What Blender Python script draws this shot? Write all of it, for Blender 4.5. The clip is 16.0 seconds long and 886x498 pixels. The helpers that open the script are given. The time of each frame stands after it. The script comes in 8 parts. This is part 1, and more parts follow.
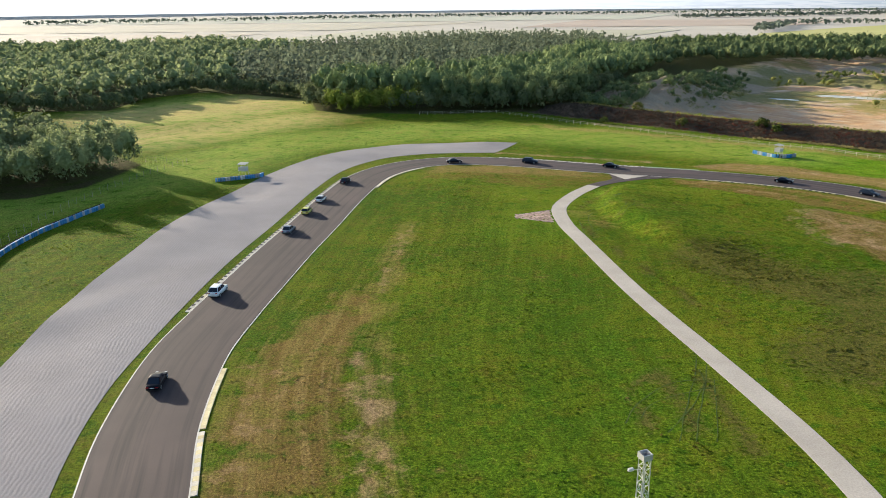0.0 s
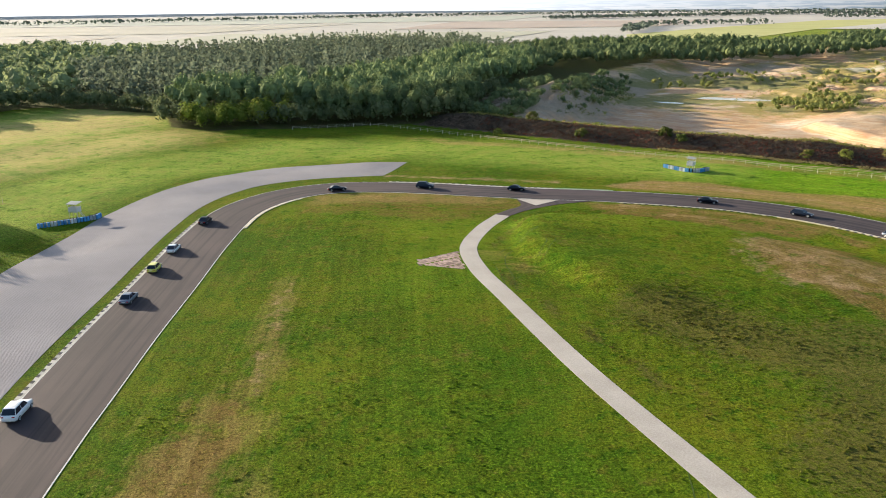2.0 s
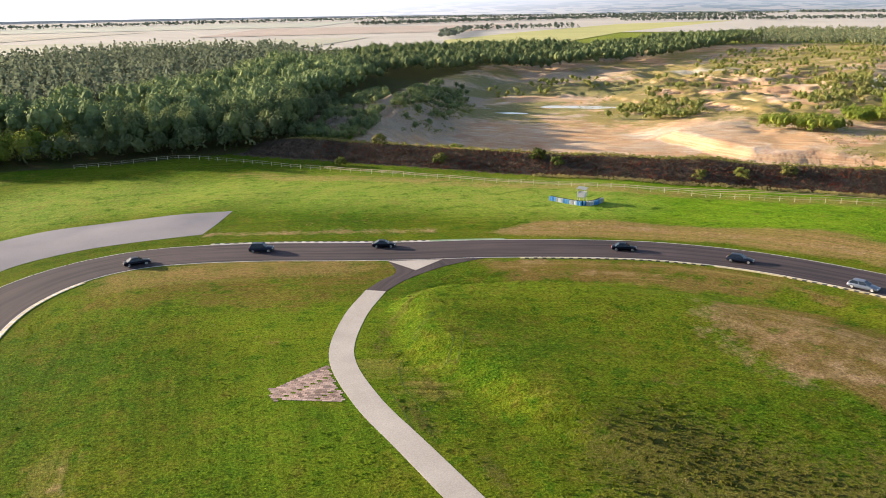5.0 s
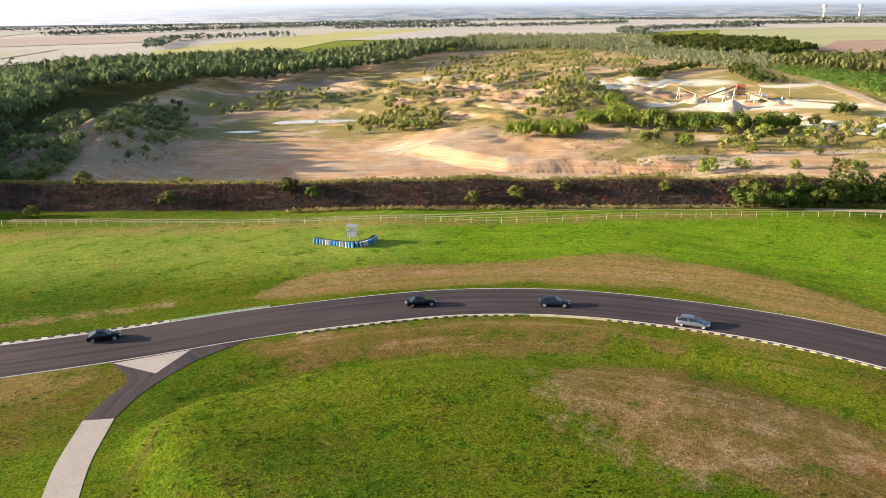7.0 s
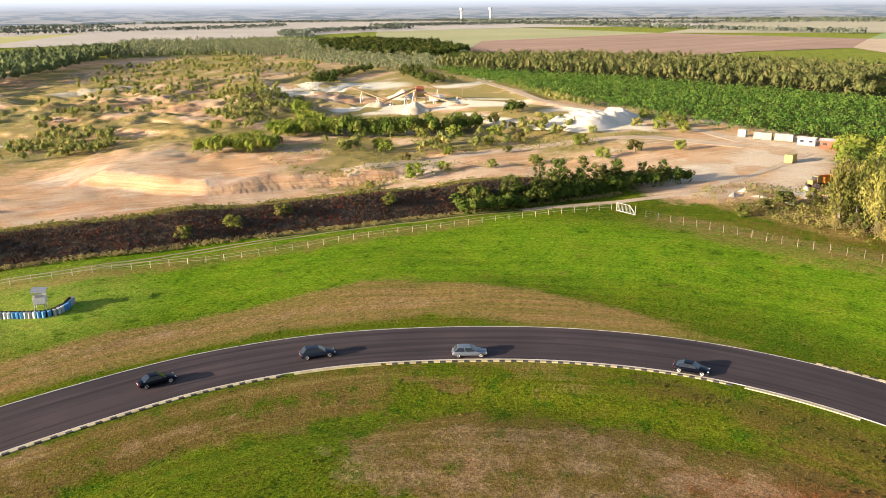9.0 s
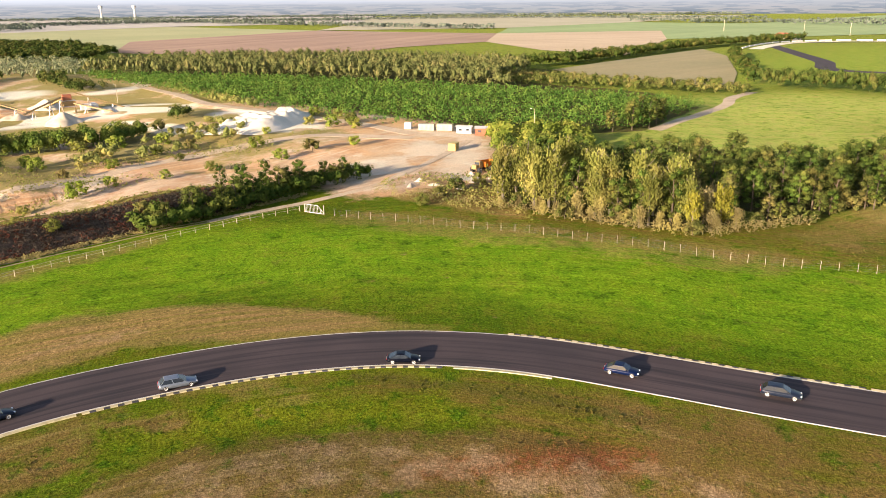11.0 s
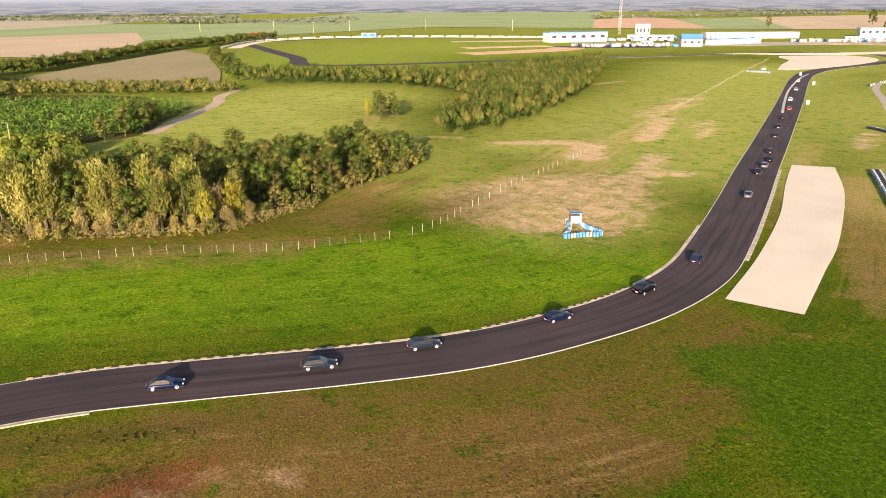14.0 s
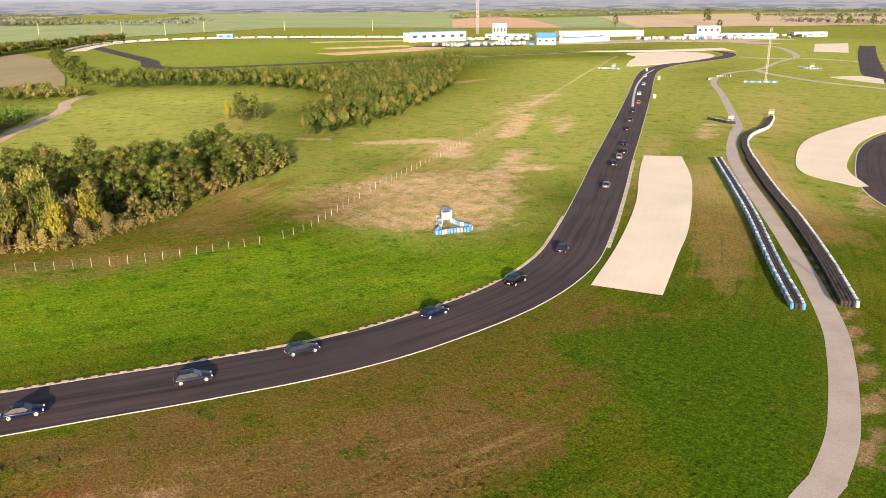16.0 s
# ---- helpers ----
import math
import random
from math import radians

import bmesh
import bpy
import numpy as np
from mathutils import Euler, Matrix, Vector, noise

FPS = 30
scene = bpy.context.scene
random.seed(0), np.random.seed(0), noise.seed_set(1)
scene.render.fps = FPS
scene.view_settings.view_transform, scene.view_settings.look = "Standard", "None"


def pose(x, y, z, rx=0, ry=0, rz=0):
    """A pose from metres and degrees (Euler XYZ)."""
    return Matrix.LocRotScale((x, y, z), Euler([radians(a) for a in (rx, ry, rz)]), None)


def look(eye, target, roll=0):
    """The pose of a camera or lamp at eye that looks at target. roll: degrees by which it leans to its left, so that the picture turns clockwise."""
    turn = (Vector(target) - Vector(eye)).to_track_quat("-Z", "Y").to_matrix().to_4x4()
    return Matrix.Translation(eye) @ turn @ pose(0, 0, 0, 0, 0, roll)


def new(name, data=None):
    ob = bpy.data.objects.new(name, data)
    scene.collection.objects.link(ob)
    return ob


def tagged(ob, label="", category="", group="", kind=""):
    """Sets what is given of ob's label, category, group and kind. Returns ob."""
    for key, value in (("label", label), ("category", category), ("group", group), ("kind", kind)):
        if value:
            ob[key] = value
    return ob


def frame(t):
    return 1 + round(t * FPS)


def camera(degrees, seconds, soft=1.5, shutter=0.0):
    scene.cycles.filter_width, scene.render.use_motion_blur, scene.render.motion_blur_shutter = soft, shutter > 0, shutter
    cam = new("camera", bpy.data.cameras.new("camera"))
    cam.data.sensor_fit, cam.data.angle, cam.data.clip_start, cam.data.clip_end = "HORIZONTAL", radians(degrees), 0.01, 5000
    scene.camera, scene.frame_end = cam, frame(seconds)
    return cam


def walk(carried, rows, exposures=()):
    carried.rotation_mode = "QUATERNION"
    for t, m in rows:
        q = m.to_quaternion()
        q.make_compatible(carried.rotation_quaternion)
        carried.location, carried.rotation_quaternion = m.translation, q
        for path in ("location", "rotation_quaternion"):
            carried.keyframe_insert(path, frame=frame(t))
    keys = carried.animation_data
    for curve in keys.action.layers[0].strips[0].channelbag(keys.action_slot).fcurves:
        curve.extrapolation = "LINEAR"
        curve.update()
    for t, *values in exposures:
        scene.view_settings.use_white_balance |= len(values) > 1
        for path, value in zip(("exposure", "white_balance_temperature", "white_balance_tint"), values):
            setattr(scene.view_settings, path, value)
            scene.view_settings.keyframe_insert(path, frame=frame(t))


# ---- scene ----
cam = camera(59.10, 16.0, 0.8)
PLAN = 1.15  # metres to one unit of the plan's coordinates below
ROWS = [
    (0.0, 0.00, 0.00, 47.15, -2.19, -17.84, 0.56),
    (0.5, -0.24, 8.48, 47.01, -4.26, -17.86, 0.54),
    (1.0, -0.37, 16.95, 46.91, -6.75, -17.86, 0.52),
    (1.5, -0.30, 25.27, 46.86, -9.17, -17.85, 0.50),
    (2.0, 0.01, 33.44, 46.79, -11.43, -17.81, 0.49),
    (2.5, 0.55, 41.53, 46.59, -13.45, -17.74, 0.46),
    (3.0, 1.23, 49.83, 46.29, -15.49, -17.69, 0.44),
    (5.5, 8.21, 90.50, 45.39, -28.84, -17.47, 0.68),
    (6.0, 11.43, 98.50, 45.13, -33.73, -17.38, 0.68),
    (6.5, 14.94, 106.33, 44.79, -39.17, -17.26, 0.61),
    (7.0, 18.26, 113.59, 44.50, -45.08, -17.14, 0.48),
    (7.5, 21.06, 119.88, 44.46, -51.13, -17.05, 0.36),
    (8.0, 22.99, 124.67, 44.77, -57.07, -17.01, 0.38),
    (10.5, 26.96, 133.30, 46.27, -87.20, -17.48, 0.43),
    (11.0, 26.76, 133.37, 46.39, -93.14, -17.50, 0.44),
    (11.5, 26.65, 133.27, 46.35, -99.08, -17.49, 0.43),
    (12.0, 26.71, 133.42, 46.22, -105.50, -17.50, 0.40),
    (12.5, 27.07, 133.35, 46.11, -111.80, -17.55, 0.41),
    (13.0, 27.44, 133.09, 46.02, -117.96, -17.62, 0.44),
    (13.5, 27.39, 133.17, 46.02, -124.09, -17.65, 0.40),
    (14.0, 27.49, 133.39, 45.98, -128.92, -17.66, 0.33),
    (14.5, 27.57, 133.50, 45.92, -131.45, -17.67, 0.27),
    (15.0, 27.73, 133.46, 45.86, -133.90, -17.68, 0.30),
    (15.5, 27.72, 133.53, 45.86, -136.34, -17.69, 0.35),
    (16.0, 27.51, 133.80, 45.93, -138.78, -17.71, 0.34),
]
walk(cam, [(t, pose(x, y, z, 90 + pitch, roll, yaw)) for t, x, y, z, yaw, pitch, roll in ROWS],
     exposures=[(0.0, 1.43, 5750, 9), (3.0, 1.57, 5950, 12), (6.0, 1.6, 6100, 18), (9.0, 1.45, 6350, 18), (11.0, 1.55, 6450, 20), (12.5, 1.5, 6600, 21), (14.0, 1.38, 6700, 24), (16.0, 1.34, 6700, 24)])


# ---- world and sun ----
SUN_ELEVATION, SUN_AZIMUTH = radians(11.8), math.atan2(-0.69, 0.72)  # azimuth from north (+y) towards +x
world = bpy.data.worlds.new("sky")
scene.world = world
world.use_nodes = True
wn, wl = world.node_tree.nodes, world.node_tree.links
sky = wn.new("ShaderNodeTexSky")
sky.sky_type, sky.sun_disc = "NISHITA", False
sky.sun_elevation, sky.sun_rotation = SUN_ELEVATION, SUN_AZIMUTH
sky.air_density, sky.dust_density, sky.ozone_density = 1.0, 2.0, 1.0
wl.new(sky.outputs[0], wn["Background"].inputs[0])
wn["Background"].inputs[1].default_value = 0.088
sun = new("sun", bpy.data.lights.new("sun", "SUN"))
sun.data.energy, sun.data.angle, sun.data.color = 5.0, radians(0.6), (1.0, 0.82, 0.58)
sun.matrix_world = look((0, 0, 0), (-math.sin(SUN_AZIMUTH) * math.cos(SUN_ELEVATION), -math.cos(SUN_AZIMUTH) * math.cos(SUN_ELEVATION), -math.sin(SUN_ELEVATION)))


# ---- materials ----
def node_mat(name, rough=0.9, metal=0.0, spec=0.3):
    m = bpy.data.materials.new(name)
    m.use_nodes = True
    n, l = m.node_tree.nodes, m.node_tree.links
    b = n["Principled BSDF"]
    b.inputs["Roughness"].default_value, b.inputs["Metallic"].default_value = rough, metal
    b.inputs["Specular IOR Level"].default_value = spec
    return m, n, l, b


def noise_at(n, l, where, scale, detail=3.0, rough=0.6):
    t = n.new("ShaderNodeTexNoise")
    t.inputs["Scale"].default_value, t.inputs["Detail"].default_value, t.inputs["Roughness"].default_value = scale, detail, rough
    l.new(where, t.inputs["Vector"])
    return t.outputs["Fac"]


def mapped(n, l, value, low, high, to_low=0.0, to_high=1.0):
    r = n.new("ShaderNodeMapRange")
    r.inputs["From Min"].default_value, r.inputs["From Max"].default_value = low, high
    r.inputs["To Min"].default_value, r.inputs["To Max"].default_value = to_low, to_high
    l.new(value, r.inputs["Value"])
    return r.outputs["Result"]


def maths(n, l, op, a, b):
    m = n.new("ShaderNodeMath")
    m.operation = op
    for i, v in enumerate((a, b)):
        if isinstance(v, (int, float)):
            m.inputs[i].default_value = v
        else:
            l.new(v, m.inputs[i])
    return m.outputs[0]


def mixed(n, l, fac, a, b, blend="MIX"):
    m = n.new("ShaderNodeMix")
    m.data_type, m.blend_type = "RGBA", blend
    for socket, v in ((m.inputs["Factor"], fac), (m.inputs[6], a), (m.inputs[7], b)):
        if isinstance(v, (int, float)):
            socket.default_value = v
        elif isinstance(v, tuple):
            socket.default_value = (*v, 1.0)
        else:
            l.new(v, socket)
    return m.outputs[2]


def scaled(n, l, colour, value):
    """A colour times a value."""
    c = n.new("ShaderNodeVectorMath")
    c.operation = "SCALE"
    l.new(colour, c.inputs[0])
    l.new(value, c.inputs["Scale"])
    return c.outputs[0]


def bumped(n, l, b, height, strength, distance):
    u = n.new("ShaderNodeBump")
    u.inputs["Strength"].default_value, u.inputs["Distance"].default_value = strength, distance
    l.new(height, u.inputs["Height"])
    l.new(u.outputs[0], b.inputs["Normal"])


def attribute(n, name):
    a = n.new("ShaderNodeAttribute")
    a.attribute_name = name
    return a.outputs["Fac"]


def surface(name, dark, light, big=0.2, fine=6.0, rough=0.9, metal=0.0, spec=0.3, bump=0.3, depth=0.02, grain=0.25, each=0.0):
    """A plain worn surface: two colours over a wide noise, a fine grain, and a bump. each: how far single pieces differ."""
    m, n, l, b = node_mat(name, rough, metal, spec)
    p = n.new("ShaderNodeNewGeometry").outputs["Position"]
    wide = mapped(n, l, noise_at(n, l, p, big, 4.0), 0.3, 0.7)
    small = noise_at(n, l, p, fine, 4.0, 0.7)
    c = mixed(n, l, wide, dark, light)
    v = mapped(n, l, small, 0.2, 0.8, 1.0 - grain, 1.0 + grain)
    if each:
        info = n.new("ShaderNodeObjectInfo").outputs["Random"]
        v = maths(n, l, "MULTIPLY", v, mapped(n, l, info, 0.0, 1.0, 1.0 - each, 1.0 + each))
    l.new(scaled(n, l, c, v), b.inputs["Base Color"])
    l.new(mapped(n, l, small, 0.2, 0.8, max(rough - 0.08, 0.02), min(rough + 0.08, 1.0)), b.inputs["Roughness"])
    if bump:
        bumped(n, l, b, small, bump, depth)
    return m


def foliage(name, dark, light, tip=None, through_light=0.32, spread=0.3):
    """Leaves: each clump its own tone, some light through them."""
    m, n, l, b = node_mat(name, 0.85, 0.0, 0.04)
    g = n.new("ShaderNodeNewGeometry")
    info = n.new("ShaderNodeObjectInfo").outputs["Random"]
    wide = noise_at(n, l, g.outputs["Position"], 0.13, 2.0)
    c = mixed(n, l, mapped(n, l, g.outputs["Random Per Island"], 0.0, 1.0, 0.5 - spread, 0.5 + spread), dark, light)
    if tip:
        c = mixed(n, l, mapped(n, l, wide, 0.45, 0.68), c, tip)
    v = maths(n, l, "MULTIPLY", mapped(n, l, info, 0.0, 1.0, 0.75, 1.25), mapped(n, l, wide, 0.3, 0.7, 0.75, 1.25))
    c = scaled(n, l, c, v)
    l.new(c, b.inputs["Base Color"])
    t = n.new("ShaderNodeBsdfTranslucent")
    l.new(c, t.inputs["Color"])
    s = n.new("ShaderNodeMixShader")
    s.inputs[0].default_value = through_light
    l.new(b.outputs[0], s.inputs[1])
    l.new(t.outputs[0], s.inputs[2])
    l.new(s.outputs[0], n["Material Output"].inputs["Surface"])
    return m


def ground_mat(name="grass", blades=False):
    """Mown grass that turns to straw, bare earth, rough weeds or quarry sand where the sheet's attributes say."""
    m, n, l, b = node_mat(name, 0.95, 0.0, 0.02)
    p = n.new("ShaderNodeNewGeometry").outputs["Position"]
    wide = noise_at(n, l, p, 0.03, 5.0)
    mid = noise_at(n, l, p, 0.16, 6.0, 0.72)
    small = noise_at(n, l, p, 1.3, 5.0, 0.75)
    tuft = noise_at(n, l, p, 3.1, 4.0, 0.7)
    fine = noise_at(n, l, p, 8.0, 3.0, 0.75)
    # swaths of the mower, following the track
    sep = n.new("ShaderNodeSeparateXYZ")
    l.new(p, sep.inputs[0])
    swath_at = n.new("ShaderNodeCombineXYZ")
    for k, (value, scale) in enumerate(((attribute(n, "off"), 0.8), (sep.outputs[0], 0.035), (sep.outputs[1], 0.035))):
        l.new(maths(n, l, "MULTIPLY", value, scale), swath_at.inputs[k])
    swath = noise_at(n, l, swath_at.outputs[0], 1.0, 3.0, 0.65)
    grass = mixed(n, l, mapped(n, l, wide, 0.32, 0.68), (0.033, 0.090, 0.003), (0.122, 0.140, 0.007))
    grass = mixed(n, l, mapped(n, l, mid, 0.50, 0.75, 0.0, 0.5), grass, (0.165, 0.140, 0.017))
    grass = mixed(n, l, mapped(n, l, small, 0.48, 0.68, 0.0, 0.45), grass, (0.046, 0.095, 0.005))
    patch = noise_at(n, l, p, 0.38, 5.0, 0.7)
    grass = mixed(n, l, mapped(n, l, patch, 0.54, 0.68, 0.0, 0.7), grass, (0.115, 0.092, 0.014))
    grass = mixed(n, l, mapped(n, l, patch, 0.46, 0.34, 0.0, 0.7), grass, (0.026, 0.098, 0.003))
    grass = mixed(n, l, mapped(n, l, attribute(n, "lawn"), 0.1, 0.9, 0.0, 0.85), grass, mixed(n, l, mapped(n, l, mid, 0.32, 0.68), (0.075, 0.215, 0.004), (0.190, 0.290, 0.012)))
    # tuft tops lighter, hollows darker: shade between tufts put into the colour
    grass = mixed(n, l, mapped(n, l, tuft, 0.50, 0.68, 0.0, 0.35), grass, (0.135, 0.170, 0.006))
    grass = mixed(n, l, mapped(n, l, tuft, 0.48, 0.34, 0.0, 0.42), grass, (0.022, 0.066, 0.003))
    grass = scaled(n, l, grass, mapped(n, l, swath, 0.3, 0.7, 0.82, 1.18))
    grass = mixed(n, l, mapped(n, l, attribute(n, "meadow"), 0.1, 0.9, 0.0, 0.85), grass, mixed(n, l, mapped(n, l, mid, 0.35, 0.65), (0.255, 0.375, 0.058), (0.46, 0.42, 0.125)))
    ragged = mapped(n, l, mid, 0.25, 0.75, -0.65, 0.65)
    olive = maths(n, l, "ADD", attribute(n, "olive"), ragged)
    grass = mixed(n, l, mapped(n, l, olive, 0.2, 0.9, 0.0, 0.75), grass, mixed(n, l, mapped(n, l, swath, 0.4, 0.6), (0.165, 0.100, 0.030), (0.112, 0.100, 0.013)))
    brown = maths(n, l, "ADD", attribute(n, "brown"), mapped(n, l, noise_at(n, l, p, 0.11, 6.0, 0.75), 0.25, 0.75, -0.9, 0.75))
    grass = mixed(n, l, mapped(n, l, brown, 0.25, 0.8, 0.0, 0.85), grass, mixed(n, l, mapped(n, l, small, 0.35, 0.65), (0.208, 0.124, 0.046), (0.118, 0.086, 0.020)))
    grass = mixed(n, l, maths(n, l, "MULTIPLY", mapped(n, l, brown, 0.3, 0.9), mapped(n, l, swath, 0.54, 0.68, 0.0, 0.6)), grass, (0.27, 0.185, 0.078))
    # deeper green grass, the shade of the path's slope mixed into it
    shade_green = maths(n, l, "ADD", attribute(n, "shade_green"), mapped(n, l, mid, 0.25, 0.75, -0.85, 0.65))
    grass = mixed(n, l, mapped(n, l, shade_green, 0.25, 0.8, 0.0, 0.85), grass, mixed(n, l, mapped(n, l, small, 0.35, 0.65), (0.025, 0.086, 0.003), (0.064, 0.126, 0.004)))
    grass = mixed(n, l, mapped(n, l, maths(n, l, "ADD", patch, maths(n, l, "MULTIPLY", maths(n, l, "SUBTRACT", mid, 0.5), 0.6)), 0.44, 0.32, 0.0, 0.75), grass, mixed(n, l, mapped(n, l, tuft, 0.38, 0.62), (0.024, 0.072, 0.003), (0.060, 0.110, 0.005)))
    red = maths(n, l, "ADD", attribute(n, "red"), mapped(n, l, small, 0.3, 0.7, -0.4, 0.3))
    grass = mixed(n, l, mapped(n, l, red, 0.2, 0.8, 0.0, 0.85), grass, (0.190, 0.055, 0.028))
    weed = maths(n, l, "ADD", attribute(n, "weed"), mapped(n, l, small, 0.3, 0.7, -0.5, 0.45))
    grass = mixed(n, l, mapped(n, l, weed, 0.3, 0.8, 0.0, 0.85), grass, (0.085, 0.075, 0.020))
    dry = maths(n, l, "ADD", attribute(n, "dry"), maths(n, l, "ADD", mapped(n, l, mid, 0.25, 0.75, -0.3, 0.3), mapped(n, l, swath, 0.3, 0.7, -0.25, 0.25)))
    pale = mapped(n, l, attribute(n, "meadow"), 0.2, 0.7)
    straw = mixed(n, l, mapped(n, l, swath, 0.40, 0.60), (0.290, 0.178, 0.078), (0.190, 0.150, 0.040))
    straw = mixed(n, l, pale, straw, mixed(n, l, mapped(n, l, mid, 0.38, 0.62), (0.50, 0.325, 0.165), (0.42, 0.335, 0.12)))
    c = mixed(n, l, mapped(n, l, dry, 0.25, 0.8, 0.0, 0.92), grass, straw)
    bare = maths(n, l, "ADD", attribute(n, "bare"), mapped(n, l, noise_at(n, l, p, 0.22, 6.0, 0.75), 0.25, 0.75, -0.6, 0.6))
    earth = mixed(n, l, mapped(n, l, mid, 0.35, 0.65), (0.25, 0.150, 0.078), (0.35, 0.245, 0.140))
    earth = mixed(n, l, pale, earth, mixed(n, l, mapped(n, l, small, 0.38, 0.62), (0.58, 0.39, 0.235), (0.70, 0.52, 0.345)))
    c = mixed(n, l, mapped(n, l, bare, 0.35, 0.8, 0.0, 0.85), c, earth)
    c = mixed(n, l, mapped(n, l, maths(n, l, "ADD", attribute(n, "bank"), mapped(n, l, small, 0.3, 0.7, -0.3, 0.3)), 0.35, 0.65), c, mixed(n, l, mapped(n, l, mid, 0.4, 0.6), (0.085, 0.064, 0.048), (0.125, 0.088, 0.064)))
    litter = maths(n, l, "ADD", attribute(n, "litter"), mapped(n, l, small, 0.3, 0.7, -0.25, 0.25))
    c = mixed(n, l, mapped(n, l, litter, 0.35, 0.65), c, mixed(n, l, mapped(n, l, mid, 0.4, 0.6), (0.070, 0.055, 0.030), (0.055, 0.062, 0.018)))
    sand = maths(n, l, "ADD", attribute(n, "sand"), mapped(n, l, mid, 0.25, 0.75, -0.3, 0.3))
    ochre = mixed(n, l, mapped(n, l, noise_at(n, l, p, 0.03, 4.0), 0.40, 0.60), (0.53, 0.315, 0.175), (0.50, 0.37, 0.27))
    ochre = mixed(n, l, mapped(n, l, noise_at(n, l, p, 0.07, 6.0, 0.7), 0.52, 0.64, 0.0, 0.8), ochre, (0.42, 0.225, 0.135))
    ochre = mixed(n, l, mapped(n, l, noise_at(n, l, p, 0.045, 6.0, 0.7), 0.56, 0.66, 0.0, 0.85), ochre, (0.58, 0.50, 0.40))
    # long streaks left by the machines
    drawn = n.new("ShaderNodeCombineXYZ")
    l.new(maths(n, l, "MULTIPLY", maths(n, l, "ADD", sep.outputs[0], sep.outputs[1]), 0.30), drawn.inputs[0])
    l.new(maths(n, l, "MULTIPLY", maths(n, l, "SUBTRACT", sep.outputs[0], sep.outputs[1]), 0.035), drawn.inputs[1])
    streaks = noise_at(n, l, drawn.outputs[0], 1.0, 5.0, 0.65)
    ochre = mixed(n, l, mapped(n, l, streaks, 0.54, 0.66, 0.0, 0.6), ochre, (0.36, 0.20, 0.12))
    ochre = mixed(n, l, mapped(n, l, streaks, 0.46, 0.36, 0.0, 0.6), ochre, (0.60, 0.50, 0.38))
    # steep banks show raw orange sand
    upright = n.new("ShaderNodeSeparateXYZ")
    l.new(n.new("ShaderNodeNewGeometry").outputs["Normal"], upright.inputs[0])
    steep = maths(n, l, "ADD", mapped(n, l, upright.outputs[2], 0.97, 0.82), mapped(n, l, small, 0.3, 0.7, -0.3, 0.3))
    layers = n.new("ShaderNodeCombineXYZ")
    l.new(maths(n, l, "MULTIPLY", sep.outputs[2], 2.2), layers.inputs[2])
    l.new(maths(n, l, "MULTIPLY", sep.outputs[0], 0.05), layers.inputs[0])
    l.new(maths(n, l, "MULTIPLY", sep.outputs[1], 0.05), layers.inputs[1])
    bedding = noise_at(n, l, layers.outputs[0], 1.0, 3.0)
    ochre = mixed(n, l, mapped(n, l, steep, 0.35, 0.65, 0.0, 0.9), ochre, mixed(n, l, mapped(n, l, bedding, 0.40, 0.60), (0.46, 0.265, 0.135), (0.54, 0.375, 0.225)))
    scrubby = maths(n, l, "SUBTRACT", attribute(n, "scrubby"), mapped(n, l, steep, 0.35, 0.65, 0.0, 0.7))
    scrubby = maths(n, l, "ADD", scrubby, mapped(n, l, mid, 0.25, 0.75, -0.5, 0.5))
    ochre = mixed(n, l, mapped(n, l, scrubby, 0.3, 0.7, 0.0, 0.85), ochre, mixed(n, l, mapped(n, l, small, 0.35, 0.65), (0.30, 0.23, 0.09), (0.20, 0.18, 0.05)))
    spoil = maths(n, l, "ADD", attribute(n, "spoil"), mapped(n, l, mid, 0.25, 0.75, -0.25, 0.25))
    ochre = mixed(n, l, mapped(n, l, spoil, 0.3, 0.6), ochre, mixed(n, l, mapped(n, l, small, 0.35, 0.65), (0.30, 0.225, 0.155), (0.41, 0.32, 0.235)))
    c = mixed(n, l, mapped(n, l, maths(n, l, "MAXIMUM", sand, spoil), 0.35, 0.65), c, ochre)
    c = mixed(n, l, mapped(n, l, attribute(n, "white"), 0.3, 0.7), c, (0.72, 0.66, 0.54))
    marsh = maths(n, l, "ADD", attribute(n, "marsh"), mapped(n, l, mid, 0.25, 0.75, -0.4, 0.4))
    c = mixed(n, l, mapped(n, l, marsh, 0.4, 0.7), c, mixed(n, l, mapped(n, l, small, 0.35, 0.65), (0.16, 0.17, 0.045), (0.26, 0.21, 0.13)))
    # this grain in the colour also stands for tiny shadows among blades
    v = maths(n, l, "MULTIPLY", mapped(n, l, small, 0.3, 0.7, 0.6, 1.4), mapped(n, l, fine, 0.25, 0.75, 0.35, 1.65))
    v = maths(n, l, "MULTIPLY", v, mapped(n, l, tuft, 0.3, 0.7, 0.5, 1.5))
    v = maths(n, l, "ADD", maths(n, l, "MULTIPLY", v, mapped(n, l, pale, 0.0, 1.0, 1.0, 0.5)), mapped(n, l, pale, 0.0, 1.0, 0.0, 0.53))
    firm = mapped(n, l, maths(n, l, "MAXIMUM", sand, spoil), 0.35, 0.65)
    v = maths(n, l, "ADD", maths(n, l, "MULTIPLY", v, maths(n, l, "SUBTRACT", 1.0, firm)), maths(n, l, "MULTIPLY", mapped(n, l, maths(n, l, "ADD", maths(n, l, "MULTIPLY", small, 0.6), maths(n, l, "MULTIPLY", tuft, 0.4)), 0.3, 0.7, 0.72, 1.28), firm))
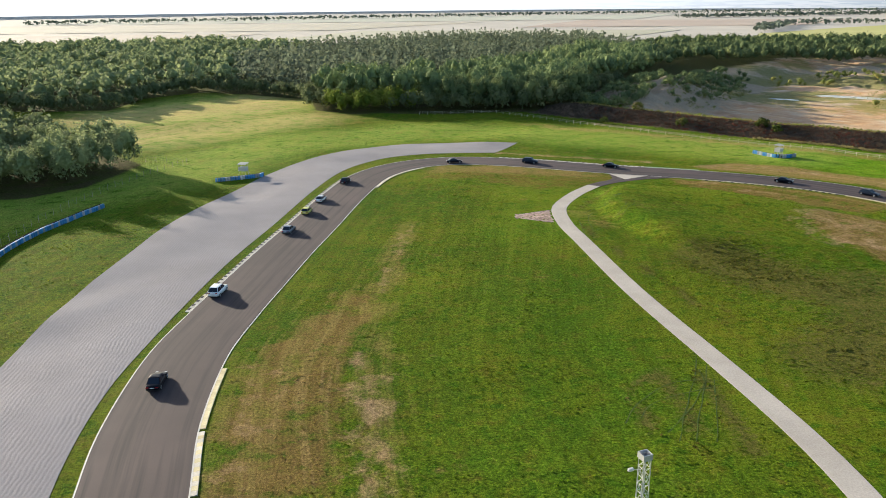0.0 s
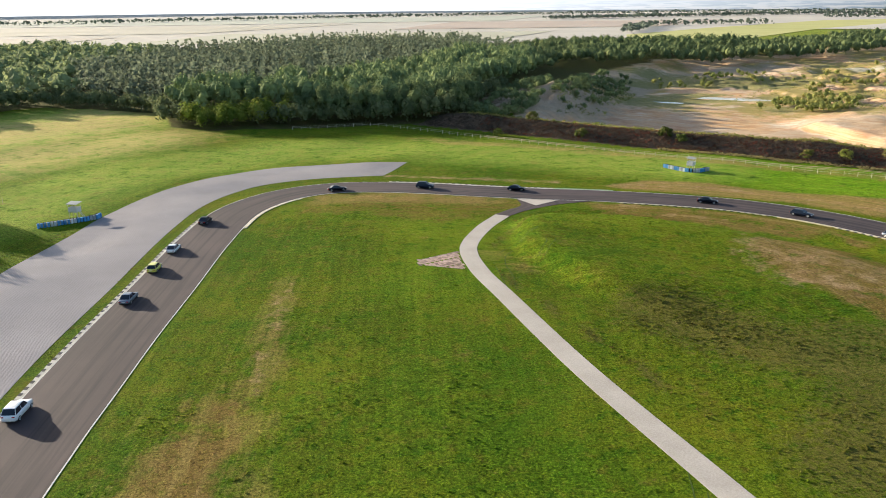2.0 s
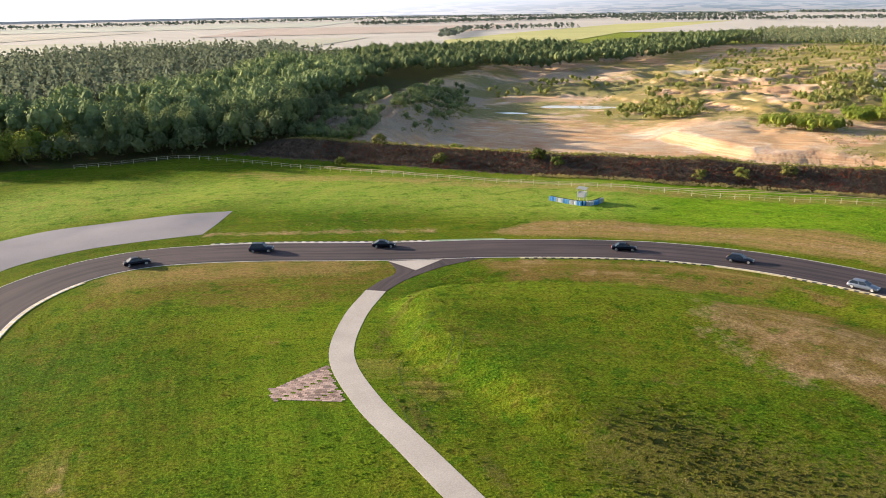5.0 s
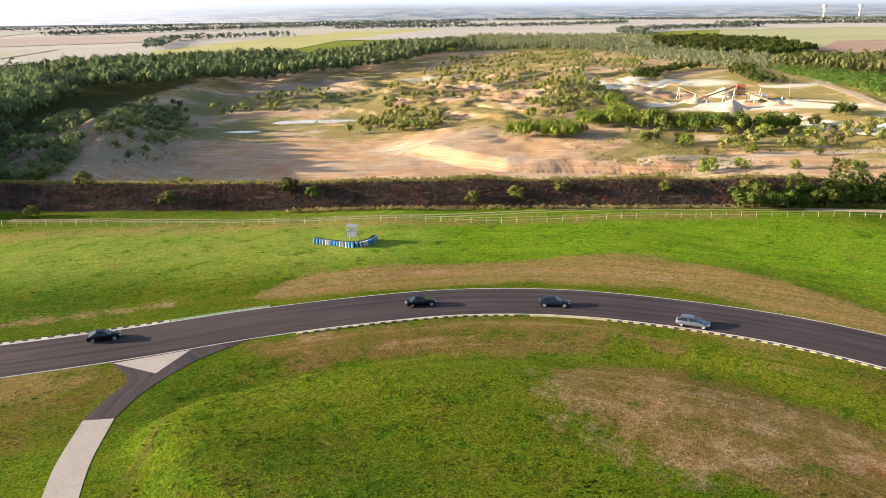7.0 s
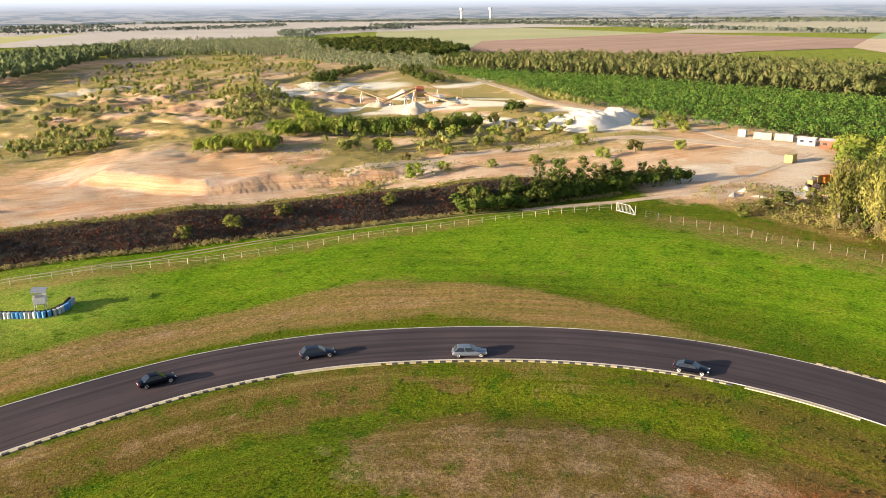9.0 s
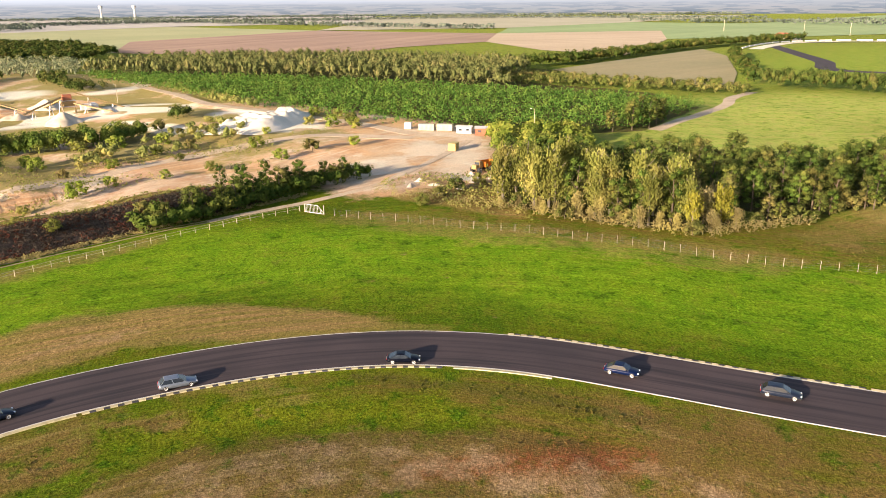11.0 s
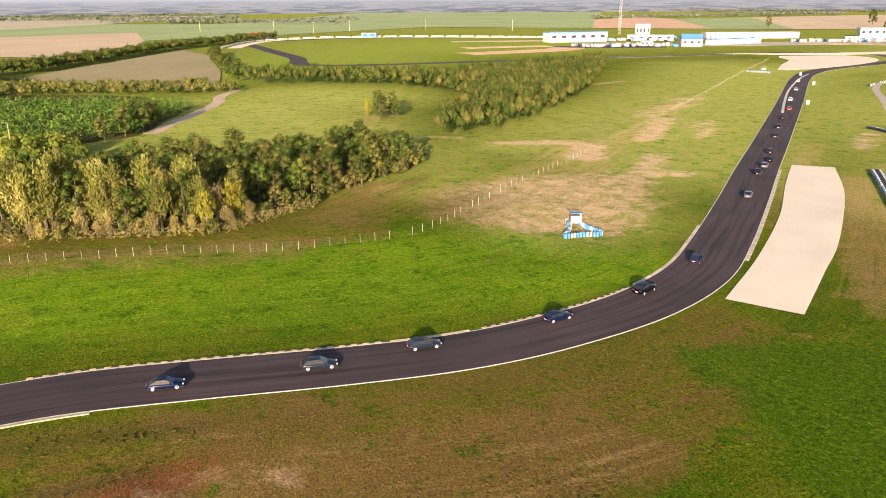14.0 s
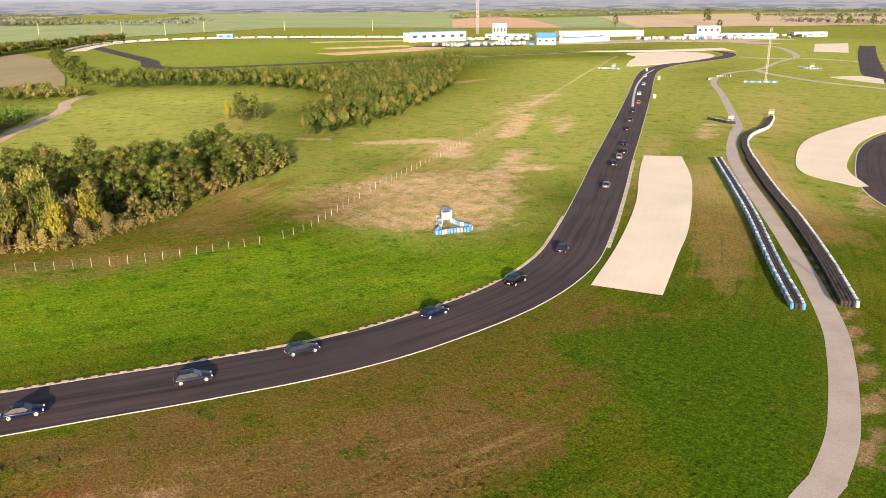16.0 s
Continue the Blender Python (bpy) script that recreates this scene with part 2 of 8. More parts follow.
    c = scaled(n, l, c, v)
    l.new(c, b.inputs["Base Color"])
    if blades:
        t = n.new("ShaderNodeBsdfTranslucent")
        l.new(c, t.inputs["Color"])
        s = n.new("ShaderNodeMixShader")
        s.inputs[0].default_value = 0.5
        l.new(b.outputs[0], s.inputs[1])
        l.new(t.outputs[0], s.inputs[2])
        l.new(s.outputs[0], n["Material Output"].inputs["Surface"])
        return m
    h = maths(n, l, "ADD", maths(n, l, "MULTIPLY", small, 0.75), maths(n, l, "MULTIPLY", fine, 0.34))
    h = maths(n, l, "ADD", h, maths(n, l, "ADD", maths(n, l, "MULTIPLY", tuft, 0.72), maths(n, l, "MULTIPLY", swath, 0.3)))
    h = maths(n, l, "MULTIPLY", h, mapped(n, l, firm, 0.0, 1.0, 1.0, 0.55))
    bumped(n, l, b, h, 0.9, 0.26)
    b.inputs["Sheen Weight"].default_value, b.inputs["Sheen Roughness"].default_value = 0.035, 0.4
    b.inputs["Sheen Tint"].default_value = (0.72, 0.85, 0.14, 1.0)
    return m


def asphalt_mat():
    m, n, l, b = node_mat("asphalt", 0.85, 0.0, 0.3)
    p = n.new("ShaderNodeNewGeometry").outputs["Position"]
    across, along = attribute(n, "across"), attribute(n, "along")
    cmb = n.new("ShaderNodeCombineXYZ")
    l.new(maths(n, l, "MULTIPLY", along, 0.03), cmb.inputs[0])
    l.new(across, cmb.inputs[1])
    streak = noise_at(n, l, cmb.outputs[0], 0.9, 3.0)
    c = mixed(n, l, mapped(n, l, noise_at(n, l, p, 0.05, 3.0), 0.35, 0.65), (0.045, 0.034, 0.036), (0.069, 0.050, 0.051))
    c = mixed(n, l, mapped(n, l, streak, 0.46, 0.66, 0.0, 0.85), c, (0.018, 0.016, 0.019))
    fine = noise_at(n, l, p, 9.0, 4.0, 0.8)
    l.new(scaled(n, l, c, mapped(n, l, fine, 0.2, 0.8, 0.8, 1.2)), b.inputs["Base Color"])
    bumped(n, l, b, fine, 0.3, 0.01)
    return m


def raked_mat(name, dark, light, pitch, depth=0.04):
    """Gravel raked in long lines."""
    m, n, l, b = node_mat(name, 0.95, 0.0, 0.1)
    p = n.new("ShaderNodeNewGeometry").outputs["Position"]
    across = attribute(n, "across")
    bent = maths(n, l, "ADD", across, mapped(n, l, noise_at(n, l, p, 0.12, 2.0), 0.0, 1.0, -0.8, 0.8))
    wave = maths(n, l, "SINE", maths(n, l, "MULTIPLY", bent, 2 * math.pi / pitch), 0.0)
    fine = noise_at(n, l, p, 5.0, 4.0, 0.8)
    c = mixed(n, l, mapped(n, l, noise_at(n, l, p, 0.06, 4.0), 0.3, 0.7), dark, light)
    v = maths(n, l, "MULTIPLY", mapped(n, l, fine, 0.2, 0.8, 0.85, 1.15), mapped(n, l, wave, -1.0, 1.0, 1.0 - depth, 1.0 + depth))
    l.new(scaled(n, l, c, v), b.inputs["Base Color"])
    bumped(n, l, b, maths(n, l, "ADD", maths(n, l, "MULTIPLY", wave, 0.25), fine), 0.5, 0.05)
    return m


def paint(name, colour, rough=0.3, metal=0.0, coat=0.0, spec=0.5):
    m, n, l, b = node_mat(name, rough, metal, spec)
    p = n.new("ShaderNodeTexCoord").outputs["Object"]
    v = mapped(n, l, noise_at(n, l, p, 3.0, 4.0), 0.3, 0.7, 0.9, 1.06)
    rgb = n.new("ShaderNodeRGB")
    rgb.outputs[0].default_value = (*colour, 1.0)
    l.new(scaled(n, l, rgb.outputs[0], v), b.inputs["Base Color"])
    b.inputs["Coat Weight"].default_value = coat
    b.inputs["Coat Roughness"].default_value = 0.06
    return m


def glass_mat():
    m, n, l, b = node_mat("car_glass", 0.05, 0.0, 0.42)
    b.inputs["Base Color"].default_value = (0.012, 0.018, 0.030, 1.0)
    return m


def pond_mat():
    m, n, l, b = node_mat("sky_pale_water", 0.12, 0.0, 0.6)
    # near-white base colour stands in for the reflected bright sky
    b.inputs["Base Color"].default_value = (0.74, 0.72, 0.68, 1.0)
    p = n.new("ShaderNodeNewGeometry").outputs["Position"]
    bumped(n, l, b, noise_at(n, l, p, 0.8, 2.0), 0.05, 0.03)
    return m


GRASS = ground_mat()
GRASS_BLADES = ground_mat("grass_blades", True)
ASPHALT = asphalt_mat()
GRAVEL = raked_mat("grey_gravel", (0.225, 0.213, 0.222), (0.283, 0.27, 0.277), 0.55)
PALE_SAND = raked_mat("pale_sand", (0.68, 0.63, 0.50), (0.76, 0.705, 0.565), 1.6, 0.004)
RUT = surface("trodden_grass", (0.020, 0.050, 0.002), (0.075, 0.110, 0.006), 0.9, 4.0, grain=0.6)
CONCRETE = surface("concrete", (0.365, 0.33, 0.285), (0.455, 0.415, 0.365), 0.15, 5.0)
PAVER = surface("worn_paver", (0.30, 0.205, 0.165), (0.46, 0.345, 0.285), 0.4, 6.0, each=0.45)
DIRT = surface("dirt_road", (0.42, 0.32, 0.21), (0.56, 0.45, 0.32), 0.12, 2.0, grain=0.35)
WHEEL_RUT = surface("wheel_rut", (0.27, 0.21, 0.11), (0.38, 0.30, 0.17), 0.2, 2.0, grain=0.4)
LINE_WHITE = surface("line_paint", (0.46, 0.44, 0.40), (0.62, 0.60, 0.56), 0.3, 6.0, 0.6)
KERB_YELLOW = surface("kerb_yellow", (0.42, 0.36, 0.19), (0.53, 0.47, 0.28), 0.5, 5.0, 0.7, each=0.15)
KERB_DARK = surface("kerb_dark", (0.03, 0.03, 0.035), (0.07, 0.07, 0.075), 0.5, 5.0, 0.8, each=0.3)
KERB_PALE = surface("kerb_pale", (0.45, 0.42, 0.36), (0.60, 0.56, 0.48), 0.5, 5.0, 0.8, each=0.2)
KERB_GREEN = surface("kerb_green", (0.18, 0.30, 0.16), (0.28, 0.38, 0.22), 0.5, 5.0, 0.8)
TYRE = surface("tyre_rubber", (0.012, 0.012, 0.013), (0.03, 0.03, 0.032), 1.0, 9.0, 0.75, each=0.3)
DRUM_BLUE = surface("blue_plastic", (0.03, 0.16, 0.38), (0.10, 0.30, 0.56), 0.8, 6.0, 0.45, grain=0.15, each=0.2)
DRUM_WHITE = surface("white_plastic", (0.30, 0.335, 0.36), (0.46, 0.49, 0.52), 0.8, 6.0, 0.5, grain=0.2, each=0.35)
POST = surface("concrete_post", (0.28, 0.24, 0.17), (0.40, 0.35, 0.26), 0.5, 8.0, each=0.2)
PALE_RAIL = surface("pale_rail", (0.40, 0.36, 0.25), (0.54, 0.49, 0.36), 0.5, 8.0, each=0.15)
WIRE = surface("galvanised_wire", (0.16, 0.16, 0.15), (0.26, 0.26, 0.25), 1.0, 9.0, 0.5, 0.7)
STEEL = surface("galvanised_steel", (0.42, 0.43, 0.43), (0.58, 0.58, 0.57), 0.8, 9.0, 0.45, 0.5)
WHITE_WALL = surface("white_wall", (0.52, 0.51, 0.49), (0.64, 0.63, 0.61), 0.2, 3.0, 0.7, grain=0.12)
BLUE_ROOF = surface("blue_roof", (0.06, 0.22, 0.50), (0.10, 0.30, 0.60), 0.2, 3.0, 0.5, grain=0.1)
GREY_ROOF = surface("grey_roof", (0.30, 0.31, 0.32), (0.42, 0.43, 0.44), 0.2, 3.0, 0.7, grain=0.15)
RED_WALL = surface("rusty_red_wall", (0.26, 0.09, 0.05), (0.36, 0.13, 0.07), 0.3, 3.0, 0.8)
DARK_GLASS = surface("dark_glazing", (0.03, 0.04, 0.05), (0.06, 0.07, 0.09), 0.5, 3.0, 0.15, bump=0.0, spec=0.5)
PILE_TAN = surface("tan_gravel_pile", (0.46, 0.38, 0.27), (0.58, 0.50, 0.38), 0.1, 2.0, grain=0.2)
YELLOW_STEEL = surface("yellow_machine_paint", (0.25, 0.165, 0.07), (0.33, 0.235, 0.10), 0.5, 4.0, 0.5)
ORANGE_STEEL = surface("orange_machine_paint", (0.60, 0.20, 0.02), (0.68, 0.27, 0.04), 0.5, 4.0, 0.5)
PILE = surface("pale_gravel_pile", (0.62, 0.56, 0.44), (0.76, 0.70, 0.58), 0.1, 2.0, grain=0.2)
ROCK = surface("broken_rock", (0.32, 0.28, 0.22), (0.50, 0.44, 0.36), 0.5, 3.0, grain=0.3)
BARK = surface("bark", (0.06, 0.046, 0.032), (0.11, 0.085, 0.06), 0.6, 6.0, each=0.3)
PALE_BARK = surface("pale_bark", (0.15, 0.13, 0.10), (0.24, 0.21, 0.165), 0.6, 6.0, each=0.2)
WATER = pond_mat()
CAR_GLASS = glass_mat()
RIM = paint("alloy_rim", (0.72, 0.72, 0.72), 0.4, 0.1)
LAMP_RED = paint("red_lamp_glass", (0.35, 0.01, 0.01), 0.2, 0.0, 0.5)
LAMP_CLEAR = paint("clear_lamp_glass", (0.75, 0.76, 0.78), 0.12, 0.3, 0.5)
BLACK_TRIM = paint("black_trim", (0.015, 0.015, 0.016), 0.5)
LEAF_OAK = foliage("oak_leaves", (0.022, 0.052, 0.010), (0.084, 0.120, 0.022), (0.110, 0.100, 0.028), 0.14, 0.36)
LEAF_FRESH = foliage("fresh_leaves", (0.110, 0.165, 0.022), (0.225, 0.285, 0.045), (0.24, 0.245, 0.05))
LEAF_POPLAR = foliage("poplar_leaves", (0.150, 0.172, 0.038), (0.268, 0.285, 0.066), (0.285, 0.262, 0.080), 0.42, 0.22)
LEAF_ASH = foliage("ash_leaves", (0.030, 0.070, 0.011), (0.108, 0.150, 0.026), (0.13, 0.13, 0.03), 0.14, 0.36)
LEAF_YELLOW = foliage("yellow_leaves", (0.14, 0.15, 0.02), (0.30, 0.27, 0.04), (0.20, 0.20, 0.03))
LEAF_OLIVE = foliage("olive_leaves", (0.050, 0.075, 0.016), (0.130, 0.150, 0.034), (0.160, 0.132, 0.046), 0.2, 0.36)
# greyed and blued needles, distance haze included in the colour
LEAF_PINE = foliage("pine_needles", (0.100, 0.125, 0.082), (0.175, 0.198, 0.125))
LEAF_LOCUST = foliage("locust_leaves", (0.040, 0.115, 0.018), (0.125, 0.232, 0.040), (0.135, 0.200, 0.036), 0.25, 0.36)
LEAF_RUST = foliage("rusty_scrub", (0.085, 0.045, 0.030), (0.170, 0.080, 0.045), (0.180, 0.060, 0.040))
LEAF_DARK = foliage("dark_scrub", (0.050, 0.042, 0.034), (0.108, 0.088, 0.066))
LEAF_MIXED = foliage("mixed_leaves", (0.022, 0.046, 0.009), (0.088, 0.118, 0.026), (0.105, 0.098, 0.028), 0.16, 0.34)
# pale western green, with the haze over that forest put into the colour
LEAF_WEST_HAZED = foliage("hazed_western_leaves", (0.125, 0.165, 0.078), (0.22, 0.255, 0.120), (0.21, 0.23, 0.105))
LEAF_BELT = foliage("belt_leaves", (0.060, 0.080, 0.026), (0.135, 0.150, 0.048), (0.130, 0.118, 0.046), 0.2, 0.22)
# bluish grey-green: distance haze is painted into these leaves
LEAF_FAR_HAZED = foliage("hazed_far_leaves", (0.095, 0.120, 0.095), (0.145, 0.170, 0.130), None, 0.2, 0.15)
# the lighter, bluish tint stands for haze over the forest
LEAF_FOREST = foliage("forest_leaves", (0.088, 0.138, 0.068), (0.205, 0.255, 0.105), (0.21, 0.24, 0.09), 0.26, 0.2)
LEAF_SAGE = foliage("sage_leaves", (0.150, 0.182, 0.050), (0.275, 0.300, 0.088), (0.29, 0.255, 0.08), 0.36, 0.22)
LEAF_BIRCH = foliage("birch_leaves", (0.120, 0.150, 0.085), (0.205, 0.235, 0.130), (0.21, 0.21, 0.11), 0.25, 0.22)
LEAF_GREY = foliage("grey_willow_leaves", (0.20, 0.17, 0.072), (0.35, 0.30, 0.135), (0.29, 0.255, 0.085), 0.42)


# ---- geometry helpers ----
def mesh_of(name, verts, faces, material, smooth=False):
    me = bpy.data.meshes.new(name)
    me.from_pydata([tuple(v) for v in verts], [], faces)
    me.materials.append(material)
    if smooth:
        me.polygons.foreach_set("use_smooth", [True] * len(me.polygons))
    me.update()
    return me


def quad_mesh(name, verts, quads, material):
    """A mesh from arrays of places and of quads, made quickly."""
    me = bpy.data.meshes.new(name)
    nv, nf = len(verts), len(quads)
    me.vertices.add(nv)
    me.vertices.foreach_set("co", np.asarray(verts, dtype=np.float32).ravel())
    me.loops.add(nf * 4)
    me.loops.foreach_set("vertex_index", np.asarray(quads, dtype=np.int32).ravel())
    me.polygons.add(nf)
    me.polygons.foreach_set("loop_start", np.arange(0, nf * 4, 4, dtype=np.int32))
    me.materials.append(material)
    me.polygons.foreach_set("use_smooth", [False] * nf)
    me.update(calc_edges=True)
    return me


def part(name, bm, material, parent, label=""):
    """A bmesh, or a mesh, as one mesh object under a thing or a part."""
    if isinstance(bm, bpy.types.Mesh):
        me = bm
    else:
        me = bpy.data.meshes.new(name)
        bm.to_mesh(me)
        bm.free()
        me.materials.append(material)
    ob = new(name, me)
    ob.parent = parent
    return tagged(ob, label)


def thing(name, label, category, group="", m=None, kind=""):
    ob = new(name)
    ob.empty_display_size = 0.3
    if m is not None:
        ob.matrix_world = m
    return tagged(ob, label, category, group, kind)


def box(bm, x, y, z, sx, sy, sz, m=None, bevel=0.0, taper=1.0):
    """A box centred in x and y, standing on z; taper: the top's width against the bottom's."""
    made = bmesh.ops.create_cube(bm, size=1.0)["verts"]
    for v in made:
        k = taper if v.co.z > 0 else 1.0
        v.co = Vector((x + v.co.x * sx * k, y + v.co.y * sy * k, z + (v.co.z + 0.5) * sz))
    if bevel:
        edges = list({e for v in made for e in v.link_edges})
        made = list({v for f in bmesh.ops.bevel(bm, geom=edges, offset=bevel, segments=1, affect="EDGES")["faces"] for v in f.verts} | {v for v in made if v.is_valid})
    if m is not None:
        bmesh.ops.transform(bm, matrix=m, verts=[v for v in made if v.is_valid])
    return bm


def rod(bm, a, b, r, sides=6, r2=None):
    a, b = Vector(a), Vector(b)
    d = b - a
    m = Matrix.Translation((a + b) / 2) @ d.to_track_quat("Z", "Y").to_matrix().to_4x4()
    bmesh.ops.create_cone(bm, cap_ends=True, segments=sides, radius1=r, radius2=r if r2 is None else r2, depth=d.length, matrix=m)
    return bm


def lathe(profile, sides=10):
    """Vertices and faces of a turned shape; profile: rows of radius and height."""
    vs, fs = [], []
    for r, z in profile:
        for k in range(sides):
            a = 2 * math.pi * k / sides
            vs.append((r * math.cos(a), r * math.sin(a), z))
    for i in range(len(profile) - 1):
        for k in range(sides):
            j = (k + 1) % sides
            fs.append((i * sides + k, i * sides + j, (i + 1) * sides + j, (i + 1) * sides + k))
    fs.append(tuple(range((len(profile) - 1) * sides, len(profile) * sides)))
    return vs, fs


def curve_through(points, step=2.0):
    """A smooth line through points of the plan, in even steps of metres."""
    p = np.array(points, dtype=float) * PLAN
    p = np.vstack([2 * p[0] - p[1], p, 2 * p[-1] - p[-2]])
    out = []
    for i in range(1, len(p) - 2):
        k = max(4, int(np.linalg.norm(p[i + 1] - p[i]) / 0.5))
        t = np.linspace(0, 1, k, endpoint=False)[:, None]
        a, b, c, d = p[i - 1], p[i], p[i + 1], p[i + 2]
        out.append(0.5 * (2 * b + (c - a) * t + (2 * a - 5 * b + 4 * c - d) * t ** 2 + (3 * b - a - 3 * c + d) * t ** 3))
    out.append(p[-2][None, :])
    q = np.vstack(out)
    s = np.concatenate([[0], np.cumsum(np.linalg.norm(np.diff(q, axis=0), axis=1))])
    n = max(2, int(round(s[-1] / step)) + 1)
    u = np.linspace(0, s[-1], n)
    return np.column_stack([np.interp(u, s, q[:, k]) for k in range(q.shape[1])])


def side_of(line):
    """Unit vectors to the left of a line's way, and the length along it."""
    d = np.gradient(line, axis=0)
    d /= np.linalg.norm(d, axis=1)[:, None]
    s = np.concatenate([[0], np.cumsum(np.linalg.norm(np.diff(line, axis=0), axis=1))])
    return np.column_stack([-d[:, 1], d[:, 0]]), s


def sheet_between(name, a, b, z, material, columns=4, edge=None, skirt=0.12):
    """A strip of ground between two lines with as many points each, with its sides let into the earth."""
    n = len(a)
    s = np.concatenate([[0], np.cumsum(np.linalg.norm(np.diff((a + b) / 2, axis=0), axis=1))])
    verts, across, along = [], [], []
    for i in range(n):
        w = np.linalg.norm(b[i] - a[i])
        for k in range(-1, columns + 2):
            f = min(max(k / columns, 0.0), 1.0)
            q = a[i] + (b[i] - a[i]) * f
            low = k in (-1, columns + 1)
            verts.append((q[0], q[1], z - skirt if low else z))
            across.append(f * w)
            along.append(s[i])
    verts = np.array(verts)
    verts[:, 2] += relief(verts[:, 0], verts[:, 1])
    c = columns + 3
    quads = [(i * c + k, i * c + k + 1, (i + 1) * c + k + 1, (i + 1) * c + k) for i in range(n - 1) for k in range(c - 1)]
    me = quad_mesh(name, verts, np.array(quads)[:, ::-1], material)
    for key, values in (("across", across), ("along", along)):
        me.attributes.new(key, "FLOAT", "POINT").data.foreach_set("value", np.array(values, dtype=np.float32))
    return new(name, me)


def ribbon(name, line, left, right, z, material, columns=4):
    n, _ = side_of(line)
    return sheet_between(name, line + n * left, line + n * right, z, material, columns)


def smoothstep(a, b, x):
    t = np.clip((x - a) / (b - a), 0.0, 1.0)
    return t * t * (3 - 2 * t)


# ---- the plan: lines of the circuit ----
TRACK = curve_through([(-18, 25), (-22.5, 45), (-25.2, 58.8), (-27.3, 71), (-28, 87), (-26.6, 100.5), (-24.9, 111.9), (-22.6, 127), (-19.6, 144), (-15.9, 165.9), (-11.5, 184.4),
                       (-5.5, 194.8), (2.2, 200.8), (11, 202.9), (19.8, 201.4), (30.7, 197.4), (40.5, 192.6), (51.4, 187.6), (64.3, 182.5), (77.3, 176), (88.7, 168.5), (98.5, 157.9),
                       (105.3, 145.3), (109.7, 132.6), (111.4, 120.2), (110.6, 110), (107.7, 99.7), (101.9, 87.6), (95, 74.3), (89.3, 61.5), (86.1, 48.8), (84.7, 32.2), (87.3, 15.3),
                       (94.4, -2.6), (108, -32), (122, -61.3), (140.9, -101.8), (183, -191), (226, -281), (243, -325), (249, -365), (247, -410), (249, -447), (263, -482),
                       (292, -507), (322, -500), (347, -465), (372, -400), (402, -331)], 1.5)
HALF = 5.65
FAR_TRACK = curve_through([(402, -331), (430, -250), (480, -148), (560, -174), (700, -214), (770, -240), (800, -300), (780, -400), (700, -470)], 5.0)
SERVICE_PATH = curve_through([(37.5, 50), (37.8, 57), (37.2, 67), (35.1, 82), (31.6, 105), (29.2, 130), (28.2, 142), (29.2, 153.2), (34.4, 163.8), (40.4, 171.9)], 1.5)
SOUTH_PATH = curve_through([(37.5, 51), (38.3, 44), (39.6, 38), (43.6, 24.5), (48.8, 11.2), (63.8, -18.2), (92, -69.5), (103.4, -93), (114, -121), (120.8, -141), (140.5, -182.5), (161.6, -226), (182, -266), (194, -301.5),
                            (196.7, -329.6), (193.2, -360.5), (204, -423.5), (205.4, -461)], 2.0)
SIDE_PATHS = [curve_through(line, 3.0) for line in ([(191, -350), (184, -338), (170, -324), (143.5, -303), (112, -288), (60, -262)], [(205.4, -461), (214, -486), (227.6, -519), (259, -578), (295, -616), (340, -660)],
                                                    [(205.4, -461), (196, -462), (182.6, -458), (165, -452), (140, -436)], [(240, -449), (227, -445), (214, -448), (205.4, -461)])]
RIGHT_TRACK = curve_through([(-18, 25), (-11.5, 2), (4, -22), (24, -38), (44, -48), (60, -70), (70.5, -105), (75, -133), (74, -158), (66, -190), (40, -215)], 2.0)
RIGHT_FAR_TRACK = curve_through([(90, -296), (112, -320), (130, -354), (150, -424), (178, -530), (205, -640)], 4.0)
ALL_LINES = np.vstack([TRACK, FAR_TRACK, SERVICE_PATH, SOUTH_PATH, RIGHT_TRACK])


def bank_place(x, y):
    """How far behind the foot of the bank, and how far along it."""
    x, y = x / PLAN, y / PLAN
    return (x + y - 331.0) * 0.7071, (x - y + 156.0) * 0.7071


POND_LEVEL = -6.6
PONDS = [(171, 387, 5, 2.6), (174, 369, 8, 3.2), (212, 370, 19, 5.5)]


def rolling(x, y, size, seed):
    """A smooth uneven value from -1 to 1, with humps about as wide as size."""
    u, v = x / size + 91.7 * seed, y / size + 37.3 * seed
    iu, iv = np.floor(u), np.floor(v)
    fu, fv = u - iu, v - iv
    fu, fv = fu * fu * (3 - 2 * fu), fv * fv * (3 - 2 * fv)
    dice = lambda i, j: np.modf(np.abs(np.sin(i * 127.1 + j * 311.7) * 43758.5453))[0] * 2 - 1
    return (dice(iu, iv) * (1 - fu) + dice(iu + 1, iv) * fu) * (1 - fv) + (dice(iu, iv + 1) * (1 - fu) + dice(iu + 1, iv + 1) * fu) * fv


def polygon_reach(poly, x, y):
    """How far inside a polygon (positive) or outside it (negative) places lie, in plan units."""
    p = np.array(poly, dtype=float)
    best = np.full(x.shape, 1e12)
    hit = np.zeros(x.shape, dtype=bool)
    for q0, q1 in zip(p, np.roll(p, -1, axis=0)):
        e = q1 - q0
        f = np.clip(((x - q0[0]) * e[0] + (y - q0[1]) * e[1]) / max(e @ e, 1e-9), 0, 1)
        best = np.minimum(best, (x - q0[0] - f * e[0]) ** 2 + (y - q0[1] - f * e[1]) ** 2)
        if q0[1] != q1[1]:
            hit ^= ((q0[1] > y) != (q1[1] > y)) & (x < e[0] * (y - q0[1]) / e[1] + q0[0])
    return np.sqrt(best) * np.where(hit, 1.0, -1.0)


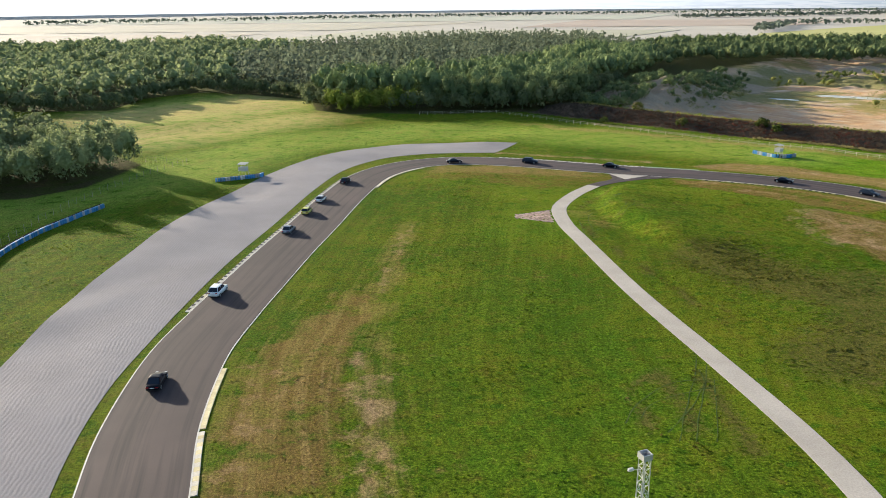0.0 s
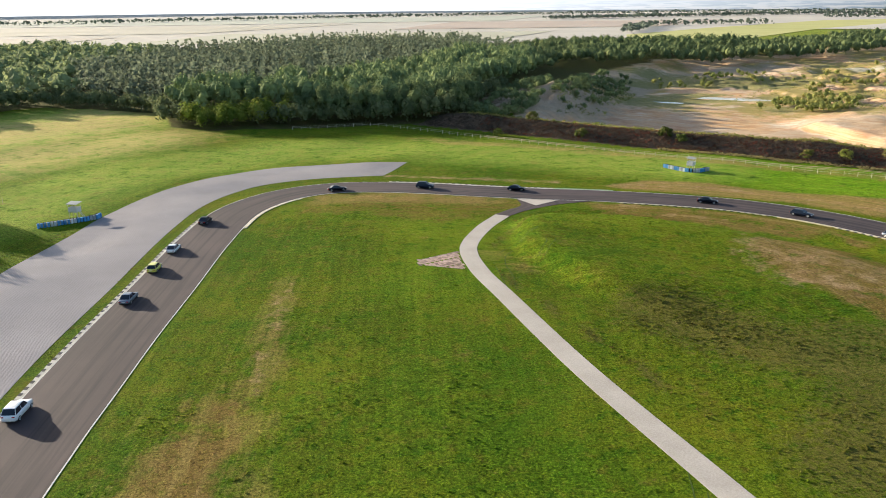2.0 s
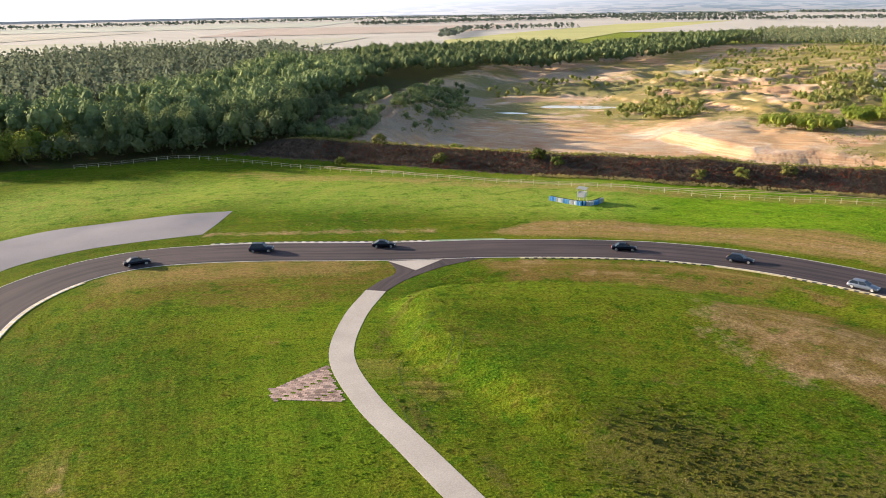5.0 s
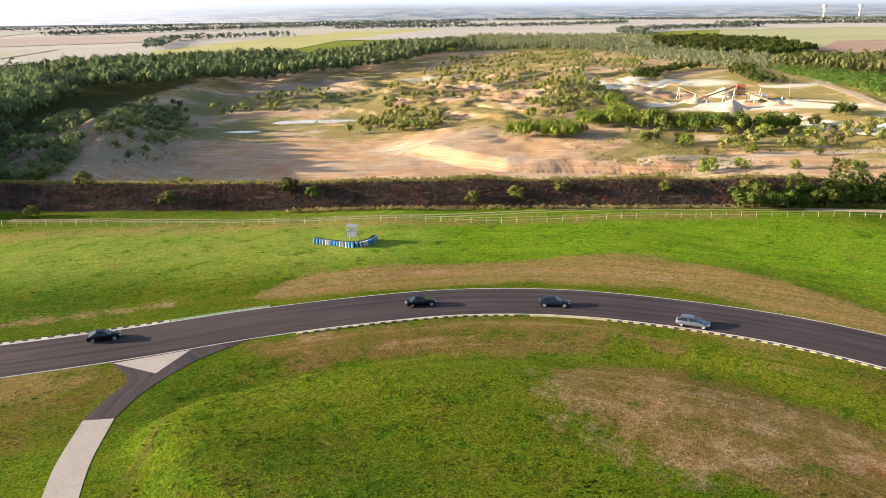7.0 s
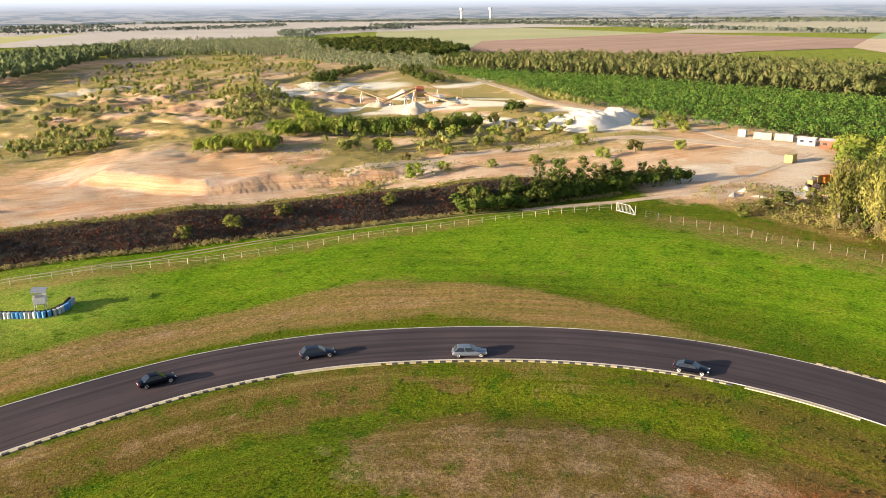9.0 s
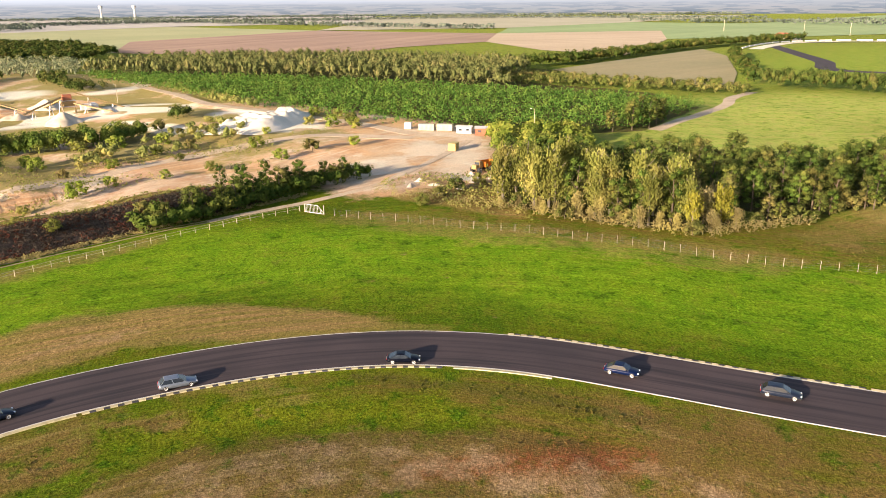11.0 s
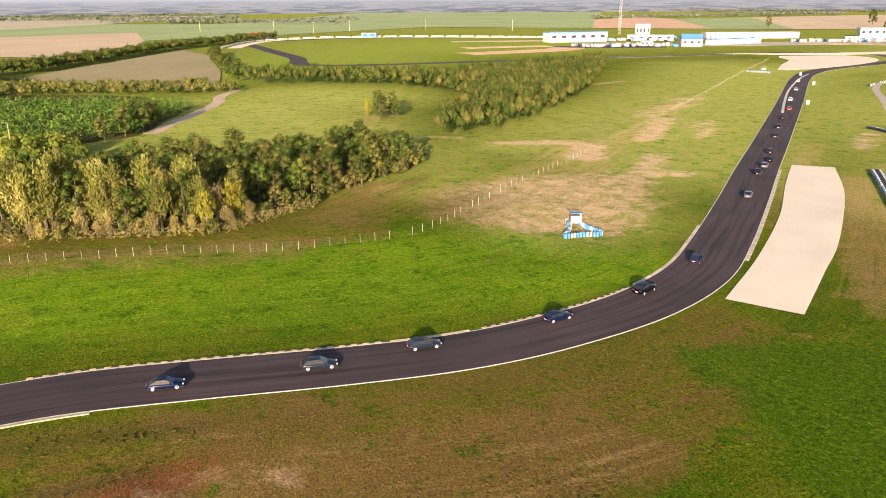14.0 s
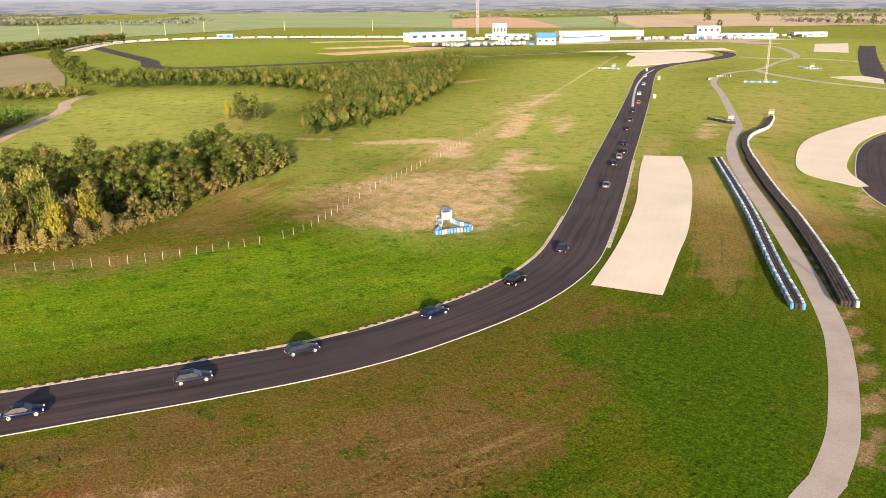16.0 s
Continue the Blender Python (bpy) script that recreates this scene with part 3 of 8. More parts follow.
MOUND = [(41, 166.3), (48.3, 167.7), (60.3, 164.3), (71.2, 158.3), (80.4, 150.9), (87.5, 143), (91.3, 134.9), (91.6, 123), (90.9, 112.1), (88, 100), (72, 98), (54, 108), (42, 130), (37, 150)]


def ledges(h, step, share):
    """Heights drawn together into flat terraces with short steep banks between them."""
    q = h / step
    k = np.floor(q)
    return step * (k + smoothstep(1.0 - share, 1.0, q - k))


def relief(x, y):
    """The height of the ground, for arrays of places."""
    d, a = bank_place(x, y)
    x, y = x / PLAN, y / PLAN
    flat = np.full(x.shape, 1e9)
    near = (x > -130) & (x < 460) & (y > -330) & (y < 470)
    if near.any():
        q = np.column_stack([x[near], y[near]])
        best = np.full(len(q), 1e9)
        for k in range(0, len(ALL_LINES), 4):
            best = np.minimum(best, (q[:, 0] - ALL_LINES[k, 0] / PLAN) ** 2 + (q[:, 1] - ALL_LINES[k, 1] / PLAN) ** 2)
        flat[near] = np.sqrt(best)
    h = (0.40 * rolling(x, y, 22.0, 1) + 0.16 * rolling(x, y, 8.0, 2)) * smoothstep(8.0, 22.0, flat) * (1 - smoothstep(300, 600, np.hypot(x, y))) * smoothstep(-150, -70, y)
    # a low mound inside the bend, its lip towards the track
    reach = polygon_reach(MOUND, x, y)
    gentle = smoothstep(60.0, 82.0, x)
    h = h + (2.0 - 0.9 * gentle) * smoothstep(108.0, 142.0, y) * smoothstep(-0.6, 3.0 + 5.0 * gentle, reach) * (1 - 0.75 * smoothstep(6.0, 30.0, reach)) - 0.35 * smoothstep(-7.0, -1.5, reach) * (1 - smoothstep(-1.5, 1.0, reach)) * smoothstep(6.5, 9.0, flat)
    # the bank, and the quarry behind it
    on = smoothstep(-70, -52, a) * (1 - smoothstep(128, 150, a))
    h = h + on * (3.3 + 0.4 * rolling(a, d, 12.0, 3)) * smoothstep(0.0, 8.5, d) * (1 - smoothstep(13.0, 24.0, d))
    left = np.where(d < 170, -20 - 0.25 * (d - 30), -55)
    pit = smoothstep(14.0, 30.0, d) * (1 - smoothstep(380.0, 620.0, d)) * smoothstep(left - 22, left + 8, a) * (1 - smoothstep(160, 205, a))
    cliff = np.interp(a, [40, 48, 58, 70, 90, 120, 160], [92, 86, 76, 67, 65, 62, 60]) + 1.8 * rolling(a, a * 0.2, 15.0, 7) + 0.6 * rolling(a, d * 0.3, 5.2, 8) + 0.35 * rolling(a, d * 0.5, 2.2, 28)
    mesa = (0.62 * smoothstep(0.0, 1.6, d - cliff) + 0.38 * smoothstep(2.2, 5.0 + 1.5 * rolling(a, d, 5.0, 29), d - cliff)) * (1 - smoothstep(112, 138, a)) * smoothstep(39.0, 44.0 + 0.9 * np.maximum(d - 88, 0.0), a + 0.45 * np.maximum(d - 88, 0.0) + 2.5 * rolling(d, d * 0.3, 7.0, 14))
    steps = 0.8 * np.round(2.2 * rolling(x, y, 20.0, 4)) / 2.2 + 0.5 * rolling(x, y, 7.0, 6)
    rough = smoothstep(95, 200, d) * (3.0 * np.abs(rolling(x, y, 24.0, 5)) + 1.6 * np.maximum(rolling(x, y, 11.0, 16), 0.0))
    h = h + pit * (-6.2 + 3.4 * smoothstep(105, 150, a) + 3.3 * mesa + 0.6 * steps * (0.25 + 0.75 * mesa) + 2.0 * smoothstep(200, 330, d) * (1 - mesa) + 0.18 * rolling(x, y, 5.0, 9) + smoothstep(28, 55, d) * np.maximum(mesa, smoothstep(190, 230, d)) * (0.35 + 0.65 * smoothstep(95, 140, d)) * (0.5 * np.abs(rolling(x, y, 6.0, 25)) + 0.35 * np.abs(rolling(x, y, 3.2, 26))))
    # spoil slope below the wood
    heap_shape = np.exp(-(((a + 44 + 0.10 * d) / 24) ** 2 + ((d - 82) / 46) ** 2))
    rills = np.abs(rolling(a * 1.0, d * 0.22, 5.0, 11)) * 1.6 + np.abs(rolling(a, d * 0.4, 2.6, 12)) * 0.7
    h = h + (4.0 + 2.6 * rolling(x, y, 12.0, 10) + 2.0 * np.abs(rolling(x, y, 6.5, 17)) + 1.6 * np.abs(rolling(x, y, 3.6, 24)) - rills) * heap_shape
    # the terraced sand hills at the back, and the ramp of the haul road
    hills = smoothstep(150, 230, d) * (1 - smoothstep(440, 560, d)) * smoothstep(-60, 10, a) * (1 - smoothstep(130, 190, a))
    upland = pit * rough * np.maximum(mesa, smoothstep(205, 240, d)) + hills * (2.4 * np.abs(rolling(x, y, 38.0, 21)) + 2.2 * smoothstep(0.0, 0.4, rolling(x, y, 21.0, 22)) + 1.0 * smoothstep(0.0, 0.3, rolling(x, y, 10.0, 23)))
    wavy = upland + smoothstep(0.1, 0.8, upland) * (0.55 * rolling(x, y, 6.5, 30) + 0.30 * rolling(x, y, 2.8, 34))
    h = h + 0.15 * upland + 0.55 * ledges(wavy, 1.9, 0.34)
    ramp = np.full(x.shape, 1e9)
    for (ax, ay), (bx, by) in (((430, 243), (396, 219)), ((396, 219), (361, 198)), ((361, 198), (343, 180)), ((343, 180), (325, 157))):
        f = np.clip(((x - ax) * (bx - ax) + (y - ay) * (by - ay)) / ((bx - ax) ** 2 + (by - ay) ** 2), 0, 1)
        ramp = np.minimum(ramp, np.hypot(x - ax - f * (bx - ax), y - ay - f * (by - ay)))
    h = np.maximum(h, 0.6 - 0.45 * np.maximum(ramp - 4.0, 0.0))
    for px, py, rx, ry in PONDS:
        near_pond = np.exp(-((((x - px) * 0.8 - (y - py) * 0.6) / rx) ** 2 + (((x - px) * 0.6 + (y - py) * 0.8) / ry) ** 2) ** 2)
        h = h * (1 - near_pond) + (POND_LEVEL - 0.7) * near_pond
    return h * PLAN


def height_at(x, y):
    return float(relief(np.array([float(x)]), np.array([float(y)]))[0])


def strips(x, y, rows):
    """Soft-edged strips of ground; rows: the strip's line, its half width, its strength."""
    v = np.zeros(x.shape)
    x, y = x / PLAN, y / PLAN
    for line, r, strength in rows:
        p = np.array(line, dtype=float)
        best = np.full(x.shape, 1e12)
        for q0, q1 in zip(p[:-1], p[1:]) if len(p) > 1 else [(p[0], p[0])]:
            e = q1 - q0
            f = np.clip(((x - q0[0]) * e[0] + (y - q0[1]) * e[1]) / max(e @ e, 1e-9), 0, 1)
            best = np.minimum(best, (x - q0[0] - f * e[0]) ** 2 + (y - q0[1] - f * e[1]) ** 2)
        v = np.maximum(v, strength * np.exp(-(best / (r * r)) ** 1.5))
    return v


DRY = [([(120, 122), (114, 110)], 3, 0.5),
       ([(-16, 45), (-18, 65), (-18.5, 80), (-14, 95), (-9, 108)], 6.5, 0.35), ([(-4, 45), (-4, 75), (-6, 92), (-5, 112), (-1.5, 142)], 3.5, 0.42), 
       ([(160, -40), (180, -75), (205, -130), (230, -190)], 18, 0.3), ([(58, 178), (75, 168.5), (90, 154), (98, 142)], 3, 0.3), ([(8, 193), (26, 191), (40, 185)], 6, 0.7),
       ([(-85, 250), (-60, 272), (-36, 284)], 22, 0.5), ([(-110, 290), (-70, 320), (-60, 345)], 30, 0.6), ([(172, 124), (160, 100), (150, 80), (140, 58)], 8, 0.55), ([(60, -28), (80, -55), (100, -95)], 8, 0.75), ([(66, 4), (72, -16), (88, -46)], 5, 0.7),
       ([(40, 262), (75, 236), (100, 216), (125, 193), (160, 161)], 4, 0.6), ([(100, 150), (104, 140), (100, 128)], 3, 0.5), ([(95, -20), (110, -58), (130, -105)], 5, 0.5), ([(110, -130), (125, -190), (150, -250)], 16, 0.5), ([(240, -30), (290, -70)], 14, 0.4), ([(30, 150), (36, 140)], 3, 0.4), ([(150, 40), (165, 20)], 10, 0.5)]
BARE_AREAS = [([(78, 149), (82, 146), (86.6, 137), (90, 128), (91.3, 122), (89.6, 115), (84, 109), (77, 117), (70.5, 120.5), (67.6, 125), (67.8, 135.5), (73.6, 142.5)], 3.5, 0.50), ([(-8.8, 92.8), (-5.5, 84.4), (-3.8, 73.5), (-1.3, 55), (-5.7, 55), (-8.4, 76.3)], 1.5, 0.55), ([(86, 98), (82.2, 86), (76.2, 87), (80, 98)], 2.5, 0.6), ([(88.9, 128), (90.8, 120.2), (88.9, 111.7), (87.5, 112), (88, 124)], 2.0, 0.55),
              ([(153, 17), (157.9, -0.8), (154.8, -12.4), (143.6, -32.7), (131.9, -37), (121, -23.6), (106.5, 0), (105.5, 12), (119, 20), (128, 24), (142, 26)], 7.0, 0.62), ([(180.1, -117.7), (176.8, -130.6), (155.1, -99.4), (158.4, -88.8)], 4.0, 0.6), ([(86, 118), (88, 108), (84, 98), (78, 94), (80, 108)], 3.0, 0.7), ([(203, 118), (208, 108), (206, 98), (196, 98), (192, 106)], 3.0, 0.7), ([(90, 134), (91, 126), (88, 108), (83, 98), (80, 100), (85, 112), (87, 126)], 2.0, 0.6)]
# Darker green grass; beside the path a slope's shade is painted in.
SHADE_GREEN_AREAS = [([(74, 40), (67, 29), (58, 20), (50, 16), (45.5, 26), (42.3, 36), (40, 46), (38.8, 58), (45, 61), (54, 53), (62, 46), (69, 46)], 2.6, 1.0), ([(31, 62), (33, 48), (36, 34), (30, 30), (20, 46), (22, 62)], 3.0, 0.5), ([(0, 40), (34, 40), (34, 80), (28, 106), (4, 112), (0, 90)], 7.0, 0.5)]
DRY_AREAS = [([(200, 126), (210, 119), (213, 106), (209, 94), (190, 92), (176, 90), (168, 92), (172, 100), (180, 108), (186, 116)], 3.0, 0.95), ([(68.8, 190.5), (79.7, 193.5), (91.6, 187.8), (107, 175.3), (122, 165), (127, 151.7), (127.5, 140.4), (124.2, 125), (117, 116), (114.8, 131.4), (113.9, 149.5), (100.3, 168.2), (84.9, 179.3), (70.9, 188)], 1.6, 0.95),
             ([(146.1, 32.9), (160.8, 10.2), (158, -10.5), (184.6, -56.1), (178, -70.7), (212.3, -153.1), (162, -66), (141.8, -30), (108, 4), (116, 16), (130.8, 25.9)], 5.0, 0.52), ([(106.4, -69.4), (100.6, -75.2), (64.5, -4.9), (60.1, 16.2), (77.5, -8)], 2.5, 0.7)]
OLIVE_AREAS = [([(104, 110), (98.1, 94.5), (89.4, 76), (82, 53.3), (79.6, 42), (78.5, 25), (68.9, 25.1), (60, 45), (56, 70), (75, 92), (89.9, 106), (97.2, 111.5)], 3.0, 1.0), ([(1.6, 193.1), (15.7, 192.1), (35, 188.8), (47.4, 181.4), (44.7, 174.9), (35.9, 172.9), (28, 169.1), (14.1, 179.2), (1.5, 180.7)], 3.0, 0.8),
               ([(58, 176), (63.3, 168), (71, 164), (80, 160), (90, 154), (99, 144), (101, 130), (99, 112), (103, 112), (104.5, 128), (101, 147), (92, 159), (80, 168), (66, 175)], 2.0, 0.7), ([(176, 130), (160, 96), (140, 58), (133, 40), (150, 30), (170, 0), (172, 20), (160, 60), (178, 100)], 4.0, 0.8)]
BROWN_AREAS = [([(-20, 40), (-20, 62), (-20.5, 82), (-16, 96), (-8, 108), (-6, 100), (-8.5, 84), (-7, 60), (-6, 40)], 2.5, 0.85), ([(60, 172), (71.6, 169), (80.6, 162.5), (87.2, 155), (93, 147.5), (94, 138), (97, 138), (95, 150), (86, 162), (72, 172), (60, 178)], 1.5, 1.05), ([(61, 170.5), (71.6, 167), (80.6, 160.5), (87.2, 153), (92.7, 146), (88, 145.5), (79, 156), (69, 163), (60.5, 167)], 1.5, 1.05), ([(89.5, 137.5), (90.8, 128), (92, 119.3), (89.4, 102.8), (83.5, 87.8), (79, 74), (71, 60), (58, 58), (60, 74), (66, 92), (76, 112), (72, 128), (73, 138), (79.9, 148)], 3.0, 1.15), ([(98, 96), (92, 82), (82, 69), (80, 92), (90, 100)], 3.0, 0.7)]
LITTER_AREAS = [([(-38, 305), (-24, 293), (52, 290), (76, 300), (108, 356), (150, 400), (200, 462), (248, 522), (381, 519), (600, 680), (150, 760), (-180, 730), (-420, 640), (-420, 380), (-260, 300), (-165, 316), (-120, 312), (-118, 350), (-98, 372), (-80, 366), (-44, 340)], 2.5, 1.0),
                ([(-72, 206), (-73, 192), (-76, 179), (-86, 170), (-185, 167), (-190, 250), (-120, 244), (-82, 217)], 2.5, 1.0), ([(177, 93), (164, 77), (157, 63), (163, 53), (166, 40), (173, 21), (178, 2), (190, -13), (201, -4), (206, 20), (209, 45), (217, 75), (202, 96)], 2.0, 1.0),
                ([(294, 122), (281, 98), (271, 60), (275, 36), (299, 19), (330, -3), (384, 1), (437, 50), (520, 14), (600, 300), (528, 300), (430, 246), (370, 196), (333, 162)], 3.0, 1.0)]
RED_AREAS = [([(86, 118), (88.5, 103), (86.8, 92), (83, 94), (82, 104), (83, 116)], 2.0, 0.7), ([(90.5, 103), (90, 97), (86, 92), (84, 95)], 2.0, 0.5)]
BARE = [([(72, 190.5), (84, 188), (97, 179), (110, 164.5), (119, 150)], 2.2, 0.55), ([(133.8, -31.5), (123.5, -15.5), (118, -1.2)], 0.9, 0.9), ([(64, 170), (72, 165), (82, 158.5)], 1.5, 0.4), ([(-3.5, 48), (-3.5, 80)], 1.8, 0.45), ([(-5, 110), (-4.5, 118)], 1.6, 0.55), ([(-3, 126), (-1.5, 142)], 1.3, 0.55),
        ([(-17, 55), (-18, 84)], 3, 0.35), ([(118, -12), (128, -18), (136, -14), (140, -4)], 0.8, 0.9), ([(135, -38), (131, -44)], 4, 0.8), ([(160, -42), (170, -55)], 6, 0.85), ([(168, -78), (190, -120)], 5, 0.8), ([(128, -20), (150, -60)], 5, 0.7), ([(118, -110), (128, -135)], 4, 0.7), ([(190, -40), (176, -56)], 5, 0.8), ([(206, -150), (222, -180)], 6, 0.75), ([(35.0, 46), (37.3, 37), (39.4, 29), (43.4, 18), (49, 5), (60, -18)], 1.1, 0.95), ([(22, 213), (40, 206), (60, 197)], 1.8, 0.6),
        ([(62, -66), (58, -50)], 5, 0.6), ([(196, -118), (206, -140)], 8, 0.6), ([(62, 176.5), (70, 172.5)], 1.6, 0.6), ([(280, -190), (284, -196)], 4, 0.9), ([(212, -32), (205, -36)], 3, 0.7)]
WEED = [([(49, 120), (56, 108), (66, 98), (58, 88), (50, 82)], 9, 0.8), ([(66, 108), (74, 104)], 6, 0.7), ([(26, 63), (28, 72), (27, 80), (22, 74), (24, 66)], 0.7, 0.9), ([(30, 62), (30.5, 78)], 0.5, 0.9), ([(31.5, 62), (31.5, 80)], 0.5, 0.9), ([(104, 122), (100, 108), (92, 92)], 1.6, 0.7),
        ([(33, 152), (38, 160), (46, 166)], 1.0, 0.7), ([(31, 140), (33, 128), (37, 110), (40, 92)], 0.8, 0.8)]
# The strip along the mound's crest puts its sunlit green into the colour.
LAWN = [([(-90, 150), (-64, 190), (-40, 235), (0, 252), (40, 245), (75, 222), (105, 200)], 21, 0.6), ([(105, 200), (130, 178), (150, 150), (150, 118), (138, 85), (122, 58), (108, 32)], 21, 1.0), ([(96, 20), (104, 30), (116, 46)], 13, 0.9), ([(112, 2), (128, 22)], 14, 0.3), ([(40, 161), (48, 163), (59, 159.5), (69, 154), (77, 147)], 6, 0.22), ([(8, 186), (22, 178), (28, 160), (20, 138)], 13, 0.3), ([(480, -150), (560, -250), (640, -330), (560, -400)], 110, 0.75)]
# The first strip yellows the western lawn, its backlit glow painted as colour.
MEADOW = [([(-90, 150), (-64, 190), (-40, 235), (0, 252), (40, 245), (75, 222), (96, 206)], 20, 0.42), ([(-80, 250), (-50, 280)], 26, 0.7), ([(150, -62), (172, -110), (205, -190), (262, -320)], 50, 0.85), ([(80, -60), (110, -140), (150, -240)], 30, 0.6), ([(225, 20), (300, -10), (330, -60)], 60, 0.9), ([(180, -60), (230, -200), (300, -330)], 50, 0.75), ([(450, -30), (520, -150), (640, -280), (520, -400)], 130, 0.45), ([(120, -200), (90, -330), (260, -600)], 130, 0.75), ([(-90, 300), (-60, 335)], 40, 0.9), ([(165, 10), (185, -20)], 20, 0.6), ([(122, 4), (134, -12), (150, -10)], 24, 0.62)]
YARD = [([(205, 122), (222, 122), (242, 108), (268, 98)], 16, 1.0), ([(212, 100), (240, 100), (272, 106)], 12, 1.0)]
WHITE = [([(205, 122), (222, 122), (242, 108), (268, 98)], 15, 0.5), ([(212, 100), (240, 100), (272, 106)], 11, 0.5), ([(372, 340), (392, 322), (412, 300)], 20, 0.9), ([(345, 322), (360, 310)], 10, 0.8), ([(330, 268), (345, 240), (353, 216)], 17, 1.0), ([(321, 223), (306, 202), (292, 188)], 7, 0.8), ([(409, 262), (439, 250)], 9, 0.8), ([(296, 152), (330, 178)], 14, 0.75), ([(205, 101), (209, 97)], 3, 1.0), ([(222, 130), (232, 124)], 5, 0.6), ([(330, 440), (370, 430)], 12, 0.6)]
MARSH = [([(205, 462), (216, 436), (237, 419), (262, 404)], 24, 0.75), ([(150, 361), (194, 365), (227, 366)], 10, 0.7), ([(180, 424), (207, 428), (231, 412), (246, 392)], 10, 0.9), ([(160, 372), (180, 384), (206, 388)], 14, 0.75), ([(205, 325), (228, 345), (244, 338)], 12, 0.6)]


def areas(x, y, rows):
    """Soft-edged patches of ground; rows: outline, softness, strength."""
    v = np.zeros(x.shape)
    x, y = x / PLAN, y / PLAN
    for poly, soft, strength in rows:
        q = np.array(poly)
        (x0, y0), (x1, y1) = q.min(axis=0) - 2 * soft, q.max(axis=0) + 2 * soft
        k = (x > x0) & (x < x1) & (y > y0) & (y < y1)
        if k.any():
            v[k] = np.maximum(v[k], strength * smoothstep(-soft, soft, polygon_reach(poly, x[k], y[k])))
    return v


def ground_masks(x, y):
    d, a = bank_place(x, y)
    left = np.where(d < 170, -38 - 0.3 * (d - 30), np.where(d < 310, -82.0, -82 + 0.42 * (d - 310)))
    sand = smoothstep(12, 16, d) * (1 - smoothstep(560, 680, d)) * smoothstep(left - 14, left + 6, a) * (1 - smoothstep(236, 262, a - 0.02 * d))
    scrubby = smoothstep(24, 80, d) * np.maximum(smoothstep(70, 110, a), smoothstep(90, 150, d)) * smoothstep(-0.65, 0.3, rolling(x, y, 22.0, 12) + 0.45 * rolling(x, y, 7.0, 18)) * 0.85
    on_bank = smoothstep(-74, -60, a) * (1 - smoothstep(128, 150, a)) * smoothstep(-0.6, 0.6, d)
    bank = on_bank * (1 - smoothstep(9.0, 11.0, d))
    crest = on_bank * smoothstep(9.0, 11.0, d) * (1 - smoothstep(15.0, 18.0, d))
    spoil = np.exp(-(((a + 44 + 0.10 * d) / 27) ** 2 + ((d - 82) / 52) ** 2))
    spoil = np.maximum(spoil, strips(x, y, [([(160, 405), (196, 448), (262, 456), (300, 470)], 24, 0.75)]))
    far = smoothstep(430, 700, np.hypot(x, y) / PLAN)
    off = np.full(x.shape, 1e9)
    for c in TRACK[:420:3]:
        off = np.minimum(off, (x - c[0]) ** 2 + (y - c[1]) ** 2)
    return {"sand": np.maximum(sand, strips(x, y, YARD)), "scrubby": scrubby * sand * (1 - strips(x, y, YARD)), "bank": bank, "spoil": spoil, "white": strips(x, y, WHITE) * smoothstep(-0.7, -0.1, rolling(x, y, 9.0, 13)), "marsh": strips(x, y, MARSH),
            "dry": np.maximum(np.maximum(strips(x, y, DRY), areas(x, y, DRY_AREAS)), crest * 0.8), "bare": np.maximum(strips(x, y, BARE), areas(x, y, BARE_AREAS)), "weed": strips(x, y, WEED), "lawn": strips(x, y, LAWN),
            "meadow": np.maximum(strips(x, y, MEADOW), 0.4 * far), "olive": areas(x, y, OLIVE_AREAS), "brown": areas(x, y, BROWN_AREAS), "red": areas(x, y, RED_AREAS), "litter": areas(x, y, LITTER_AREAS), "shade_green": areas(x, y, SHADE_GREEN_AREAS), "off": np.sqrt(off)}


def ground_sheet():
    """One sheet to the horizon, finest in the middle."""
    def ticks(low, middle, high, step):
        core = np.concatenate([np.arange(low, middle, step), np.arange(middle, high + 0.1, step * 0.54)])
        out = step * 1.25 * 1.32 ** np.arange(30)
        reach = np.cumsum(out)
        reach = reach[reach < 4600]
        return np.concatenate([(low - reach)[::-1], core, high + reach])
    xs, ys = ticks(-126, 150, 430, 2.5), ticks(-115, 175, 485, 2.5)
    gx, gy = np.meshgrid(xs, ys)
    x, y = gx.ravel(), gy.ravel()
    z = relief(x, y)
    nx, ny = len(xs), len(ys)
    i = (np.arange(ny - 1)[:, None] * nx + np.arange(nx - 1)[None, :]).ravel()
    me = quad_mesh("ground", np.column_stack([x, y, z]), np.column_stack([i, i + 1, i + nx + 1, i + nx]), GRASS)
    masks = ground_masks(x, y)
    for key, values in masks.items():
        me.attributes.new(key, "FLOAT", "POINT").data.foreach_set("value", values.astype(np.float32))
    me.polygons.foreach_set("use_smooth", [True] * len(me.polygons))
    return tagged(new("ground", me), "mown green grass with dry straw patches round the circuit", "ground", kind="structure")


ground_sheet()

# ---- track, paths and beds ----
k = 130
even = lambda line: np.column_stack([np.interp(np.linspace(0, 1, k), np.linspace(0, 1, len(line)), line[:, j]) for j in (0, 1)])
tagged(ribbon("road", TRACK, HALF, -HALF, 0.05, ASPHALT, 8), "dark asphalt race track with worn racing line", "race track", kind="structure")
tagged(ribbon("road_far", FAR_TRACK, 7.0, -7.0, 0.12, ASPHALT, 3), "dark asphalt race track far behind the woods", "race track", kind="structure")
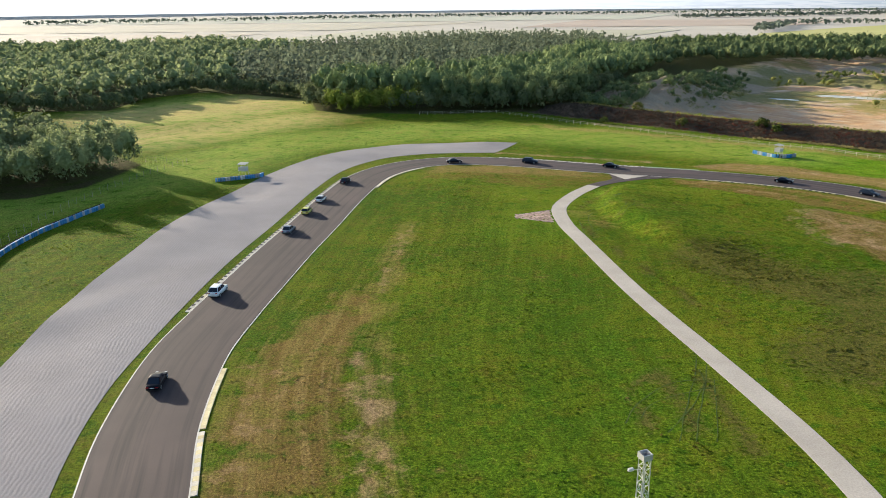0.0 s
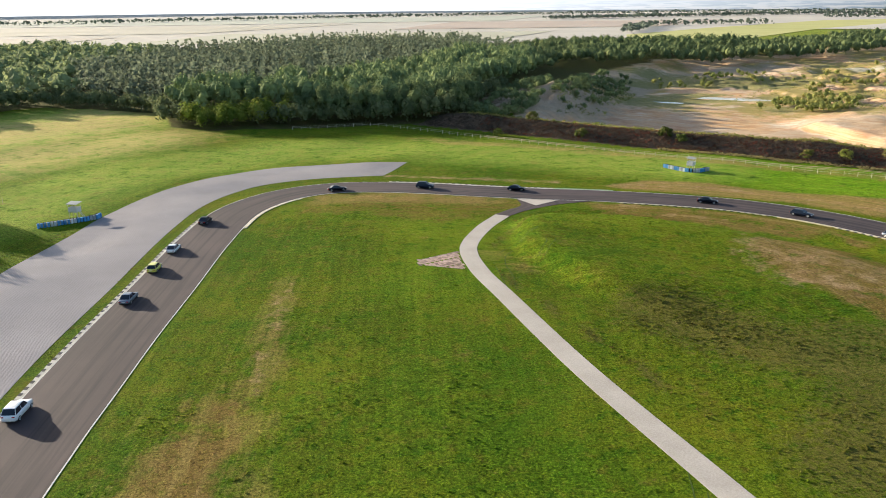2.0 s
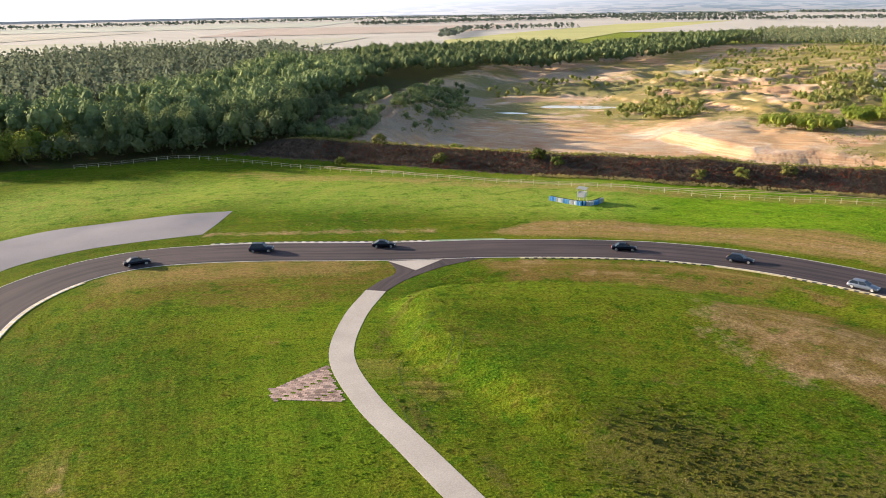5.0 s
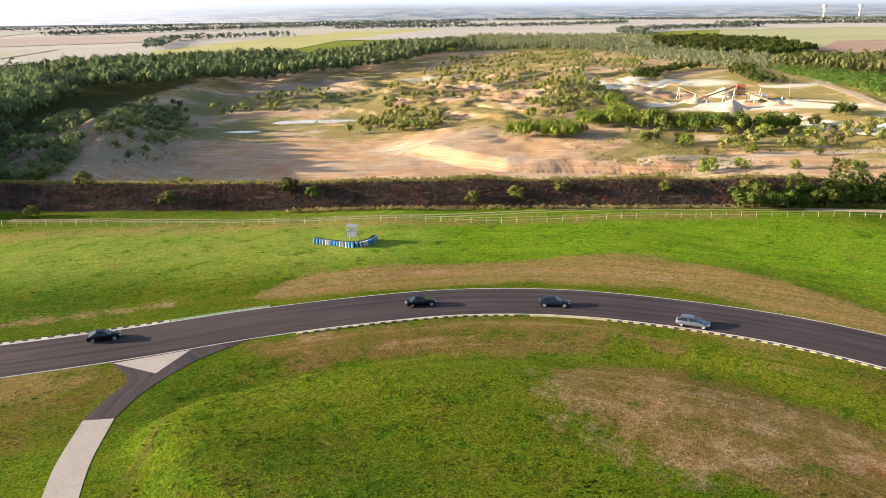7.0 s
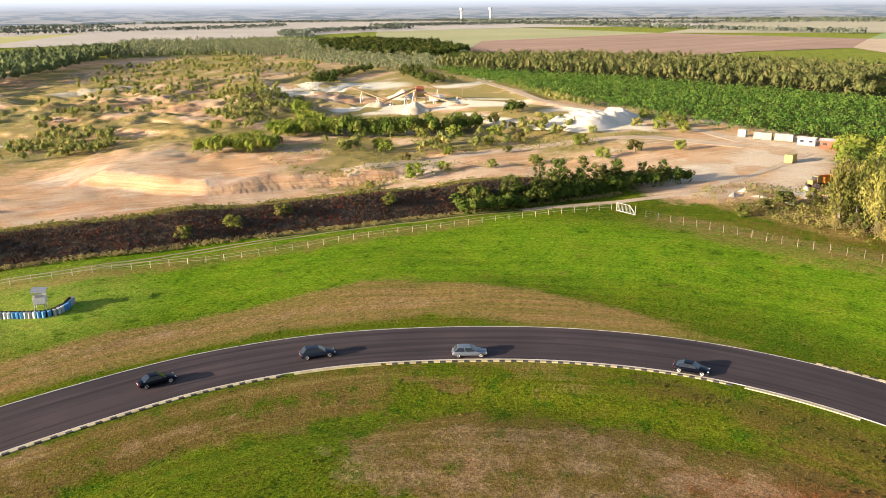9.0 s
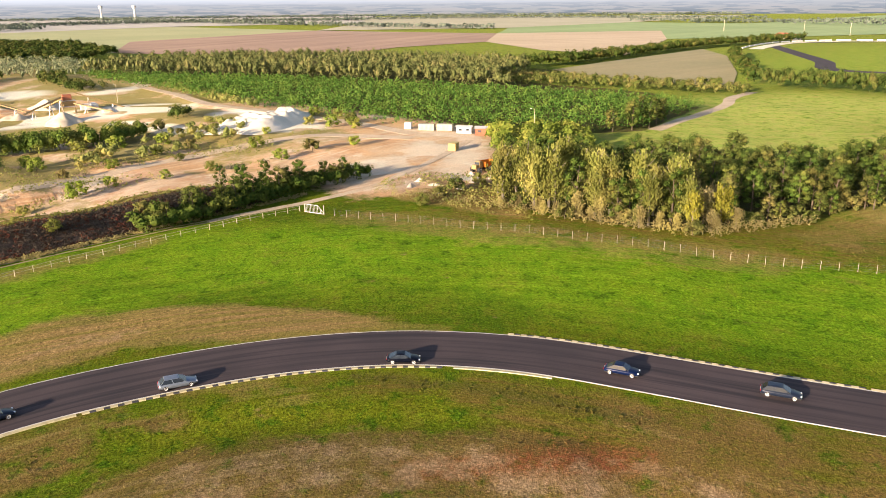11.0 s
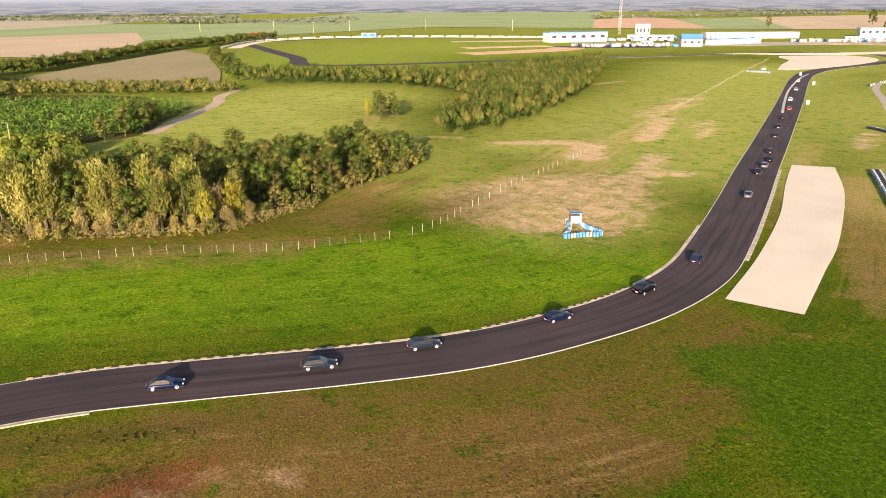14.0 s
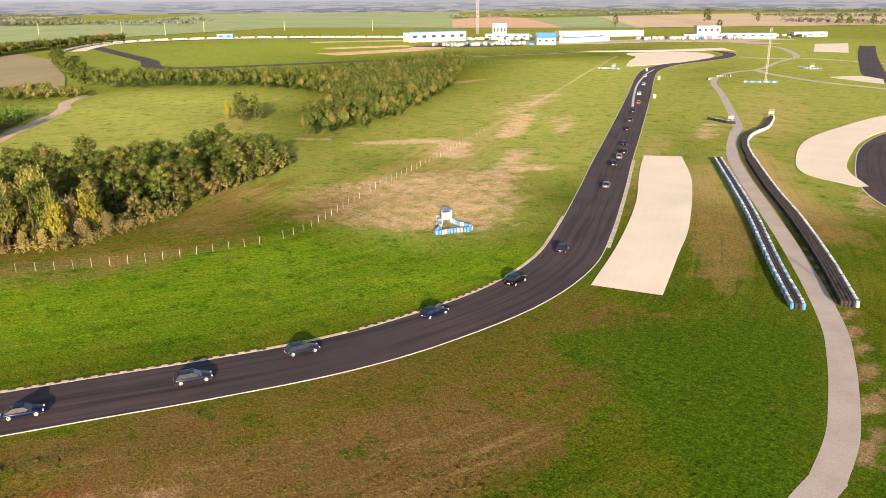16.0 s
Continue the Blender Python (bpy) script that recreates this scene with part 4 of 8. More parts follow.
tagged(ribbon("road_side", RIGHT_TRACK, HALF, -HALF, 0.05, ASPHALT, 4), "dark asphalt bend of the circuit beside pale sand", "race track", kind="structure")
tagged(ribbon("road_distant", RIGHT_FAR_TRACK, 7.0, -7.0, 0.12, ASPHALT, 3), "dark asphalt section of the circuit in the distance", "race track", kind="structure")
for side in (1, -1):
    tagged(ribbon("trim", TRACK, side * HALF + 0.06, side * HALF - 0.11, 0.058, LINE_WHITE, 1), "white painted edge line of the race track", "edge line", kind="structure")
    tagged(ribbon("trim", RIGHT_TRACK, side * HALF + 0.1, side * HALF - 0.2, 0.058, LINE_WHITE, 1), "white painted edge line of the race track", "edge line", kind="structure")
streak = curve_through([(169.5, -160.6), (185.5, -191.6), (206.4, -234), (229.1, -286.6), (240, -318)], 3.0)
tagged(ribbon("trim", streak, 0.55, -0.55, 0.066, LINE_WHITE, 1), "pale dusty streak along the far straight", "road marking", kind="structure")
tagged(ribbon("pavement", SERVICE_PATH, 1.72, -1.72, 0.035, CONCRETE, 3), "pale concrete service path through the infield grass", "path", kind="structure")
tagged(ribbon("pavement_south", SOUTH_PATH, 1.72, -1.72, 0.03, CONCRETE, 3), "pale concrete service path beside the tyre walls", "path", kind="structure")
for rank, line in enumerate(SIDE_PATHS):
    tagged(ribbon("pavement_side", line, 2.6, -2.6, 0.04 + 0.006 * rank, CONCRETE, 3), "pale concrete path branching across the grass", "path", kind="structure")
tagged(sheet_between("apron", even(curve_through([(39.2, 172.8), (42.6, 175.6), (45.2, 177.2), (46.5, 179.4), (46.9, 184.6)], 0.5)), even(curve_through([(41.6, 171.0), (46.2, 174.3), (52.4, 177.0), (57.4, 177.9), (62.5, 178.2)], 0.5)), 0.04, ASPHALT, 4),
       "brownish asphalt mouth where the path meets the track", "path", kind="structure")


def flat_piece(name, corners, z, material, label, category):
    """A flat slab with its given corners."""
    n = len(corners)
    vs = [(x * PLAN, y * PLAN, z) for x, y in corners] + [(x * PLAN, y * PLAN, z - 0.1) for x, y in corners]
    fs = [tuple(range(n))] + [(i, i + n, (i + 1) % n + n, (i + 1) % n) for i in range(n)]
    return tagged(new(name, mesh_of(name, vs, fs, material)), label, category, kind="structure")


flat_piece("painted_island", [(46.9, 183.6), (49.1, 177.6), (54.9, 180.6)], 0.062, CONCRETE, "pale grey painted triangle where the path joins", "painted island")

BED_OUT = curve_through([(-31, -8), (-42, 14), (-46, 40), (-48, 60), (-49.8, 86), (-50.2, 104), (-49.3, 122), (-47.3, 146), (-41.9, 170), (-33.9, 198), (-21.5, 216), (-5.8, 228), (11, 230), (30.3, 227.2)], 1.0)
BED_IN = curve_through([(-21, 4), (-23.5, 22), (-27.5, 40), (-32.3, 59), (-34.3, 75), (-34, 90), (-31.2, 120), (-27, 146), (-22.6, 174), (-17.5, 194), (-9, 207), (1, 212.4), (11, 213.6), (22.3, 213.2)], 1.0)
tagged(sheet_between("gravel_bed", even(BED_OUT), even(BED_IN), 0.04, GRAVEL, 14), "grey gravel run-off raked in long lines", "gravel bed", kind="structure")
SAND_BEDS = [
    ([(78.4, 21.8), (85.8, 0.3), (96.7, -26.2), (110, -53), (119.4, -73.3)], [(68.7, 18.6), (74.4, 2), (81.4, -18), (96.8, -53), (111, -78.4)]),
    ([(66, -70), (80, -78), (88, -97), (94, -124), (94, -151), (89, -195), (75, -225)], [(64.4, -72), (73.3, -89), (78.6, -113.4), (81.3, -135), (80.4, -158), (73, -190), (60, -212)]),
    ([(264, -328), (283, -368), (297, -403), (306, -414), (318, -428), (324, -441)], [(262, -329), (254, -357), (251, -400), (257, -444), (273, -470), (295, -479)]),
    ([(371, -432), (327, -482), (300, -530), (293, -546)], [(360, -437), (317, -464), (281, -512), (264, -502)]),
    ([(250, -648), (217, -535)], [(229, -673), (192.3, -536.6)]),
    ([(147, -330), (136, -346), (122, -334)], [(146, -329), (130, -318), (116, -310)]),
]
for a, b in SAND_BEDS:
    tagged(sheet_between("sand_bed", even(curve_through(a, 1.0)), even(curve_through(b, 1.0)), 0.14, PALE_SAND, 10), "pale cream sand run-off bed beside the track", "sand bed", kind="structure")
ruts = curve_through([(60, 262), (84, 237), (104, 217), (116.5, 206.5), (133, 193.5), (150, 179), (166, 162), (176, 149)], 2.0)
for off in (-0.95, 0.75):
    wander = 0.25 * rolling(ruts[:, 0], ruts[:, 1], 9.0, 35)[:, None]
    tagged(ribbon("dirt_road", ruts + side_of(ruts)[0] * (off + wander), 0.26, -0.26, 0.05, WHEEL_RUT, 1), "worn sandy wheel rut along the fence and bank", "dirt road", kind="structure")
dirt = [([(172, 154), (180, 143.8), (193, 129.5), (203, 121), (230, 108), (262, 95)], 1.1, "rutted sandy track past the end of the bank"),
        ([(276, 33), (297.5, 15), (333, -14), (352, -24), (368, -36), (380, -46)], 2.4, "pale sandy farm track across the meadow"),
        ([(210, 215), (235, 196), (262, 172), (276, 140), (268, 112)], 3.0, "worn haul road through the quarry"),
        ([(470, 262), (430, 243), (396, 219), (361, 198), (343, 180), (325, 157), (300, 130), (276, 112)], 2.6, "sandy haul road on the quarry's ramp")]
for pts, w, label in dirt:
    tagged(ribbon("dirt_road", curve_through(pts, 2.0), w * PLAN, -w * PLAN, 0.06, DIRT, 4), label, "dirt road", kind="structure")


# tyre ruts pressed into the infield grass
RUTS = [[(33.6, 85.3), (31.8, 80.1), (29.2, 74.5), (26.8, 69.6), (25, 65.2)], [(33.5, 81.2), (30.6, 74.4), (28.3, 69.5), (26.5, 65.1)], [(33.2, 77.3), (30.6, 77.6), (27.7, 76.9), (24.9, 74.7), (22.3, 72), (20.7, 69.2)],
        [(32.2, 75.9), (29, 74.7), (26.3, 73.7), (24.1, 72.3), (22.5, 70)], [(32.2, 80.1), (31.4, 76.6), (28.9, 72.4), (25.9, 68.7), (24.4, 67)], [(32.9, 77.6), (31.1, 72.2), (29.5, 67.5), (28.5, 64.9)],
        [(43, 156.5), (38.8, 153.7), (35.7, 151.4), (33.5, 148.9)], [(42.6, 155.8), (38.7, 152.8), (36.3, 150.3), (34.2, 147.1), (33.1, 143.7), (32.8, 140.2), (32.5, 136.9), (31.4, 132.4)], [(43.7, 149.9), (42.1, 146.9), (40.3, 144.3), (37.5, 141.2), (34.9, 138.4), (32.9, 136.7)],
        [(41.9, 150.2), (41.1, 147.5), (39.6, 145.4), (37.5, 143.1)], [(31.4, 144.7), (31, 140.1), (30.4, 134.9), (29.9, 131.3)]]
for i, rut in enumerate(RUTS):
    line = curve_through(rut, 0.8)
    line = line + np.column_stack([rolling(line[:, 0], line[:, 1], 3.0, 31), rolling(line[:, 0], line[:, 1], 3.0, 32)]) * 0.12
    n, _ = side_of(line)
    w = 0.085 * (0.75 + 0.35 * rolling(line[:, 0], line[:, 1], 2.0, 33))[:, None]
    edges = np.stack([line + n * w, line - n * w], axis=1).reshape(-1, 2)
    z = relief(edges[:, 0], edges[:, 1]) + 0.02
    q = np.arange(len(line) - 1)[:, None] * 2 + np.array([[1, 3, 2, 0]])
    tagged(new("trim", quad_mesh("trim", np.column_stack([edges, z]), q, RUT)), "dark tyre rut pressed into the infield grass", "tyre rut", kind="structure")


# ---- trees ----
def core(rng, at, r, squash, sides, rings):
    """The dense, lumpy inside of a leaf clump, as patches."""
    u, w = np.meshgrid(np.arange(sides) * 2 * math.pi / sides, np.linspace(-1.0, 1.0, rings + 1), indexing="ij")
    k = r * rng.uniform(0.72, 1.16, u.shape)
    k[:, 0], k[:, -1] = r, r
    flat = np.sqrt(np.maximum(0.0, 1 - w * w))
    p = np.stack([at[0] + k * flat * np.cos(u), at[1] + k * flat * np.sin(u), at[2] + k * w * squash], axis=-1)
    q = np.roll(p, -1, axis=0)
    return np.stack([p[:, :-1], q[:, :-1], q[:, 1:], p[:, 1:]], axis=2).reshape(-1, 3)


def crown(rng, height, radius, base, lobes, leaves, size, form="round", hearts=99):
    """The leaf clumps of a crown one unit of metres high: quads set round uneven lobes."""
    centres = []
    for i in range(lobes):
        f = (i + 0.5) / lobes
        z = base + (height - base) * (0.12 + 0.8 * f)
        if form == "column":
            r = radius * (1.0 - 0.75 * f) * 0.6
            lr = radius * (0.75 - 0.45 * f)
        elif form == "cone":
            r = radius * (1.0 - f) * 0.55
            lr = radius * (0.85 - 0.65 * f)
        elif form == "dome":
            r = 0.0 if i == 0 else radius * 0.55
            lr = radius * (0.80 if i == 0 else rng.uniform(0.42, 0.58))
            z = base + (height - base) * (0.58 if i == 0 else (0.16 + 0.62 * ((i * 0.618) % 1.0)))
        else:
            r = radius * 0.72 * math.sqrt(max(0.05, 1 - (1.5 * f - 0.55) ** 2))
            lr = radius * rng.uniform(0.38, 0.6)
        a = i * 2.4 + rng.uniform(-0.5, 0.5)
        centres.append((r * math.cos(a), r * math.sin(a), z, lr))
    c = np.array(centres)
    pick = rng.choice(lobes, leaves, p=c[:, 3] ** 2 / np.sum(c[:, 3] ** 2))
    way = rng.normal(size=(leaves, 3))
    way /= np.linalg.norm(way, axis=1)[:, None]
    way[:, 2] = np.where(way[:, 2] < -0.4, -way[:, 2], way[:, 2])
    out = c[pick, 3] * rng.uniform(0.72, 1.08, leaves)
    squash = {"column": 1.9, "cone": 1.1, "dome": min(1.5, 0.42 * (height - base) / (0.8 * radius))}.get(form, 0.85)
    at = c[pick, :3] + way * out[:, None] * np.array([1, 1, squash])
    at[:, 2] = np.clip(at[:, 2], base * 0.6, height * 1.02)
    face = way + rng.normal(scale=0.27, size=(leaves, 3))
    face /= np.linalg.norm(face, axis=1)[:, None]
    u = np.cross(face, rng.normal(size=(leaves, 3)))
    u /= np.linalg.norm(u, axis=1)[:, None]
    v = np.cross(face, u)
    s = size * rng.uniform(0.6, 1.25, leaves)[:, None]
    heart = []
    for x, y, z, lr in centres[:hearts]:
        heart.append(core(rng, (x, y, z), lr * (0.72 if form == "dome" else 0.58), squash, 6, 3))
    heart = np.concatenate(heart) if hearts else np.zeros((0, 3))
    verts = np.stack([at + u * s * 0.5, at + v * s * 0.42 + face * s * 0.12, at - u * s * 0.5, at - v * s * 0.42 - face * s * 0.1], axis=1).reshape(-1, 3)
    verts = np.vstack([heart, verts])
    return verts, np.arange(len(verts)).reshape(-1, 4)


def plume(rng, height, radius, base, branches, leaves, size):
    """The crown of an upright poplar: steep feathery branches, each set with narrow leaf sprays."""
    f = rng.uniform(0, 1, branches) ** 0.85
    low = base + (height - base) * 0.62 * f
    turn = np.arange(branches) * 2.4 + rng.normal(0, 0.3, branches)
    long = (height - low) * rng.uniform(0.42, 0.72, branches) * (0.75 + 0.25 * f)
    wide = radius * rng.uniform(0.3, 1.0, branches) * (1.0 - 0.66 * f)
    b = rng.integers(branches, size=leaves)
    s = rng.uniform(0.08, 1.0, leaves) ** 0.8
    bow = np.sin(s * math.pi * 0.5) ** 0.8
    way = np.column_stack([np.cos(turn[b]), np.sin(turn[b]), np.zeros(leaves)])
    at = way * (wide[b] * bow)[:, None] + np.column_stack([np.zeros((leaves, 2)), low[b] + long[b] * s])
    at += rng.normal(size=(leaves, 3)) * radius * 0.10 * np.array([1, 1, 1.3])
    along_branch = np.column_stack([way[:, :2] * (wide[b] / np.maximum(long[b], 0.1))[:, None] * 0.6, np.ones(leaves)]) + rng.normal(scale=0.25, size=(leaves, 3))
    along_branch /= np.linalg.norm(along_branch, axis=1)[:, None]
    face = way * 0.7 + rng.normal(scale=0.5, size=(leaves, 3)) + np.array([0, 0, 0.2])
    across = np.cross(along_branch, face)
    across /= np.linalg.norm(across, axis=1)[:, None]
    k = (size * rng.uniform(0.6, 1.3, leaves))[:, None]
    verts = np.stack([at + along_branch * k * 0.7, at + across * k * 0.4, at - along_branch * k * 0.6, at - across * k * 0.4], axis=1).reshape(-1, 3)
    return verts, np.arange(len(verts)).reshape(-1, 4)


def stem(rng, height, r, limbs, spread):
    """A tapered, slightly bent trunk with limbs."""
    bm = bmesh.new()
    bend = rng.normal(scale=0.03 * height, size=2)
    top = (bend[0], bend[1], height * 0.85)
    mid = (bend[0] * 0.3, bend[1] * 0.3, height * 0.42)
    rod(bm, (0, 0, -0.4), mid, r, 6, r * 0.7)
    rod(bm, mid, top, r * 0.7, 6, r * 0.15)
    for i in range(limbs):
        f = 0.3 + 0.5 * i / limbs
        a = i * 2.4 + rng.uniform(-0.4, 0.4)
        o = (bend[0] * f, bend[1] * f, height * f)
        rod(bm, o, (o[0] + spread * math.cos(a), o[1] + spread * math.sin(a), o[2] + height * 0.16), r * 0.4, 4, r * 0.1)
    return bm


# kind: form, height, radius, crown base, lobes, leaf clumps, leaf size, leaf material, bark, label, category
KINDS = {
    "oak": ("round", 11.5, 3.0, 0.9, 17, 1150, 0.32, LEAF_OAK, BARK, "broad dark green tree at the edge of the wood", "tree"),
    "ash": ("round", 10.5, 2.6, 0.6, 15, 1050, 0.30, LEAF_ASH, BARK, "fresh green broadleaf tree at the wood's edge", "tree"),
    "poplar": ("plume", 14.0, 3.5, 0.2, 70, 1900, 0.42, LEAF_POPLAR, PALE_BARK, "tall narrow poplar with yellowing pale leaves", "poplar tree"),
    "yellow_poplar": ("plume", 9.0, 2.7, 0.2, 44, 1200, 0.40, LEAF_YELLOW, PALE_BARK, "poplar with bright yellow autumn leaves", "poplar tree"),
    "willow": ("plume", 8.0, 2.9, 0.1, 46, 900, 0.36, LEAF_GREY, PALE_BARK, "greyish half-bare willow beside the fence", "willow tree"),
    "olive": ("round", 9.5, 2.5, 0.4, 14, 950, 0.29, LEAF_OLIVE, BARK, "olive green tree turning brown in autumn", "tree"),
    "bush": ("round", 2.6, 1.7, 0.1, 8, 300, 0.36, LEAF_FRESH, BARK, "green bush on the sandy ground", "bush"),
    "scrub": ("round", 2.3, 1.6, 0.1, 8, 300, 0.36, LEAF_OLIVE, BARK, "olive scrub bush on the bank", "bush"),
    "yellow_bush": ("round", 2.6, 1.5, 0.1, 8, 300, 0.36, LEAF_POPLAR, BARK, "yellow-green bush on the quarry sand", "bush"),
}
MODELS = {}
for kind, (form, h, r, base, lobes, leaves, size, leaf, bark, label, category) in KINDS.items():
    MODELS[kind] = []
    for variant in range(3):
        rng = np.random.default_rng(len(kind) * 17 + variant)
        hh, rr = h * rng.uniform(0.9, 1.1), r * rng.uniform(0.88, 1.12)
        v, q = plume(rng, hh, rr, base, lobes, leaves, size) if form == "plume" else crown(rng, hh, rr, base, lobes, leaves, size, form)
        crown_mesh = quad_mesh("crown", v, q, leaf)
        bm = stem(rng, hh, 0.022 * hh + 0.02, 5, rr * 0.5)
        stem_mesh = bpy.data.meshes.new("trunk")
        bm.to_mesh(stem_mesh)
        bm.free()
        stem_mesh.materials.append(bark)
        MODELS[kind].append((crown_mesh, stem_mesh))


def plant(kind, x, y, scale, turn, variant, group=""):
    """One tree or bush, standing on the ground."""
    label, category = KINDS[kind][9:]
    name = "bush" if category == "bush" else "tree"
    ob = thing(name, label, category, group, pose(x * PLAN, y * PLAN, height_at(x * PLAN, y * PLAN), 0, 0, turn) @ Matrix.Diagonal((scale * PLAN, scale * PLAN, scale * PLAN, 1)))
    crown_mesh, stem_mesh = MODELS[kind][variant]
    part("crown", crown_mesh, None, ob)
    part("trunk", stem_mesh, None, ob)
    return ob


def inside(poly, x, y):
    hit = np.zeros(x.shape, dtype=bool)
    p = np.array(poly, dtype=float)
    for (x1, y1), (x2, y2) in zip(p, np.roll(p, -1, axis=0)):
        if y1 != y2:
            hit ^= ((y1 > y) != (y2 > y)) & (x < (x2 - x1) * (y - y1) / (y2 - y1) + x1)
    return hit


def scatter(poly, spacing, seed, jitter=0.38):
    """Places in a polygon, on an uneven grid."""
    rng = np.random.default_rng(seed)
    p = np.array(poly, dtype=float) * PLAN
    (x0, y0), (x1, y1) = p.min(axis=0), p.max(axis=0)
    gx, gy = np.meshgrid(np.arange(x0, x1, spacing), np.arange(y0, y1, spacing))
    x = gx.ravel() + rng.uniform(-jitter, jitter, gx.size) * spacing
    y = gy.ravel() + rng.uniform(-jitter, jitter, gx.size) * spacing
    k = inside(p, x, y)
    return np.column_stack([x[k], y[k]]), rng


def trees(poly, spacing, kinds, scale, seed, group):
    """Single trees over a polygon."""
    places, rng = scatter(poly, spacing, seed)
    for x, y in places / PLAN:
        plant(kinds[rng.integers(len(kinds))], x, y, rng.uniform(*scale), rng.uniform(0, 360), rng.integers(3), group)


def woods(name, poly, spacing, form, h, r, leaves, size, leaf, seed, label, base=0.25, places=None, hearts=1):
    """A far wood, whose trees nobody could count, as one mesh."""
    found, rng = scatter(poly, spacing, seed) if places is None else (places, np.random.default_rng(seed))
    form, lobes = ("dome", 7) if form == "round" and h > 3.0 else (form, 5)
    models = [crown(rng, 1.0, r / h, base, lobes, leaves, size / h, form, hearts if h > 3.0 else 0)[0] for _ in range(6)]
    leaves = len(models[0]) // 4
    h *= PLAN
    n = len(found)
    ground_z = relief(found[:, 0], found[:, 1])
    out = np.empty((n, leaves * 4, 3), dtype=np.float32)
    for i, (x, y) in enumerate(found):
        m = models[rng.integers(6)]
        a, s = rng.uniform(0, 2 * math.pi), h * rng.uniform(0.70, 1.16)
        ca, sa = math.cos(a) * s, math.sin(a) * s
        out[i, :, 0] = m[:, 0] * ca - m[:, 1] * sa + x
        out[i, :, 1] = m[:, 0] * sa + m[:, 1] * ca + y
        out[i, :, 2] = m[:, 2] * s + ground_z[i]
    me = quad_mesh(name, out.reshape(-1, 3), np.arange(n * leaves * 4).reshape(-1, 4), leaf)
    return tagged(new(name, me), label, "wood", kind="stuff")


def along(points, spacing, width, seed):
    """Uneven places along a line."""
    rng = np.random.default_rng(seed)
    line = curve_through(points, spacing)
    n, _ = side_of(line)
    rows = max(1, int(width / spacing))
    return np.vstack([line + n * ((k + 0.5) / rows - 0.5) * width + rng.normal(scale=spacing * 0.3, size=line.shape) for k in range(rows)])


# the wood beyond the fence, mixed poplars, willows and broadleaves
trees([(176, 92), (164, 77), (158, 63), (170, 62), (186, 76), (200, 92), (188, 98)], 4.6, ["poplar", "poplar", "poplar", "olive", "willow", "poplar", "ash"], (0.72, 1.12), 11, "trees of the fenced wood")
trees([(158, 63), (163, 54), (168, 52), (176, 62), (170, 64)], 4.0, ["poplar", "poplar", "olive", "willow"], (0.7, 1.0), 12, "trees of the fenced wood")
trees([(200, 92), (186, 76), (172, 62), (168, 52), (166, 40), (172, 22), (176, 8), (184, -3), (196, 0), (203, 20), (208, 45), (216, 75), (214, 90)], 5.3, ["oak", "ash", "oak", "olive", "oak", "ash"], (0.66, 0.95), 13, "trees of the fenced wood")
plant("yellow_poplar", 157.5, 63.5, 0.95, 40, 0, "trees of the fenced wood")
plant("yellow_poplar", 160.5, 57.0, 1.02, 140, 1, "trees of the fenced wood")
edge = curve_through([(178, 96), (173, 91), (163, 76), (157, 62), (162, 53), (165, 39), (172, 21), (176, 7), (184, -5)], 3.2) / PLAN
foot = np.vstack([along([(196, 122), (188, 114), (181, 104), (176, 95)], 2.2, 6.0, 62), along([(177, 94), (171, 88), (162, 75), (155.5, 62), (158, 54), (163.5, 39)], 1.6, 5.0, 61)])
woods("straw_undergrowth", None, 0, "round", 1.7, 1.0, 60, 0.24, LEAF_GREY, 63, "straw-coloured weeds and brush at the wood's foot", 0.0, foot)
rng = np.random.default_rng(3)
for i, (x, y) in enumerate(edge):
    grey = i < len(edge) * 0.42
    kind = ("willow", "willow", "scrub", "willow")[i % 4] if grey else ("scrub", "olive", "ash", "scrub")[i % 4]
    s = rng.uniform(0.4, 0.68) if kind not in ("scrub", "bush") else rng.uniform(0.9, 1.4)
    plant(kind, x + rng.normal(0, 0.8), y + rng.normal(0, 0.8), s, rng.uniform(0, 360), i % 3, "undergrowth of the fenced wood")
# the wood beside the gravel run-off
woods("wood_west_edge", [(-72, 206), (-73, 192), (-76, 179), (-86, 171), (-104, 170), (-104, 190), (-92, 214), (-82, 216)], 4.8, "round", 11.0, 2.9, 330, 0.6, LEAF_WEST_HAZED, 14, "green broadleaf trees beside the gravel run-off", 0.08)
woods("wood_west", [(-104, 170), (-185, 168), (-190, 250), (-120, 244), (-92, 214), (-104, 190)], 5.5, "round", 11.5, 3.6, 90, 1.1, LEAF_WEST_HAZED, 21, "green broadleaf wood beside the run-off")
# the forest behind the meadow
woods("forest_edge_fresh", [(-36, 306), (-30, 296), (-23, 294), (-8, 297), (4, 300), (0, 312), (-20, 312)], 4.3, "round", 8.0, 3.1, 260, 0.6, LEAF_FRESH, 15, "fresh yellow-green trees at the forest edge", 0.05)
woods("forest_edge_oak", [(4, 300), (36, 296), (52, 292), (62, 302), (76, 331), (68, 336), (54, 312), (4, 312)], 5.0, "round", 13.5, 3.2, 330, 0.52, LEAF_FOREST, 16, "dark broadleaf trees at the forest edge", 0.08, None, 7)
woods("forest_oak", [(-36, 312), (54, 312), (70, 336), (98, 378), (130, 424), (152, 510), (110, 540), (60, 420), (-44, 345)], 6.0, "round", 14.0, 3.3, 78, 0.74, LEAF_FOREST, 22, "dark green broadleaf forest", 0.25, None, 5)
